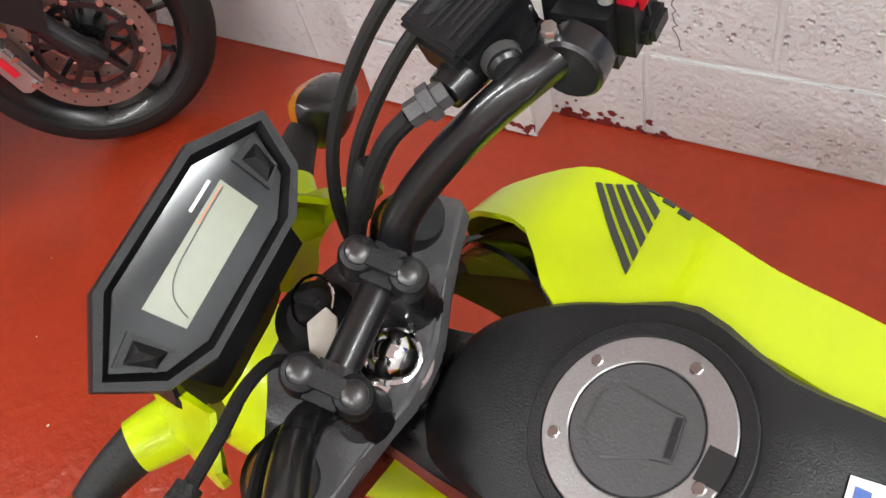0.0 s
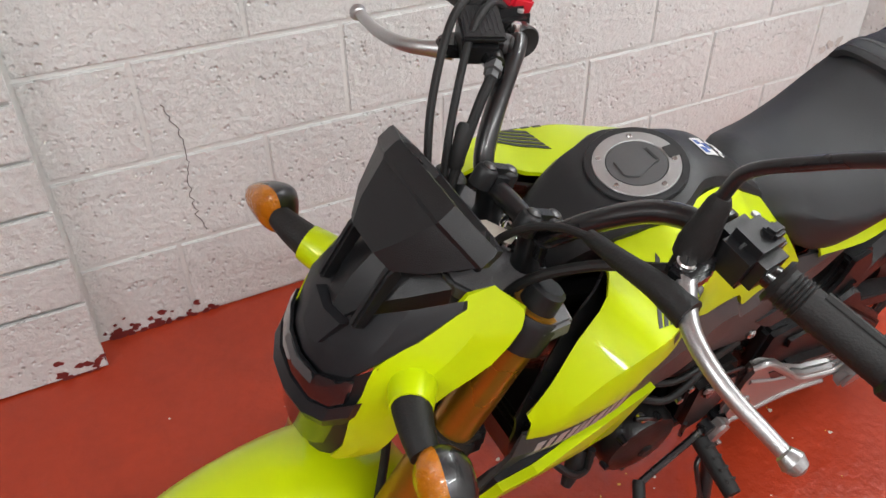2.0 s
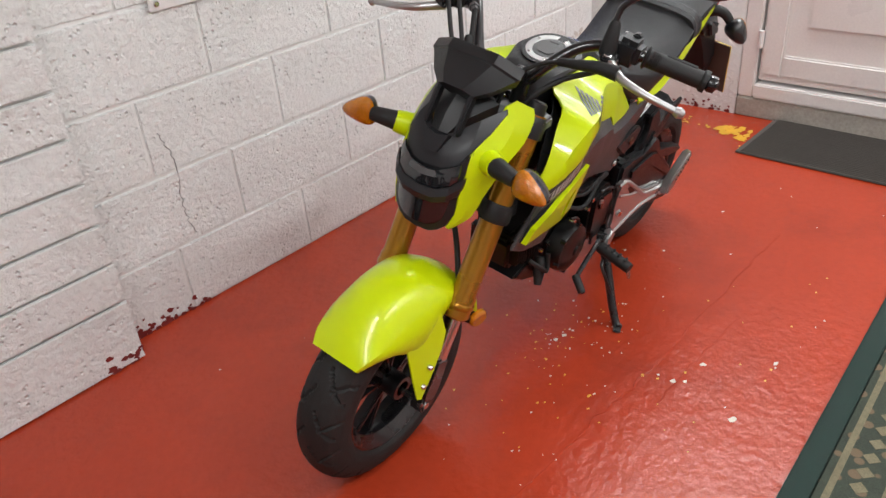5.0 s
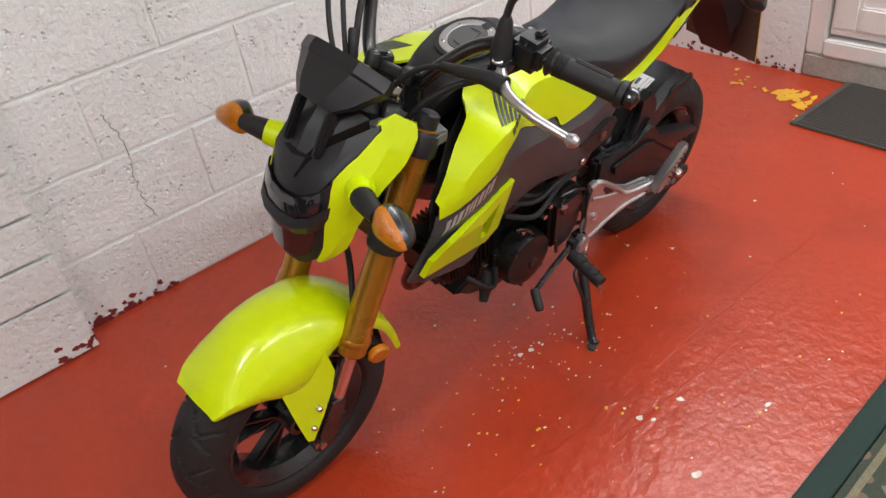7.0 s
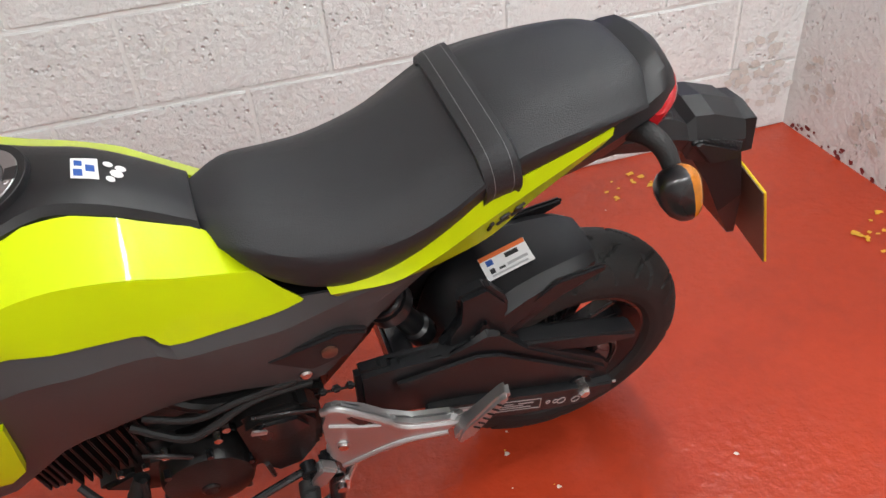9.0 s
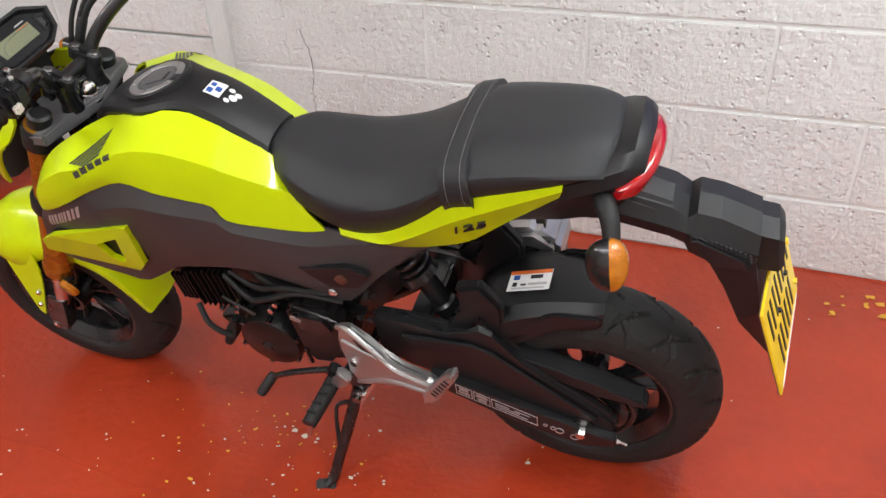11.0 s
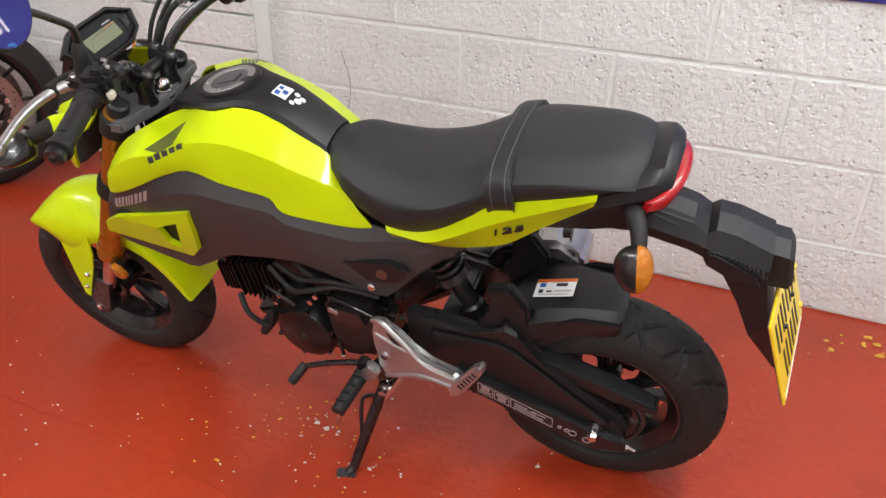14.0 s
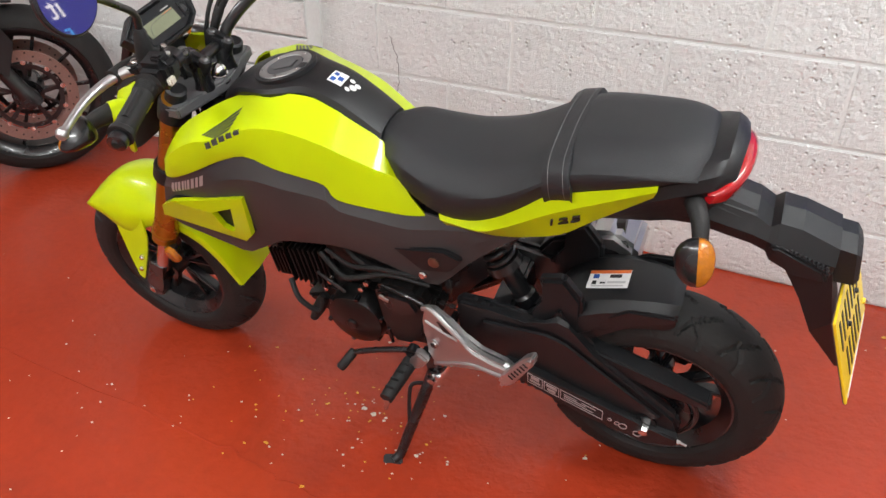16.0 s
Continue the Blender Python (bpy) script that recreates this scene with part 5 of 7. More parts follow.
def wing_decal(sgn, panel):
    """Five black feathers and a block of lettering drawn as plain bars."""
    d = Vector((0, -sgn * 0.72, -0.69)).normalized()
    def p3(x, y, z):
        return (x, sgn * y, z)

    # the spread wing: a common root low at the front, feathers fanning up and back
    root = [Vector((0.374, 0.154, 0.776)), Vector((0.412, 0.147, 0.766))]
    top = [Vector((0.421, 0.088, 0.802)), Vector((0.424, 0.136, 0.779))]
    for k in range(5):
        f0, f1 = k / 5, (k + 0.66) / 5
        q = [root[0].lerp(root[1], f0 * 0.9), root[0].lerp(root[1], f1 * 0.9), top[0].lerp(top[1], f1), top[0].lerp(top[1], f0)]
        drape("feather", [p3(*v) for v in q], d, GREYINK, panel, "", 0.0012, panel)
    for k in range(5):
        x0, y0, z0 = 0.388 + k * 0.0120, 0.168 - k * 0.0078, 0.758 + k * 0.0036
        q = [(x0, y0, z0), (x0 + 0.009, y0 - 0.0045, z0 + 0.002), (x0 + 0.0075, y0 - 0.0105, z0 + 0.009), (x0 - 0.0015, y0 - 0.006, z0 + 0.007)]
        drape("letter_bar", [p3(*r) for r in q], d, GREYINK, panel, "", 0.0012, panel)


wing_decal(-1, tank_l)
wing_decal(1, tank_r)


def lettering(text, m, size, material, parent, name="lettering", depth=0.0008):
    """Raised letters as a mesh, placed by a matrix whose x runs along the text and z faces out."""
    cu = bpy.data.curves.new(name, "FONT")
    cu.body, cu.size, cu.extrude, cu.align_x, cu.align_y, cu.shear = text, size, depth, "CENTER", "CENTER", 0.25
    tmp = bpy.data.objects.new(name, cu)
    scene.collection.objects.link(tmp)
    me = bpy.data.meshes.new_from_object(tmp.evaluated_get(bpy.context.evaluated_depsgraph_get()))
    bpy.data.objects.remove(tmp)
    me.materials.append(material)
    ob = new(name, me)
    ob.parent = parent
    ob.matrix_basis = m
    return ob


def plane_m(o, along, up):
    """Matrix with x along, y up, z out."""
    x = Vector(along).normalized()
    z = x.cross(Vector(up)).normalized()
    y = z.cross(x)
    m = Matrix((x, y, z)).transposed().to_4x4()
    m.translation = Vector(o)
    return m


def slanted_mark(sgn, shroud):
    """Three slanted silver strokes, a plain shape in place of the model mark."""
    d = Vector((0, -sgn, 0))
    x, z = 0.246, 0.626
    for w in (0.032, 0.024, 0.034):
        for f0, f1 in ((0.0, 0.26), (0.40, 0.60), (0.74, 1.0)):
            q = [(x + w * f0, z + w * f0 * 0.50), (x + w * f1, z + w * f1 * 0.50), (x + w * f1 + 0.010, z + w * f1 * 0.50 + 0.026), (x + w * f0 + 0.010, z + w * f0 * 0.50 + 0.026)]
            drape("mark_stroke", [(a, sgn * 0.20, b) for a, b in q], d, SILVERINK, shroud, "", 0.001, shroud)
        x += w + 0.005
        z += (w + 0.005) * 0.50


slanted_mark(-1, by_name["side_shroud"][0])
slanted_mark(1, by_name["side_shroud"][1])
WIDE = Matrix.Diagonal((1.75, 1.0, 1.0, 1.0))
for sgn, tail in ((-1, by_name["tail_panel"][0]), (1, by_name["tail_panel"][1])):
    _, spot, nrm, _ = tail.ray_cast(Vector((1.004, sgn * 0.25, 0.706)), Vector((0, -sgn, 0)))
    nrm = nrm if nrm.y * sgn > 0 else -nrm
    along = Vector((-sgn * 0.96, 0, -sgn * 0.27))
    along = (along - along.dot(nrm) * nrm).normalized()
    lettering("125", plane_m(spot + 0.0022 * nrm, along, nrm.cross(along)) @ WIDE, 0.023, INK, tail, depth=0.0016)
lettering("ABS", plane_m((0.012, -0.0950, 0.352), (0.22, -0.02, 0.97), (-0.97, 0.0, 0.22)), 0.022, INK, by_name["front_mudguard"][0], depth=0.002)
lettering("ABS", plane_m((0.012, 0.1270, 0.352), (-0.22, -0.02, -0.97), (-0.97, 0.0, 0.22)), 0.022, INK, by_name["front_mudguard"][0], depth=0.002)

# seat strap and stitching
strap_pts = [(0.987, -0.113, 0.748), (0.986, -0.1262, 0.780), (0.982, -0.117, 0.812), (0.979, -0.085, 0.8265), (0.977, 0, 0.832), (0.979, 0.085, 0.8265), (0.982, 0.117, 0.812), (0.986, 0.1262, 0.780), (0.987, 0.113, 0.748)]
line = spline(strap_pts, 5)
grid = [[p + Vector((dx, 0, dz)) for dx, dz in ((-0.022, -0.014), (-0.012, -0.0075), (0.008, -0.003), (0.018, -0.0008), (0.022, -0.006))] for p in line]
b = bmesh.new()
top = [[b.verts.new(p) for p in row] for row in grid]
low = [[b.verts.new(p + (Vector((p.x, 0, 0.77)) - p).normalized() * 0.012) for p in row] for row in grid]
for i in range(len(grid) - 1):
    for j in range(4):
        b.faces.new((top[i][j], top[i + 1][j], top[i + 1][j + 1], top[i][j + 1]))
        b.faces.new((low[i][j], low[i][j + 1], low[i + 1][j + 1], low[i + 1][j]))
    b.faces.new((top[i][0], low[i][0], low[i + 1][0], top[i + 1][0]))
    b.faces.new((top[i][4], top[i + 1][4], low[i + 1][4], low[i][4]))
seat_ob = by_name["seat"][0]
strap = part("seat_strap", b, SEAT, seat_ob, "stitched vinyl grab strap", 50)
for dx, dz in ((-0.012, -0.0075), (0.011, -0.0022)):
    b = bmesh.new()
    run = [p + Vector((dx, 0, dz)) + (p - Vector((p.x, 0, 0.77))).normalized() * 0.0005 for p in line]
    tube(run, 0.00035, 1, 5, b)
    part("stitching", b, THREAD, seat_ob, "pale grey thread")

# ---- tail ----
SEAT_AT = Matrix.Translation((0.012, 0, -0.002))
bp("tail_cowl", loft([
    [(0.93, 0, 0.735), (0.93, 0.06, 0.730), (0.93, 0.088, 0.67), (0.93, 0.05, 0.64)],
    [(1.02, 0, 0.775), (1.02, 0.07, 0.765), (1.02, 0.092, 0.705), (1.02, 0.05, 0.672)],
    [(1.12, 0, 0.815), (1.12, 0.075, 0.802), (1.12, 0.098, 0.765), (1.12, 0.05, 0.690)],
    [(1.18, 0, 0.835), (1.18, 0.074, 0.826), (1.185, 0.096, 0.795), (1.185, 0.05, 0.715)],
    [(1.220, 0, 0.850), (1.218, 0.062, 0.840), (1.216, 0.082, 0.800), (1.215, 0.045, 0.745)],
    [(1.240, 0, 0.838), (1.236, 0.056, 0.828), (1.232, 0.070, 0.800), (1.222, 0.04, 0.755)],
], 2, 2), BLACK_PL, "black plastic tail cowl")
tl = []
for y, x, zt, zb in ((-0.092, 1.208, 0.793, 0.778), (-0.080, 1.229, 0.806, 0.779), (-0.05, 1.246, 0.818, 0.785), (0, 1.252, 0.823, 0.789), (0.05, 1.246, 0.818, 0.785), (0.080, 1.229, 0.806, 0.779), (0.092, 1.208, 0.793, 0.778)):
    tl.append([Vector((x - 0.006, y, zt)), Vector((x + 0.003, y, (zt + zb) / 2 + 0.008)), Vector((x - 0.004, y, zb))])
tl = [spline(r, 2) for r in zip(*[spline(r, 2) for r in tl])]
b = bmesh.new()
top = [[b.verts.new(p) for p in row] for row in tl]
low = [[b.verts.new(p + Vector((-0.016, -p.y * 0.12, 0))) for p in row] for row in tl]
for i in range(len(tl) - 1):
    for j in range(len(tl[0]) - 1):
        b.faces.new((top[i][j], top[i + 1][j], top[i + 1][j + 1], top[i][j + 1]))
        b.faces.new((low[i][j], low[i][j + 1], low[i + 1][j + 1], low[i + 1][j]))
n1, n2 = len(tl), len(tl[0])
rim = [(i, 0) for i in range(n1)] + [(n1 - 1, j) for j in range(1, n2)] + [(i, n2 - 1) for i in range(n1 - 2, -1, -1)] + [(0, j) for j in range(n2 - 2, 0, -1)]
for (a, c), (d, e) in zip(rim, rim[1:] + rim[:1]):
    b.faces.new((top[a][c], top[d][e], low[d][e], low[a][c]))
bp("tail_light", b, REDLENS, "red wraparound tail light", angle=50)
# rear mudguard reaching back to the number plate
SEAT_AT = Matrix.Translation((0, 0, 0))
rm = bp("rear_mudguard", loft([
    [(1.10, 0, 0.735), (1.10, 0.042, 0.730), (1.10, 0.048, 0.705), (1.10, 0.040, 0.685)],
    [(1.20, 0, 0.755), (1.20, 0.042, 0.750), (1.20, 0.054, 0.720), (1.20, 0.045, 0.695)],
    [(1.285, 0, 0.733), (1.285, 0.040, 0.727), (1.285, 0.054, 0.702), (1.285, 0.046, 0.678)],
    [(1.308, 0, 0.717), (1.308, 0.040, 0.712), (1.308, 0.054, 0.694), (1.308, 0.046, 0.668)],
    [(1.320, 0, 0.728), (1.320, 0.040, 0.722), (1.320, 0.057, 0.692), (1.316, 0.050, 0.655)],
    [(1.352, 0, 0.724), (1.352, 0.040, 0.717), (1.352, 0.058, 0.684), (1.346, 0.050, 0.640)],
    [(1.408, 0, 0.702), (1.408, 0.042, 0.695), (1.408, 0.054, 0.668), (1.402, 0.046, 0.628)],
], 1, 1), BLACK_PL, "black plastic rear mudguard", angle=12)
part("plate_lamp", loft([
    [(1.402, 0, 0.699), (1.402, 0.038, 0.693), (1.408, 0.040, 0.628)],
    [(1.432, 0, 0.694), (1.432, 0.038, 0.688), (1.442, 0.040, 0.628)],
    [(1.441, 0, 0.685), (1.441, 0.031, 0.679), (1.448, 0.032, 0.634)],
], 1, 1), BLACK_PL, rm, "black plate lamp housing", 14)
part("mud_panel", loft([
    [(1.215, 0.0, 0.758), (1.215, 0.034, 0.754), (1.215, 0.046, 0.738)],
    [(1.285, 0.0, 0.737), (1.285, 0.032, 0.732), (1.285, 0.044, 0.717)],
], 1, 1), BLACK_PL, rm, "", 14)
part("mud_facet", prism([(1.310, 0.690), (1.325, 0.694), (1.395, 0.662), (1.404, 0.640), (1.350, 0.642)], -0.064, -0.050, "y", 0.004), BLACK_PL, rm)
for k in range(9):
    for j in range(3):
        part("dimple", box((1.343 + k * 0.0068 + j * 0.002, -0.0585 + j * 0.001, 0.688 - j * 0.007 - k * 0.0024), (0.004, 0.004, 0.004), (0, 20, 45), 0), GREY_PL, rm)
SEAT_AT = Matrix.Translation((0.012, 0, 0))
bp("plate_stay", loft([
    [(1.285, 0, 0.700), (1.285, 0.042, 0.697), (1.290, 0.036, 0.675)],
    [(1.335, 0, 0.680), (1.335, 0.042, 0.676), (1.325, 0.034, 0.640)],
    [(1.396, 0, 0.656), (1.396, 0.052, 0.652), (1.362, 0.046, 0.585)],
    [(1.416, 0, 0.570), (1.416, 0.066, 0.565), (1.392, 0.056, 0.525)],
    [(1.456, 0, 0.445), (1.456, 0.044, 0.445), (1.448, 0.038, 0.440)],
], 1, 1), BLACK_PL, "black number plate stay", angle=16)
# number plate: top edge towards the seat, tilted back
PT, PB = Vector((1.434, 0, 0.608)), Vector((1.492, 0, 0.440))
pm = plane_m((PT + PB) / 2, (0.10, 0.995, 0), PT - PB)
plate = bp("number_plate", box((0, 0, 0), (0.229, 0.178, 0.004), bev=0.0015), YPLATE, "yellow number plate with dark characters as bars")
plate.matrix_basis = pm
part("plate_back", box((0, 0, -0.0028), (0.227, 0.176, 0.0016), bev=0), PLATEBACK, plate, "brown back of the plate")
part("plate_edge", box((0, -0.0855, 0.0022), (0.20, 0.003, 0.0012), bev=0), WHITE_ST, plate)
for row, n in ((0.038, 4), (-0.040, 3)):
    for k in range(n):
        xx = (k - (n - 1) / 2) * 0.050
        for dx in (-0.012, 0.012):
            part("plate_bar", box((xx + dx, row, 0.0025), (0.0095, 0.058, 0.0012), bev=0.0004), INK, plate)
for xx in (-0.03, 0.05):
    part("plate_bolt", rod([(0, 0.005), (1, 0.004)], (xx, 0.012, 0.002), (xx, 0.012, 0.007), 10), INK, plate)
for xx, yy in ((0.104, 0.03), (0.104, -0.06)):
    part("plate_cap", rod([(0, 0.006), (1, 0.005)], (xx, yy, 0.002), (xx, yy, 0.006), 10), YPLATE, plate)

for sg in (-1, 1):
    w = bp("rear_indicator", tube([(1.180, sg * 0.070, 0.762), (1.188, sg * 0.100, 0.772), (1.198, sg * 0.122, 0.764), (1.204, sg * 0.142, 0.744)], (0.0165, 0.0115), 4, 14), RUBBER, "black rear indicator with orange lens")
    C = Vector((1.206, sg * 0.162, 0.731))
    R = Matrix.Rotation(sg * radians(-46), 3, "X") @ Matrix.Rotation(sg * radians(-8), 3, "Z")
    for nm, mtl, x0, lb in (("indicator_shell", BLACK_MT, -0.034, ""), ("indicator_lens", ORANGE, 0.024, "orange ribbed lens")):
        b = bmesh.new()
        rr = []
        for t in (0, 0.25, 0.5, 0.75, 0.92, 1.0):
            k = max(0.05, math.sqrt(max(0.0, 1 - t**2.2)))
            rr.append([b.verts.new(C + R @ Vector((x0 * t, (0.036 * math.cos(a) + 0.005 * math.cos(2 * a)) * k * sg, 0.027 * math.sin(a) * (1 - 0.22 * math.cos(a)) * k))) for a in (2 * math.pi * j / 20 for j in range(20))])
        for p, q in zip(rr, rr[1:]):
            for j in range(20):
                b.faces.new((p[j], p[(j + 1) % 20], q[(j + 1) % 20], q[j]))
        b.faces.new(rr[0][::-1])
        b.faces.new(rr[-1])
        part(nm, b, mtl, w, lb)

# ---- frame, engine ----
SEAT_AT = Matrix.Translation((0, 0, 0))
bp("main_frame", loft([
    [(0.27, 0, 0.76), (0.27, 0.04, 0.75), (0.27, 0.045, 0.68), (0.27, 0.03, 0.62)],
    [(0.40, 0, 0.74), (0.40, 0.06, 0.72), (0.40, 0.065, 0.62), (0.40, 0.04, 0.54)],
    [(0.60, 0, 0.70), (0.60, 0.06, 0.68), (0.60, 0.07, 0.56), (0.60, 0.04, 0.46)],
    [(0.76, 0, 0.66), (0.76, 0.055, 0.64), (0.76, 0.06, 0.48), (0.76, 0.04, 0.36)],
    [(0.92, 0, 0.66), (0.92, 0.04, 0.65), (0.92, 0.05, 0.63), (0.92, 0.04, 0.60)],
], 2, 2), BLACK_MT, "black steel frame spine")
b = bmesh.new()
box((0.60, 0, 0.305), (0.26, 0.15, 0.15), bev=0.025, bm=b)
box((0.68, -0.005, 0.37), (0.14, 0.14, 0.11), (0, 20, 0), 0.02, b)
box((0.50, 0, 0.34), (0.10, 0.12, 0.13), (0, 12, 0), 0.02, b)
engine = bp("engine", b, ENGINE, "black air cooled horizontal single engine")
part("alternator_cover", rod([(0, 0.068), (0.55, 0.068), (0.8, 0.063), (0.9, 0.050), (1, 0.012)], (0.568, -0.070, 0.318), (0.566, -0.124, 0.318), 36), ENGINE, engine, "round black crankcase cover")
part("cover_boss", rod([(0, 0.014), (0.7, 0.014), (1, 0.010)], (0.566, -0.118, 0.318), (0.566, -0.128, 0.318), 16), ENGINE, engine)
for k in range(6):
    a = 2 * math.pi * k / 6 + 0.3
    part("cover_bolt", rod([(0, 0.006), (1, 0.005)], (0.566 + 0.066 * math.cos(a), -0.100, 0.318 + 0.066 * math.sin(a)), (0.566 + 0.066 * math.cos(a), -0.114, 0.318 + 0.066 * math.sin(a)), 8), BLACK_MT, engine)
part("gear_cover", prism([(0.625, 0.435), (0.655, 0.452), (0.722, 0.446), (0.746, 0.405), (0.735, 0.330), (0.705, 0.290), (0.660, 0.285), (0.635, 0.320)], -0.118, -0.068, "y", 0.012), ENGINE, engine, "black gearbox cover")
part("sprocket_cover", prism([(0.640, 0.425), (0.660, 0.440), (0.712, 0.435), (0.730, 0.400), (0.690, 0.380), (0.655, 0.395)], -0.124, -0.112, "y", 0.006), BLACK_MT, engine)
for x0, z0, x1, z1 in ((0.650, 0.452, 0.735, 0.425), (0.505, 0.445, 0.560, 0.405)):
    part("cover_rib", tube([(x0, -0.116, z0), ((x0 + x1) / 2, -0.121, (z0 + z1) / 2 + 0.010), (x1, -0.116, z1)], 0.0035, 4, 8), BLACK_MT, engine)
part("wiring", tube([(0.50, -0.085, 0.47), (0.56, -0.110, 0.445), (0.60, -0.112, 0.455), (0.66, -0.10, 0.47), (0.74, -0.085, 0.45)], 0.006, 5, 8), RUBBER, engine)
part("wiring", tube([(0.52, -0.09, 0.49), (0.58, -0.105, 0.475), (0.64, -0.105, 0.485), (0.72, -0.09, 0.47)], 0.005, 5, 8), RUBBER, engine)
part("bright_block", box((0.655, -0.1235, 0.424), (0.024, 0.004, 0.012), (0, 20, 0), 0.002), ALU, engine)
for cx, cz in ((0.60, 0.425), (0.615, 0.445), (0.53, 0.425)):
    part("engine_bolt", rod([(0, 0.007), (1, 0.006)], (cx, -0.105, cz), (cx, -0.118, cz), 8), STEEL, engine)
cyl = bp("cylinder", box((0.435, 0, 0.400), (0.16, 0.10, 0.09), (0, -6, 0), 0.012), ENGINE, "black finned cylinder lying forwards")
for k in range(9):
    part("fin", box((0.395 + k * 0.0125, 0, 0.390 + k * 0.0012), (0.0040, 0.138 - 0.003 * (k % 2), 0.100), (0, -6, 0), 0.0015), ENGINE, cyl)
part("cylinder_head", box((0.372, 0, 0.385), (0.055, 0.130, 0.100), (0, -6, 0), 0.018), ENGINE, cyl)
for k in range(5):
    part("head_rib", box((0.360 + k * 0.009, -0.066, 0.395), (0.0035, 0.012, 0.070), (0, -6, 0), 0.001), ENGINE, cyl)
part("oil_sensor", rod([(0, 0.012), (0.5, 0.015), (1, 0.009)], (0.475, -0.075, 0.325), (0.445, -0.095, 0.265), 14), RUBBER, cyl)
part("spark_lead", tube([(0.40, -0.08, 0.36), (0.43, -0.105, 0.33), (0.47, -0.10, 0.30), (0.48, -0.09, 0.34)], 0.006, 4, 8), RUBBER, cyl)
for cx in (0.455, 0.49):
    part("head_nut", rod([(0, 0.006), (1, 0.005)], (cx, -0.078, 0.36), (cx, -0.086, 0.36), 8), STEEL, cyl)
b = bmesh.new()
box((0.58, -0.03, 0.47), (0.16, 0.09, 0.07), bev=0.015, bm=b)
box((0.80, 0, 0.56), (0.12, 0.10, 0.12), bev=0.02, bm=b)
tube([(0.52, -0.05, 0.50), (0.60, -0.08, 0.46), (0.70, -0.07, 0.44)], 0.012, 4, 10, b)
bp("throttle_body", b, ENGINE)
bp("belly_bracket", prism([(0.40, 0.28), (0.46, 0.30), (0.55, 0.235), (0.66, 0.225), (0.74, 0.24), (0.74, 0.215), (0.55, 0.205), (0.45, 0.25)], -0.05, 0.05, "y", 0.006), ENGINE)
# exhaust on the right
b = tube([(0.36, 0.03, 0.35), (0.37, 0.06, 0.26), (0.46, 0.09, 0.21), (0.66, 0.11, 0.215), (0.80, 0.125, 0.29), (0.92, 0.135, 0.40)], 0.016, 5, 12)
exh = bp("exhaust", b, BLACK_MT, "black exhaust with a silver end cover")
part("muffler", rod([(0, 0.035), (0.1, 0.052), (0.85, 0.056), (1, 0.048)], (0.84, 0.128, 0.36), (1.085, 0.142, 0.470), 28), BLACK_MT, exh)
part("muffler_cover", prism([(0.985, 0.46), (1.0, 0.505), (1.055, 0.515), (1.10, 0.485), (1.105, 0.43), (1.06, 0.41), (1.0, 0.42)], 0.090, 0.200, "y", 0.012), ALU, exh, "silver muffler end cover")
part("heat_shield", prism([(0.90, 0.43), (0.93, 0.475), (1.0, 0.505), (1.0, 0.42), (0.94, 0.39)], 0.085, 0.190, "y", 0.008), BLACK_PL, exh)

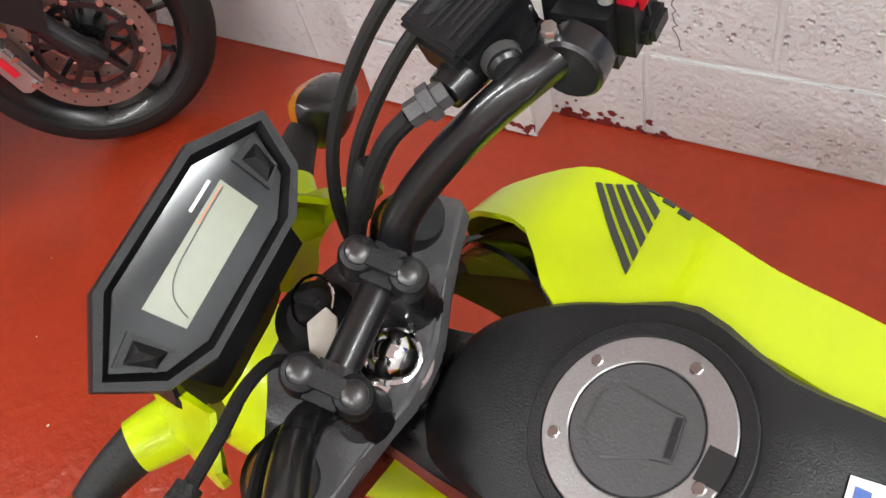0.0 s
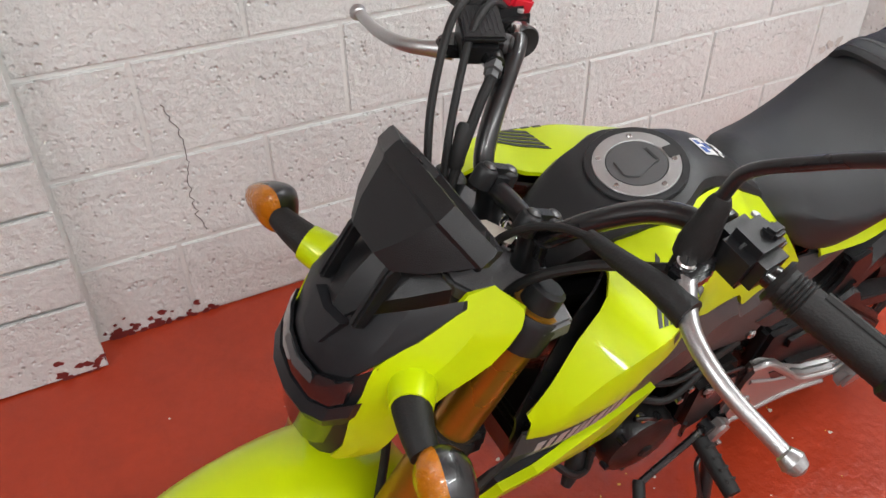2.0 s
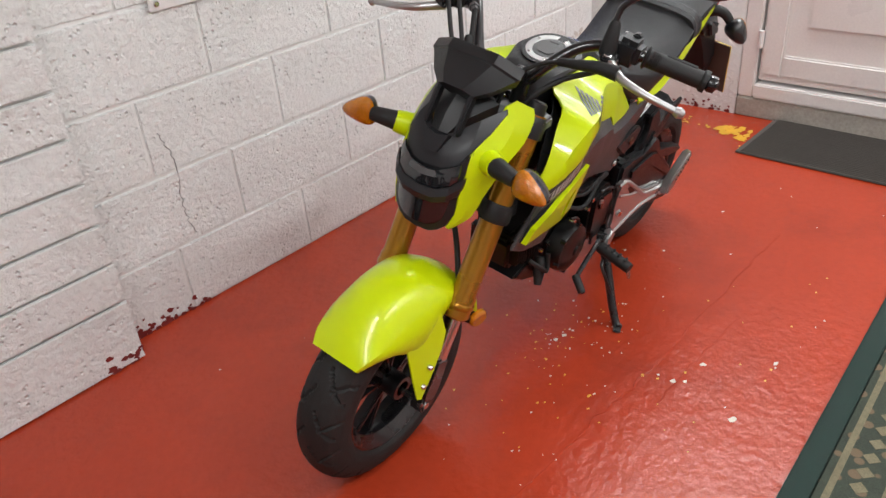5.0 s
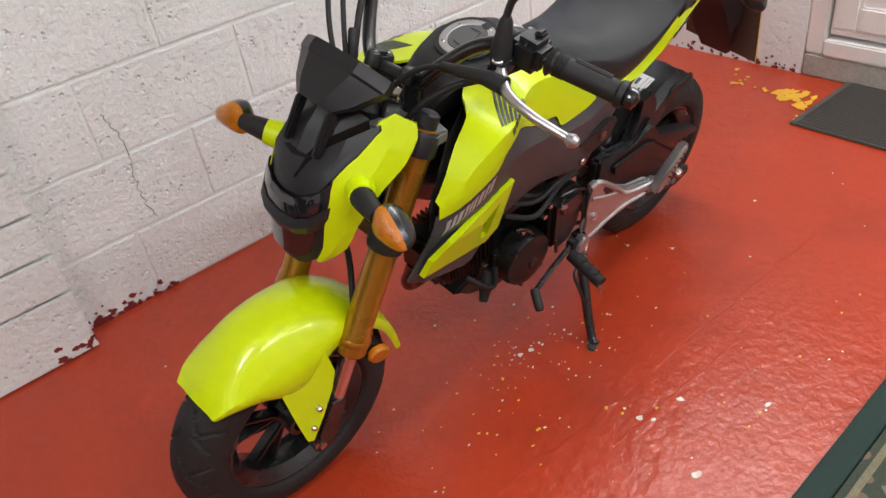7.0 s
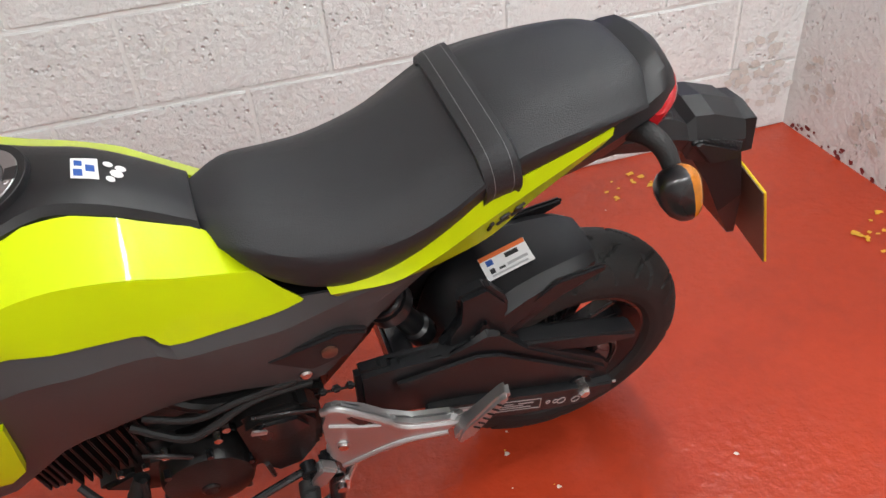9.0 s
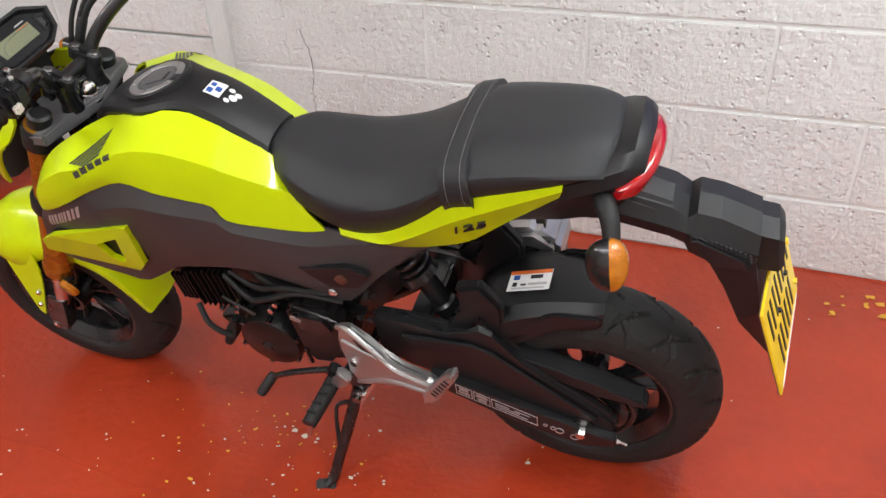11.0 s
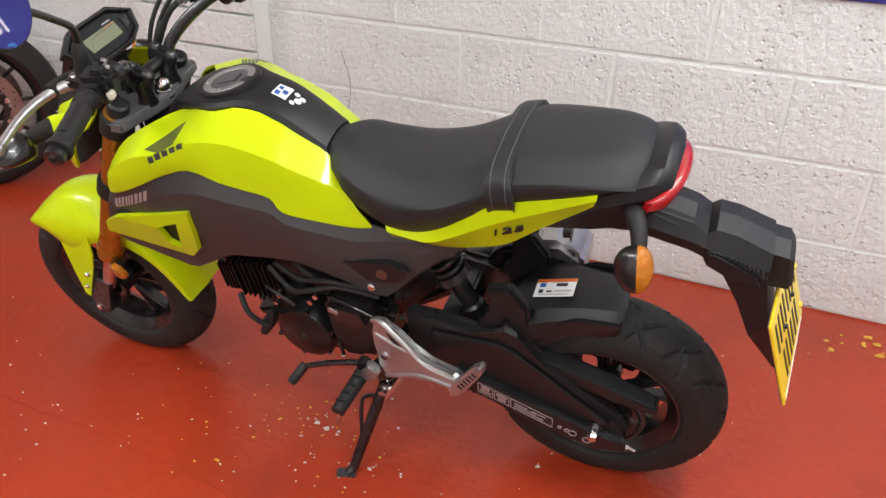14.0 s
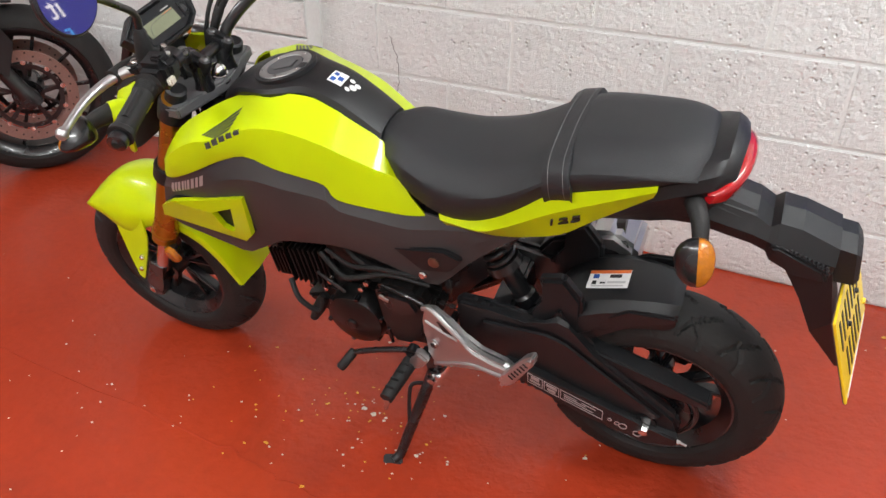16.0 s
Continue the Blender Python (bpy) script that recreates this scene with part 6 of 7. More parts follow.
# ---- swingarm and shock ----
for sg in (-1, 1):
    arm = bp("swingarm", prism([(0.800, 0.452), (0.843, 0.452), (0.862, 0.434), (0.937, 0.432), (0.985, 0.436), (1.000, 0.482), (1.014, 0.440), (1.070, 0.386), (1.236, 0.258), (1.246, 0.226), (1.232, 0.200), (1.180, 0.208), (1.096, 0.258), (0.946, 0.296), (0.860, 0.325), (0.800, 0.345)], sg * 0.074, sg * 0.104, "y", 0.009), BLACK_PL if sg < 0 else BLACK_MT, "black swingarm")
    if sg < 0:
        part("arm_ridge", prism([(0.850, 0.420), (0.985, 0.424), (1.022, 0.410), (1.215, 0.262), (1.190, 0.250), (1.010, 0.375), (0.975, 0.388), (0.860, 0.385)], -0.112, -0.100, "y", 0.006), BLACK_PL, arm)
    if sg < 0:
        # chain guard below the arm with small white printing
        cg = part("chain_guard", prism([(0.900, 0.325), (0.955, 0.312), (1.098, 0.264), (1.205, 0.228), (1.242, 0.222), (1.244, 0.196), (1.185, 0.182), (1.062, 0.219), (0.940, 0.276), (0.900, 0.298)], -0.120, -0.098, "y", 0.004), BLACK_PL, arm, "black chain guard with white print")
        # outlined panels of small print, then three ring marks, following the guard
        def on_guard(u, v):
            return (0.948 + 0.238 * u, -0.1205, 0.293 - 0.091 * u + 0.030 * v)

        def guard_bar(u0, u1, v0, v1):
            x0, _, z0 = on_guard(u0, v0)
            x1, _, z1 = on_guard(u1, v0)
            _, _, z2 = on_guard(u0, v1)
            part("print_bar", prism([(x0, z0), (x1, z1), (x1, z1 + z2 - z0), (x0, z2)], -0.1212, -0.1195, "y"), SILVERINK, cg)

        for u0, u1 in ((0.0, 0.13), (0.14, 0.27), (0.28, 0.64)):
            guard_bar(u0, u1, 0.46, 0.50)
            guard_bar(u0, u1, -0.44, -0.40)
            guard_bar(u0, u0 + 0.006, -0.40, 0.46)
            guard_bar(u1 - 0.006, u1, -0.40, 0.46)
        for u0, u1, v0, v1 in ((0.03, 0.10, 0.05, 0.35), (0.02, 0.11, -0.25, -0.08), (0.16, 0.25, 0.08, 0.32), (0.17, 0.24, -0.28, -0.05), (0.31, 0.42, 0.16, 0.22), (0.46, 0.58, 0.16, 0.22), (0.31, 0.50, -0.02, 0.03), (0.31, 0.56, -0.22, -0.17)):
            guard_bar(u0, u1, v0, v1)
        for u, r in ((0.70, 0.0045), (0.76, 0.0055), (0.81, 0.0085), (0.93, 0.0085)):
            c = on_guard(u, 0.0)
            ring = lathe([(r, -0.1213), (r, -0.1195), (r - 0.0016, -0.1195), (r - 0.0016, -0.1213)], 18)
            bmesh.ops.translate(ring, verts=ring.verts, vec=(c[0], 0, c[2]))
            part("print_ring", ring, SILVERINK, cg)
        part("adjuster_bolt", rod([(0, 0.004), (0.6, 0.004), (0.61, 0.008), (1, 0.008)], (1.262, -0.100, 0.185), (1.238, -0.100, 0.195), 6), STEEL, arm)
    else:
        part("arm_plug", rod([(0, 0.012), (1, 0.012)], (0.98, 0.104, 0.40), (0.98, 0.107, 0.40)), BLACK_MT, arm)
    nut = bp("rear_axle_nut", rod([(0, 0.017), (0.3, 0.017), (0.31, 0.012), (0.8, 0.012), (1, 0.009)], (1.18, sg * 0.098, 0.232), (1.18, sg * 0.132, 0.232), 6), STEEL, "steel axle nut")
    part("axle_washer", rod([(0, 0.022), (1, 0.022)], (1.18, sg * 0.1045, 0.232), (1.18, sg * 0.1095, 0.232), 20), BLACK_MT, nut)
bp("swingarm_bridge", prism([(0.86, 0.43), (0.90, 0.42), (0.905, 0.35), (0.86, 0.37)], -0.08, 0.08, "y", 0.006), BLACK_MT)
hug = []
for a, r, wd in ((158, 0.262, 0.074), (142, 0.276, 0.084), (128, 0.283, 0.088), (114, 0.280, 0.082), (100, 0.272, 0.072), (90, 0.268, 0.062), (85, 0.263, 0.05)):
    RCv = Vector((1.18, 0, 0.234))
    hug.append([around(a, r - 0.045, -wd, RCv), around(a, r - 0.012, -wd * 0.98, RCv), around(a, r, -wd * 0.7, RCv), around(a, r + 0.004, 0, RCv), around(a, r, wd * 0.7, RCv), around(a, r - 0.012, wd * 0.98, RCv), around(a, r - 0.045, wd, RCv)])
rows = [spline(r, 2) for r in zip(*hug)]
grid = list(zip(*rows))
b = bmesh.new()
top = [[b.verts.new(p) for p in row] for row in grid]
low = [[b.verts.new(p + (Vector((1.18, 0, 0.234)) - p).normalized() * 0.006) for p in row] for row in grid]
for i in range(len(grid) - 1):
    for j in range(len(grid[0]) - 1):
        b.faces.new((top[i][j], top[i + 1][j], top[i + 1][j + 1], top[i][j + 1]))
        b.faces.new((low[i][j], low[i][j + 1], low[i + 1][j + 1], low[i + 1][j]))
n1, n2 = len(grid), len(grid[0])
rim = [(i, 0) for i in range(n1)] + [(n1 - 1, j) for j in range(1, n2)] + [(i, n2 - 1) for i in range(n1 - 2, -1, -1)] + [(0, j) for j in range(n2 - 2, 0, -1)]
for (a, c), (d, e) in zip(rim, rim[1:] + rim[:1]):
    b.faces.new((top[a][c], top[d][e], low[d][e], low[a][c]))
hugger = bp("hugger", b, BLACK_PL, "black rear tyre hugger with a white sticker", angle=22)
for sg in (-1, 1):
    part("hugger_side", prism([(0.955, 0.535), (1.005, 0.548), (1.040, 0.500), (1.040, 0.420), (0.990, 0.425), (0.930, 0.430), (0.955, 0.450), (0.972, 0.478), (0.974, 0.508)], sg * 0.062, sg * 0.088, "y", 0.007), BLACK_PL, hugger)
    part("hugger_flank", prism([(1.035, 0.412), (1.055, 0.452), (1.120, 0.500), (1.200, 0.508), (1.205, 0.494), (1.130, 0.470), (1.060, 0.402)], sg * 0.070, sg * 0.080, "y", 0.004), BLACK_PL, hugger)
bpy.context.view_layer.update()
rests = [hugger.ray_cast(Vector((x, y, 0.7)), Vector((0, 0, -1)))[1] for x, y in ((1.031, -0.008), (1.108, -0.008), (1.070, -0.030), (1.070, 0.014))]
st = plane_m(sum(rests, Vector()) / 4 + Vector((-0.0010, 0, 0.0035)), rests[1] - rests[0], rests[3] - rests[2])
lab = part("warning_label", box((0, 0, 0), (0.078, 0.046, 0.0012), bev=0.0004), WHITE_ST, hugger, "white warning label with orange band")
lab.matrix_basis = st
part("label_band", box((0, 0.0185, 0.0009), (0.077, 0.008, 0.001), bev=0), REDINK, lab)
for xx, yy, sx, sy, mm in ((-0.025, 0.007, 0.011, 0.010, BLUEINK), (0.012, 0.007, 0.022, 0.008, INK), (-0.026, -0.009, 0.008, 0.009, INK), (-0.010, -0.010, 0.010, 0.004, GREYINK), (0.016, -0.009, 0.034, 0.005, SILVERINK), (0.0, -0.018, 0.06, 0.003, SILVERINK)):
    part("print_bar", box((xx, yy, 0.0009), (sx, sy, 0.001), bev=0), mm, lab)
shock = bp("shock_absorber", rod([(0, 0.024), (0.25, 0.024), (0.3, 0.019), (1, 0.019)], (0.925, -0.030, 0.405), (0.875, -0.030, 0.500), 24), BLACK_MT, "steel rear shock absorber with a black spring")
coil = []
for k in range(73):
    a = 2 * math.pi * k / 12
    p = Vector((0.873, -0.030, 0.505)).lerp(Vector((0.830, -0.030, 0.600)), k / 72)
    coil.append(p + 0.028 * Vector((math.cos(a) * 0.9, math.sin(a), math.cos(a) * 0.4)))
part("spring", tube(coil, 0.0055, 1, 8), BLACK_MT, shock)
part("spring_seat", rod([(0, 0.036), (1, 0.034)], (0.878, -0.030, 0.494), (0.870, -0.030, 0.509), 24), BLACK_MT, shock)
# chain and sprocket
spk = lathe([(0.078, -0.070), (0.078, -0.064), (0.045, -0.064), (0.045, -0.070)], 40)
bmesh.ops.translate(spk, verts=spk.verts, vec=(1.18, 0, 0.234))
sprocket = bp("rear_sprocket", spk, BLACK_MT, "steel rear sprocket")
link = bmesh.new()
box((0, 0, 0), (0.0135, 0.012, 0.009), bev=0.003, bm=link)
bmesh.ops.recalc_face_normals(link, faces=link.faces)
lme = bpy.data.meshes.new("chain_link")
link.to_mesh(lme)
link.free()
lme.materials.append(DARKSTEEL)
chain = bp("chain", tube([(0.70, -0.067, 0.392), (0.95, -0.067, 0.355), (1.18, -0.067, 0.314)], 0.002, 1, 6), BLACK_MT, "drive chain")
path_c = spline([(0.70, -0.067, 0.392), (0.90, -0.067, 0.368), (1.17, -0.067, 0.314), (1.245, -0.067, 0.290), (1.268, -0.067, 0.234), (1.24, -0.067, 0.175), (1.17, -0.067, 0.157), (0.9, -0.067, 0.21), (0.70, -0.067, 0.30)], 9)
for p, q in zip(path_c, path_c[1:]):
    n = max(1, round((q - p).length / 0.0155))
    for k in range(n):
        o = new("chain_link", lme)
        o.parent = chain
        c = p.lerp(q, (k + 0.5) / n)
        o.matrix_basis = pose(*c, 0, -math.degrees(math.atan2(q.z - p.z, q.x - p.x)), 0)
bp("chain_cover", prism([(1.03, 0.39), (1.06, 0.392), (1.20, 0.345), (1.285, 0.315), (1.290, 0.295), (1.20, 0.315), (1.06, 0.36)], -0.094, -0.055, "y", 0.005), BLACK_PL, "black chain cover along the wheel")
rd = lathe([(0.095, 0.060), (0.095, 0.064), (0.06, 0.064), (0.06, 0.060)], 40)
bmesh.ops.translate(rd, verts=rd.verts, vec=(1.18, 0, 0.234))
bp("brake_disc", rd, DARKSTEEL, "steel rear brake disc")

# ---- footrests, stand, gear lever ----
SEAT_AT = Matrix.Translation((0.797, -0.144, 0.003)) @ Matrix.Rotation(radians(-12.4), 4, "Z") @ Matrix.Translation((-0.80, 0.15, 0))  # splayed outwards to the rear
hanger = bp("footrest_hanger", prism([(0.738, 0.430), (0.764, 0.440), (0.800, 0.415), (0.828, 0.392), (0.841, 0.378), (0.866, 0.367), (0.925, 0.366), (0.950, 0.380), (0.945, 0.352), (0.919, 0.334), (0.856, 0.326), (0.815, 0.308), (0.780, 0.283), (0.756, 0.268), (0.736, 0.300), (0.738, 0.330), (0.748, 0.360), (0.748, 0.395)], -0.150, -0.130, "y", 0.008), ALU, "cast aluminium footrest hanger")
# black patch stands in for the dark opening through the casting
part("hanger_web", prism([(0.776, 0.412), (0.786, 0.415), (0.815, 0.391), (0.790, 0.392)], -0.1515, -0.148, "y"), BLACK_MT, hanger)
# round rims added along the casting's edges to catch highlights
part("hanger_rib", tube([(0.743, -0.146, 0.428), (0.764, -0.148, 0.436), (0.800, -0.149, 0.412), (0.830, -0.149, 0.388), (0.846, -0.149, 0.373), (0.870, -0.149, 0.364), (0.925, -0.149, 0.363), (0.948, -0.149, 0.374)], 0.0065, 4, 10), ALU, hanger)
part("hanger_rib", tube([(0.748, -0.149, 0.396), (0.790, -0.149, 0.386), (0.822, -0.149, 0.382)], 0.005, 4, 10), ALU, hanger)
part("hanger_rib", tube([(0.758, -0.148, 0.274), (0.785, -0.149, 0.290), (0.820, -0.149, 0.312), (0.858, -0.149, 0.329), (0.920, -0.149, 0.338)], 0.0055, 4, 10), ALU, hanger)
part("hanger_boss", rod([(0, 0.018), (0.8, 0.018), (0.82, 0.011), (1, 0.011)], (0.764, -0.140, 0.338), (0.764, -0.152, 0.338), 20), ALU, hanger)
part("hanger_bolt", rod([(0, 0.009), (1, 0.008)], (0.764, -0.150, 0.338), (0.764, -0.156, 0.338), 6), STEEL, hanger)
part("pillion_footrest", prism([(0.930, 0.372), (0.940, 0.385), (0.985, 0.460), (1.000, 0.470), (1.003, 0.452), (0.958, 0.366), (0.938, 0.345), (0.926, 0.350)], -0.178, -0.152, "y", 0.006), ALU, hanger, "folded aluminium pillion footrest")
for k in range(6):
    part("footrest_rib", box((0.957 + k * 0.0062, -0.1785, 0.392 + k * 0.0105), (0.012, 0.003, 0.003), (0, 30, 0), 0.001), RUBBER, hanger)
SEAT_AT = Matrix.Translation((0, 0, 0))
peg = bp("footrest", prism([(0.722, 0.315), (0.748, 0.292), (0.728, 0.262), (0.700, 0.250), (0.694, 0.262), (0.712, 0.285)], -0.150, -0.128, "y", 0.005), ALU, "aluminium footrest bracket with a rubber peg")
part("peg_rubber", tube([(0.700, -0.135, 0.262), (0.692, -0.190, 0.255), (0.686, -0.232, 0.250)], (0.0165, 0.0145), 3, 12), RUBBER, peg, "ribbed black rubber peg")
for k in range(4):
    part("peg_rib", box((0.698 - k * 0.003, -0.155 - k * 0.02, 0.275 - k * 0.002), (0.020, 0.006, 0.006), bev=0.002), RUBBER, peg)
part("peg_tip", rod([(0, 0.006), (1, 0.004)], (0.687, -0.228, 0.243), (0.684, -0.238, 0.222), 10), STEEL, peg)
pegr = bp("footrest", tube([(0.715, 0.125, 0.262), (0.700, 0.190, 0.255), (0.694, 0.235, 0.250)], (0.0165, 0.0145), 3, 12), RUBBER, "ribbed black rubber peg")
bp("footrest_hanger", prism([(0.735, 0.436), (0.762, 0.442), (0.832, 0.384), (0.965, 0.410), (0.975, 0.380), (0.840, 0.340), (0.762, 0.250), (0.700, 0.245)], 0.118, 0.138, "y", 0.006), ALU, "cast aluminium footrest hanger")
gl = bp("gear_lever", tube([(0.705, -0.128, 0.290), (0.66, -0.135, 0.283), (0.60, -0.140, 0.262), (0.565, -0.143, 0.245)], 0.0065, 4, 10), BLACK_MT, "black gear lever with a rubber toe peg")
part("toe_rubber", rod([(0, 0.009), (0.1, 0.0105), (0.9, 0.0105), (1, 0.008)], (0.566, -0.138, 0.247), (0.545, -0.176, 0.222), 14), RUBBER, gl)
part("lever_joint", rod([(0, 0.013), (1, 0.013)], (0.705, -0.120, 0.290), (0.705, -0.140, 0.290), 14), BLACK_MT, gl)
part("link_rod", tube([(0.655, -0.12, 0.29), (0.65, -0.12, 0.33)], 0.004, 1, 8), BLACK_MT, gl)
stand = bp("side_stand", tube([(0.745, -0.125, 0.240), (0.728, -0.165, 0.175), (0.708, -0.205, 0.105), (0.695, -0.235, 0.058), (0.684, -0.252, 0.052)], (0.013, 0.0105), 4, 12), BLACK_MT, "black steel side stand on the floor")
part("stand_foot", box((0.683, -0.250, 0.0515), (0.042, 0.024, 0.007), (12, 0, 20), 0.003), RUBBER, stand)
part("stand_plate", prism([(0.722, 0.295), (0.765, 0.295), (0.762, 0.215), (0.735, 0.215)], -0.132, -0.106, "y", 0.005), BLACK_MT, stand)
part("stand_bolt", rod([(0, 0.014), (0.5, 0.014), (0.52, 0.009), (1, 0.008)], (0.746, -0.130, 0.228), (0.746, -0.150, 0.228), 12), STEEL, stand, "stand pivot bolt")
part("stand_hook", tube([(0.738, -0.138, 0.205), (0.705, -0.150, 0.205), (0.700, -0.165, 0.185), (0.708, -0.198, 0.125)], 0.0045, 4, 8), BLACK_MT, stand)
part("stand_spring", rod([(0, 0.007), (1, 0.007)], (0.780, -0.118, 0.262), (0.735, -0.150, 0.185), 10), STEEL, stand)
bp("side_cover", prism([(0.684, 0.562), (0.790, 0.580), (0.826, 0.566), (0.798, 0.527), (0.742, 0.516)], -0.114, -0.100, "y", 0.004), BLACK_PL, "dark side cover with a lock")
bp("cover_lock", rod([(0, 0.011), (0.8, 0.011), (1, 0.008)], (0.770, -0.112, 0.548), (0.770, -0.1185, 0.548), 16), BRONZE, "round bronze lock")
bp("shroud_bolt", rod([(0, 0.009), (0.7, 0.009), (1, 0.006)], (0.735, -0.094, 0.490), (0.735, -0.103, 0.490), 14), STEEL)


# ---------------- the other motorcycle: front wheel, fork and nose ----------------
def other_bike():
    m = pose(-1.265, -0.378, 0, 1, 0, 50) @ Matrix.Scale(1.06, 4)
    t = thing("parked_motorcycle", m, "black parked motorcycle with drilled brake discs", "motorcycle")
    # local x points forwards, z up, y to its left; its right side faces the room
    R = 0.285

    def at(bm, z=R):
        bmesh.ops.translate(bm, verts=bm.verts, vec=(0, 0, z))
        return bm

    tp = []
    for k in range(13):
        a = math.pi * k / 12
        tp.append((R - 0.058 + 0.058 * math.sin(a), -0.060 * math.cos(a)))
    wh = part("front_wheel", at(lathe([(0.05, -0.05), (0.05, 0.05), (0.02, 0.05), (0.02, -0.05)], 24)), BLACK_MT, t, "gloss black front wheel")
    part("tyre", at(lathe([(0.216, -0.045), *tp, (0.216, 0.045)], 64)), TYRE, wh)
    part("rim", at(lathe([(0.228, -0.050), (0.220, -0.052), (0.205, -0.045), (0.192, -0.03), (0.190, 0.03), (0.205, 0.045), (0.220, 0.052), (0.228, 0.050), (0.200, 0.0)], 56)), BLACK_MT, wh)
    for k in range(10):
        a = 2 * math.pi * k / 10
        part("spoke", box((0.12 * math.cos(a), 0, R + 0.12 * math.sin(a)), (0.15, 0.018, 0.011), (0, -math.degrees(a), 0), 0.003), BLACK_MT, wh)
    for y in (-0.062, 0.062):
        d = part("brake_disc", at(lathe([(0.155, y - 0.0025), (0.155, y + 0.0025), (0.118, y + 0.0025), (0.118, y - 0.0025)], 64)), DISCSTEEL, t, "drilled steel brake disc tinted by the red floor's reflection")
        for k in range(36):
            a, r = 2 * math.pi * k / 36, (0.128, 0.137, 0.146)[k % 3]
            part("disc_hole", rod([(0, 0.0032), (1, 0.0032)], (r * math.cos(a), y - 0.0031, R + r * math.sin(a)), (r * math.cos(a), y + 0.0031, R + r * math.sin(a)), 8), INK, d)
        for k in range(10):
            a = 2 * math.pi * k / 10 + 0.2
            part("bobbin", rod([(0, 0.008), (0.5, 0.010), (1, 0.008)], (0.114 * math.cos(a), y - 0.006, R + 0.114 * math.sin(a)), (0.114 * math.cos(a), y + 0.006, R + 0.114 * math.sin(a)), 12), STEEL, d, "bright disc bobbin")
        part("disc_carrier", at(lathe([(0.110, y - 0.002), (0.110, y + 0.002), (0.095, y + 0.002), (0.095, y - 0.002)], 40)), BLACK_MT, d)
        for k in range(5):
            a = 2 * math.pi * k / 5 + 0.2
            part("carrier_arm", box((0.07 * math.cos(a), y, R + 0.07 * math.sin(a)), (0.07, 0.004, 0.014), (0, -math.degrees(a), 0), 0.001), BLACK_MT, d)
    for sg in (-1, 1):
        y = sg * 0.098
        leg = part("fork_leg", rod([(0, 0.030), (0.12, 0.034), (0.2, 0.026), (1, 0.026)], (0.02, y, R - 0.02), (-0.12, y, R + 0.24), 20), BLACK_MT, t, "black fork leg")
        part("fork_tube", rod([(0, 0.021), (1, 0.021)], (-0.075, y, R + 0.155), (-0.30, y, R + 0.57), 20), STEEL, leg, "bright fork tube")
        part("fork_outer", rod([(0, 0.029), (1, 0.029)], (-0.185, y, R + 0.36), (-0.34, y, R + 0.65), 20), BLACK_MT, leg)
        part("axle_end", rod([(0, 0.022), (0.6, 0.022), (0.62, 0.012), (1, 0.012)], (0.0, y + sg * 0.012, R), (0.0, y + sg * 0.034, R), 20), BLACK_MT, leg)
        cal = part("brake_caliper", box((-0.145, sg * 0.088, R + 0.03), (0.055, 0.055, 0.115), (0, -14, 0), 0.008), ALU, t, "silver brake caliper with red mark")
        part("caliper_mark", box((-0.150, sg * 0.1165, R + 0.045), (0.016, 0.002, 0.05), (0, -14, 0), 0), REDSW, cal)
        for dz in (-0.04, 0.03):
            part("caliper_bolt", rod([(0, 0.008), (1, 0.007)], (-0.125, sg * 0.114, R + 0.03 + dz), (-0.125, sg * 0.122, R + 0.03 + dz), 10), STEEL, cal)
        part("fork_guard", prism([(-0.03, R + 0.09), (0.01, R + 0.20), (-0.08, R + 0.36), (-0.16, R + 0.33), (-0.10, R + 0.15)], sg * 0.128, sg * 0.134, "y", 0.002), BLACK_PL, leg, "black fork guard")
    g = part("front_mudguard", at(lathe([(R + 0.028, -0.07), (R + 0.032, 0.0), (R + 0.028, 0.07), (R + 0.022, 0.07), (R + 0.026, 0.0), (R + 0.022, -0.07)], 64)), BLACK_PL, t)
    bm = bmesh.new()
    bm.from_mesh(g.data)
    bmesh.ops.delete(bm, geom=[v for v in bm.verts if not (v.co.z > R + 0.19 and -0.22 < v.co.x < 0.06)], context="VERTS")
    bm.to_mesh(g.data)
    bm.free()
    part("radiator", box((-0.34, 0, R + 0.26), (0.05, 0.30, 0.30), (0, 22, 0), 0.01), BLACK_MT, t, "black radiator")
    part("engine", box((-0.62, 0, R + 0.15), (0.45, 0.34, 0.40), bev=0.05), ENGINE, t, "black engine block")
    part("tank", box((-0.66, 0, R + 0.56), (0.52, 0.26, 0.24), (0, 6, 0), 0.08), BLACK_MT, t, "black fuel tank")
    part("nose_panel", prism([(-0.10, R + 0.40), (-0.20, R + 0.62), (-0.52, R + 0.66), (-0.50, R + 0.36), (-0.26, R + 0.30)], -0.20, -0.17, "y", 0.008), BLACK_PL, t, "black side panel")
    part("nose_panel", prism([(-0.10, R + 0.40), (-0.20, R + 0.62), (-0.52, R + 0.66), (-0.50, R + 0.36), (-0.26, R + 0.30)], 0.17, 0.20, "y", 0.008), BLACK_PL, t, "black side panel")
    rw = part("rear_wheel", at(lathe([(0.216, -0.06), (0.297, -0.06), (0.297, 0.06), (0.216, 0.06)], 40)), TYRE, t, "black rear tyre")
    rw.location = (-1.42, 0, 0)
    part("swingarm", box((-1.12, 0, R + 0.03), (0.62, 0.22, 0.07), bev=0.02), BLACK_MT, t)
    part("tail", box((-1.15, 0, R + 0.50), (0.62, 0.22, 0.10), (0, -8, 0), 0.04), SEAT, t, "black seat")
    return t


other_bike()

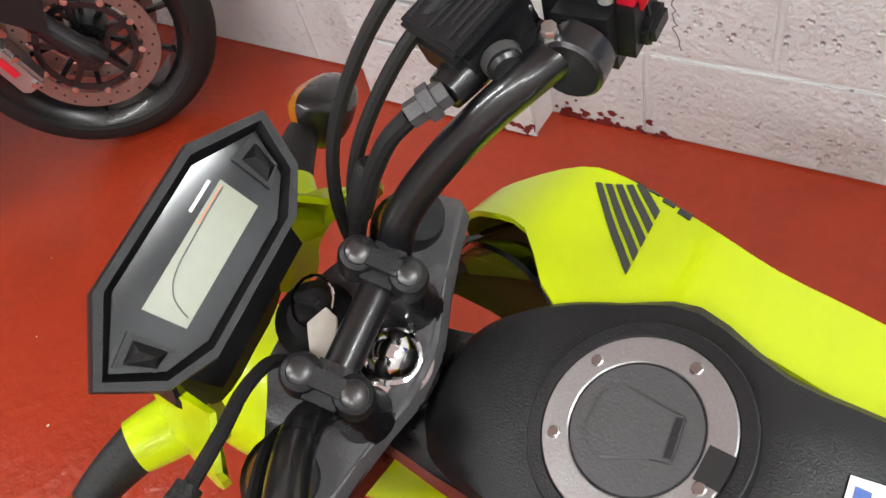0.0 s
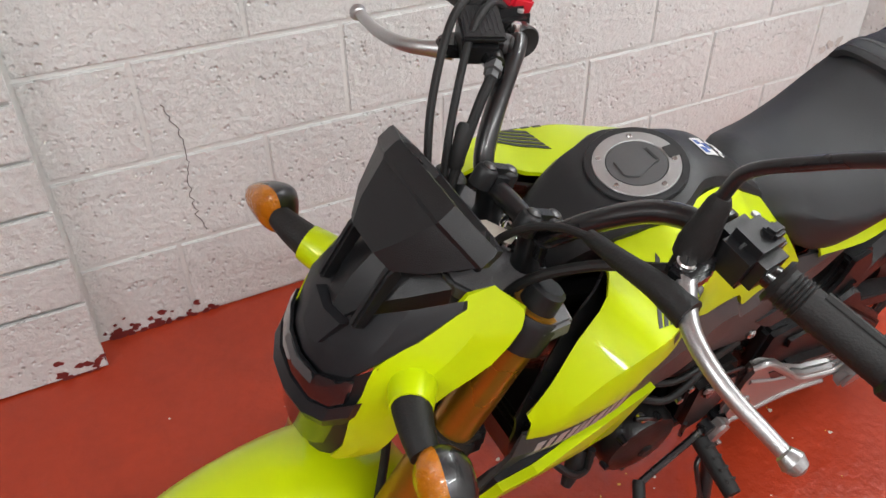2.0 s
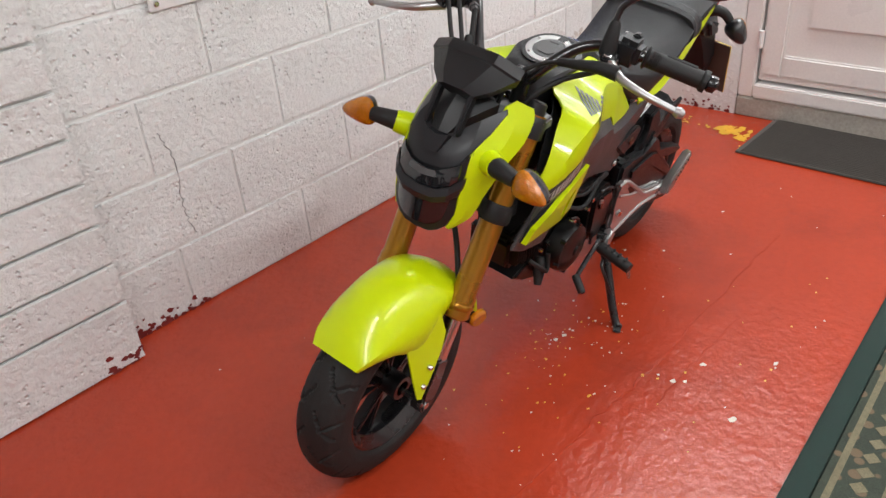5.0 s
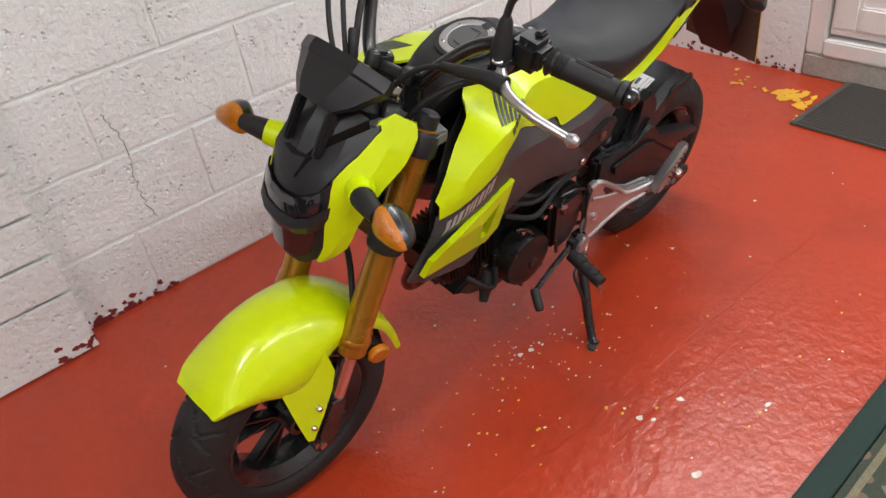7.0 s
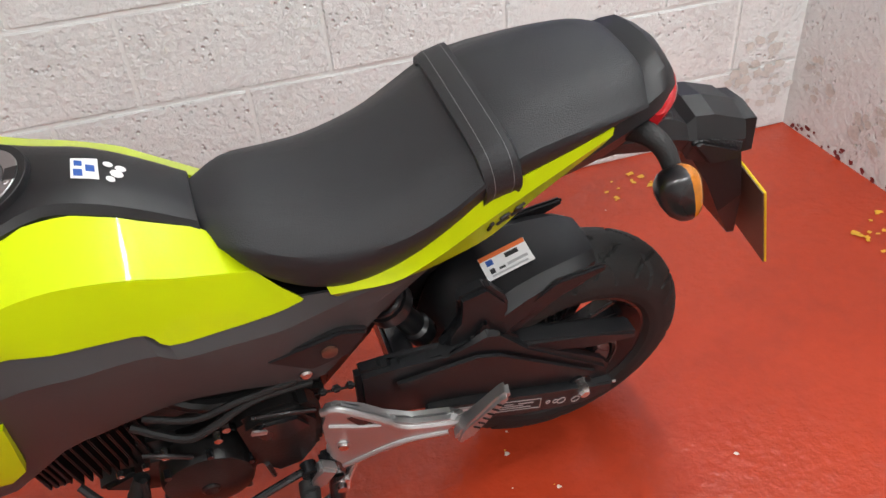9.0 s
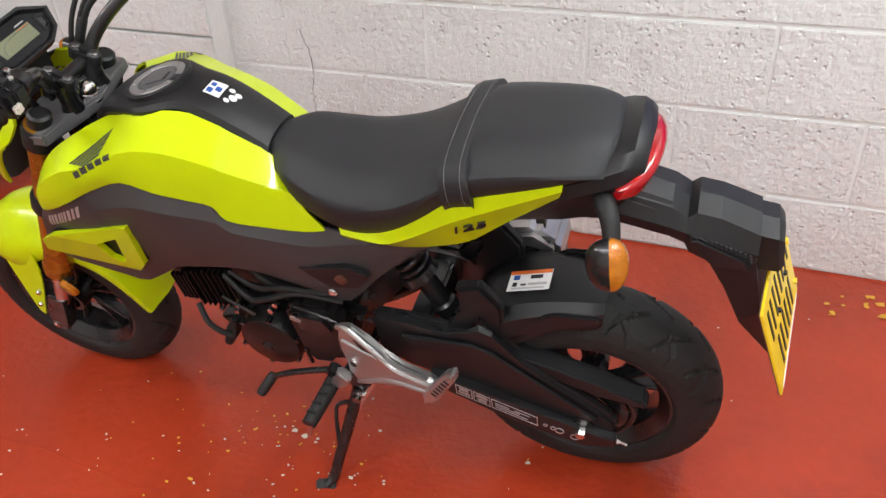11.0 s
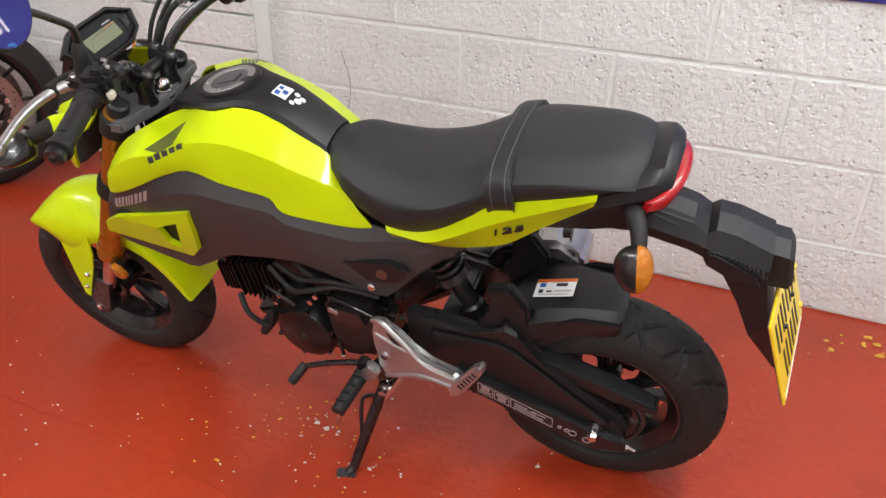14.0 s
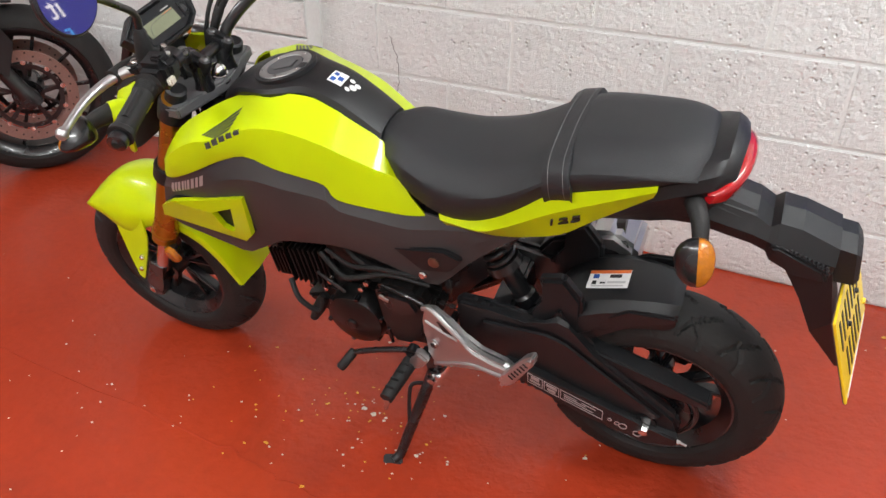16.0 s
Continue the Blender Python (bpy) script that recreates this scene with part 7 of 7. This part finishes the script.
# ---------------- signs on the block wall ----------------
def sign_text(text, x, z, size, material, parent, y, bold=0.0):
    m = plane_m((x, y, z), (1, 0, 0), (0, 0, 1))
    ob = lettering(text, m, size, material, parent, depth=0.0006)
    return ob


sg1 = thing("wall_sign", pose(0, 0, 0), "frosted clear acrylic sign screwed to the block wall", "sign")
part("sign_board", box((0.47, -0.007, 1.16), (0.76, 0.006, 0.58), bev=0.0015), PERSPEX, sg1)
part("sign_panel", box((0.49, -0.0112, 1.185), (0.66, 0.0015, 0.46), bev=0), WHITE_ST, sg1)
for sx, sz in ((0.112, 0.888), (0.828, 0.888), (0.112, 1.432), (0.828, 1.432)):
    part("sign_screw", rod([(0, 0.008), (0.6, 0.008), (1, 0.006)], (sx, -0.009, sz), (sx, -0.014, sz), 16), STEEL, sg1)
part("round_mark", rod([(0, 0.034), (1, 0.034)], (0.178, -0.0122, 0.982), (0.178, -0.0132, 0.982), 32), BLUEINK, sg1, "round blue mark")
part("round_mark_inner", rod([(0, 0.022), (1, 0.022)], (0.190, -0.0134, 0.975), (0.190, -0.0142, 0.975), 24), SILVERINK, sg1)
sign_text("Motor Fin", 0.318, 0.944, 0.046, INK, sg1, -0.0128)
sg2 = thing("wall_sign", pose(0, 0, 0), "blue sign with white lettering on the block wall", "sign")
part("sign_board", box((1.74, -0.006, 1.22), (0.94, 0.008, 0.72), bev=0.002), SIGNBLUE, sg2)
sign_text("it your", 1.70, 1.005, 0.110, WHITE_ST, sg2, -0.0108)
sign_text("For", 1.60, 0.905, 0.075, SIGNCYAN, sg2, -0.0108)
for sx, sz in ((1.40, 0.885), (2.15, 0.885)):
    part("sign_screw", rod([(0, 0.008), (0.6, 0.008), (1, 0.006)], (sx, -0.009, sz), (sx, -0.014, sz), 16), STEEL, sg2)

# ---------------- rug ----------------
rug = thing("rug", pose(0.75, -2.135, 0.0, 0, 0, 1.6), "dark green bordered patterned rug on the red floor", "rug")
part("woven_field", box((0, 0, 0.005), (2.6, 0.90, 0.009), bev=0.003), RUGPILE, rug)
for y in (0.476, -0.476):
    part("rug_binding", box((0, y, 0.0055), (2.66, 0.056, 0.010), bev=0.004), RUGGREEN, rug, "dark green bound edge")
for x in (1.315, -1.315):
    part("rug_binding", box((x, 0, 0.0055), (0.03, 0.89, 0.010), bev=0.004), RUGGREEN, rug)
for y, w in ((0.425, 0.014), (0.330, 0.010)):
    part("rug_stripe", box((0, y, 0.0095), (2.58, w, 0.002), bev=0), RUGBEIGE, rug, "beige border stripe")
for k in range(52):
    part("rug_motif", box((-1.26 + k * 0.0495, 0.378, 0.0097), (0.026, 0.026, 0.0014), (0, 0, 45), 0), RUGBEIGE, rug)

# ---------------- cracks, scrapes and paint marks ----------------
rng = random.Random(7)


def blot(b, cx, cy, r, place, lift=0.0, n=9, rough=0.45):
    """One flat ragged patch: place maps (u, v) to the surface."""
    vs = []
    for k in range(n):
        a = 2 * math.pi * k / n
        rr = r * (1 - rough + 2 * rough * rng.random() * 0.9)
        vs.append(b.verts.new(place(cx + rr * math.cos(a), cy + rr * math.sin(a) * 0.8, lift)))
    b.faces.new(vs)


def marks(name, items, place, material, label):
    b = bmesh.new()
    for k, (cx, cy, r) in enumerate(items):
        blot(b, cx, cy, r, place, 0.00005 * (k % 40))
    me = bpy.data.meshes.new(name)
    bmesh.ops.recalc_face_normals(b, faces=b.faces)
    b.to_mesh(me)
    b.free()
    me.materials.append(material)
    return tagged(new(name, me), label, "paint marks", "", "stuff")


onfloor = lambda h: (lambda u, v, k=0.0: Vector((u, v, h + k)))
onwall = lambda y: (lambda u, v, k=0.0: Vector((u, y - k, v)))
oneast = lambda x: (lambda u, v, k=0.0: Vector((x - k, u, v)))
chips = [(0.616, -1.341, 0.0095), (0.514, -1.310, 0.008), (0.528, -1.335, 0.006), (0.473, -1.481, 0.012), (0.722, -1.484, 0.007), (0.705, -1.49, 0.004), (0.515, -0.988, 0.010), (0.486, -0.982, 0.007), (0.548, -0.987, 0.004), (0.622, -1.002, 0.004), (0.666, -1.058, 0.006), (1.063, -1.005, 0.005), (1.0, -0.902, 0.006), (1.40, -1.05, 0.005), (0.42, -0.74, 0.006), (1.32, -0.72, 0.005)]
chips += [(rng.uniform(-1.4, 2.1), rng.uniform(-1.6, -0.15), rng.uniform(0.0012, 0.0035)) for _ in range(45)]
chips += [(rng.gauss(0.50, 0.12), rng.gauss(-1.03, 0.08), rng.uniform(0.0015, 0.004)) for _ in range(40)]
chips += [(rng.gauss(-0.1, 0.35), rng.gauss(-1.25, 0.12), rng.uniform(0.0015, 0.004)) for _ in range(40)]
marks("paint_chips", chips, onfloor(0.0012), WFLECK, "pale chips in the red floor paint")
yel = [(0.49, -1.24, 0.006), (0.345, -1.172, 0.006), (0.50, -1.275, 0.004), (0.56, -1.32, 0.004)]
yel += [(rng.gauss(2.075, 0.028), rng.gauss(-0.80, 0.032), rng.uniform(0.010, 0.026)) for _ in range(18)]
yel += [(2.06 + 0.02 * rng.random(), -0.55 - 0.25 * rng.random(), rng.uniform(0.004, 0.012)) for _ in range(12)]
yel += [(rng.gauss(1.94, 0.02), rng.gauss(-0.89, 0.03), rng.uniform(0.004, 0.012)) for _ in range(6)]
yel += [(rng.gauss(1.65, 0.035), rng.gauss(-0.125, 0.03), rng.uniform(0.004, 0.014)) for _ in range(12)]
yel += [(rng.gauss(1.88, 0.04), rng.gauss(-0.42, 0.02), rng.uniform(0.004, 0.010)) for _ in range(8)]
yel += [(rng.gauss(2.12, 0.03), rng.gauss(-0.55, 0.03), rng.uniform(0.005, 0.012)) for _ in range(5)]
yel += [(rng.gauss(1.90, 0.02), rng.gauss(-0.135, 0.02), rng.uniform(0.005, 0.012)) for _ in range(4)]
yel += [(rng.uniform(0.1, 1.2), rng.uniform(-1.5, -0.8), rng.uniform(0.0015, 0.004)) for _ in range(40)]
yel += [(rng.gauss(0.5, 0.1), rng.gauss(-1.0, 0.06), rng.uniform(0.0015, 0.004)) for _ in range(30)]
marks("paint_flecks", yel, onfloor(0.0018), YFLECK, "yellow paint flecks on the floor")
red = [(rng.uniform(-0.232, 0.0), abs(rng.gauss(0.0, 0.022)) + 0.004, rng.uniform(0.004, 0.013)) for _ in range(26)]
red += [(x * 0.03 - 0.2, 0.005, 0.010) for x in range(8)]
red += [(rng.gauss(0.02, 0.02), abs(rng.gauss(0.0, 0.015)), rng.uniform(0.004, 0.010)) for _ in range(8)]
marks("red_paint_smears", red, onwall(-0.0016), DKRED, "dark red paint smeared on the wall foot")
redp = [(rng.uniform(-0.34, -0.238), abs(rng.gauss(0.0, 0.022)) + 0.004, rng.uniform(0.004, 0.013)) for _ in range(18)]
marks("red_paint_smears", redp, onwall(-PIER_D - 0.0022), DKRED, "dark red paint smeared on the pilaster foot")
rede = [(rng.uniform(-0.70, -0.02), abs(rng.gauss(0.0, 0.018)) + 0.003, rng.uniform(0.004, 0.012)) for _ in range(40)]
marks("red_paint_smears", rede, oneast(X_DOOR - 0.0016), DKRED, "dark red paint smeared on the wall foot")


bare = [(rng.gauss(cx, 0.030), max(0.012, rng.gauss(cz, 0.032)), rng.uniform(0.006, 0.020)) for cx, cz in ((2.17, 0.27), (2.20, 0.14), (2.10, 0.17)) for _ in range(13)]
marks("bare_patches", bare, onwall(-0.0018), BARE, "grey bare patches where the wall paint has flaked")
baree = [(rng.gauss(cy, 0.028), max(0.012, rng.gauss(cz, 0.040)), rng.uniform(0.006, 0.020)) for cy, cz in ((-0.11, 0.16), (-0.30, 0.12), (-0.40, 0.20)) for _ in range(13)]
marks("bare_patches", baree, oneast(X_DOOR - 0.0014), BARE, "grey bare patches where the wall paint has flaked")


def crackline(name, pts, r, material, label, wob=0.006, axis="wall"):
    line = []
    for p in spline(pts, 7):
        w = Vector((rng.gauss(0, wob), 0, rng.gauss(0, wob * 0.4))) if axis == "wall" else Vector((rng.gauss(0, wob * 0.4), rng.gauss(0, wob), 0))
        line.append(p + w)
    return tagged(part(name, tube(line, r, 1, 5), material), label, "crack", "", "stuff")


crackline("wall_crack", [(0.024, 0, 0.560), (0.040, 0, 0.515), (0.052, 0, 0.455), (0.050, 0, 0.400), (0.038, 0, 0.330), (0.046, 0, 0.275), (0.058, 0, 0.232)], 0.0011, CRACKM, "thin crack running down the block wall", 0.003)
crackline("floor_ridge", [(-0.6, -1.20, 0), (0.158, -1.219, 0), (0.354, -1.232, 0), (0.516, -1.244, 0), (0.954, -1.250, 0), (1.35, -1.255, 0)], 0.0022, FLOORP, "ridge in the painted floor", 0.004, "floor")
crackline("floor_ridge", [(0.42, -1.31, 0), (0.62, -1.325, 0), (0.86, -1.33, 0)], 0.0016, FLOORP, "ridge in the painted floor", 0.004, "floor")

# ---------------- blocks of the wall and the pilaster ----------------
def block_mesh(w, h, d, name="block"):
    b = bmesh.new()
    vs = bmesh.ops.create_cube(b, size=1, matrix=Matrix.Diagonal((w, d, h, 1)))["verts"]
    front = [e for e in b.edges if all(v.co.y < 0 for v in e.verts)]
    bmesh.ops.bevel(b, geom=front, offset=0.0028, segments=2, affect="EDGES")
    for f in b.faces:
        f.smooth = False
    me = bpy.data.meshes.new(name)
    b.to_mesh(me)
    b.free()
    me.materials.append(WALLP)
    return me


block_cache = {}


def lay(parent, x0, x1, z0, z1, y, d=0.008, joint=0.0095):
    w, h = round(x1 - x0 - joint, 4), round(z1 - z0 - joint, 4)
    if w < 0.02 or h < 0.02:
        return
    if (w, h, d) not in block_cache:
        block_cache[w, h, d] = block_mesh(w, h, d)
    o = new("block", block_cache[w, h, d])
    o.parent = parent
    o.matrix_basis = pose((x0 + x1) / 2, y + d / 2 + rng.uniform(-0.0008, 0.0008), (z0 + z1) / 2, rng.uniform(-0.15, 0.15), 0, rng.uniform(-0.1, 0.1))


course = 0
z = 0.215
lo = 0.0
while lo < CEIL_Z - 0.02:
    hi = min(z, CEIL_Z)
    start, pitch = {0: (-0.012, 0.466), 1: (0.230, 0.452), 2: (-0.020, 0.455), 3: (0.225, 0.452)}.get(course, (0.0 if course % 2 == 0 else 0.225, 0.45))
    for a, b in ((X_FAR, PIER_X0), (PIER_X1, X_DOOR)):
        cuts = [a] + [start + pitch * k for k in range(-12, 8) if a + 0.03 < start + pitch * k < b - 0.03] + [b]
        for p, q in zip(cuts, cuts[1:]):
            lay(wall_north, p, q, lo, hi, 0.0)
    lo = z
    z += 0.225
    course += 1
lo, z = 0.0, 0.193
while lo < CEIL_Z - 0.02:
    lay(pier, PIER_X0 - 0.004, PIER_X1 + 0.004, lo, min(z, CEIL_Z), -PIER_D - 0.002, 0.009, 0.008)
    lo = z
    z += 0.1165
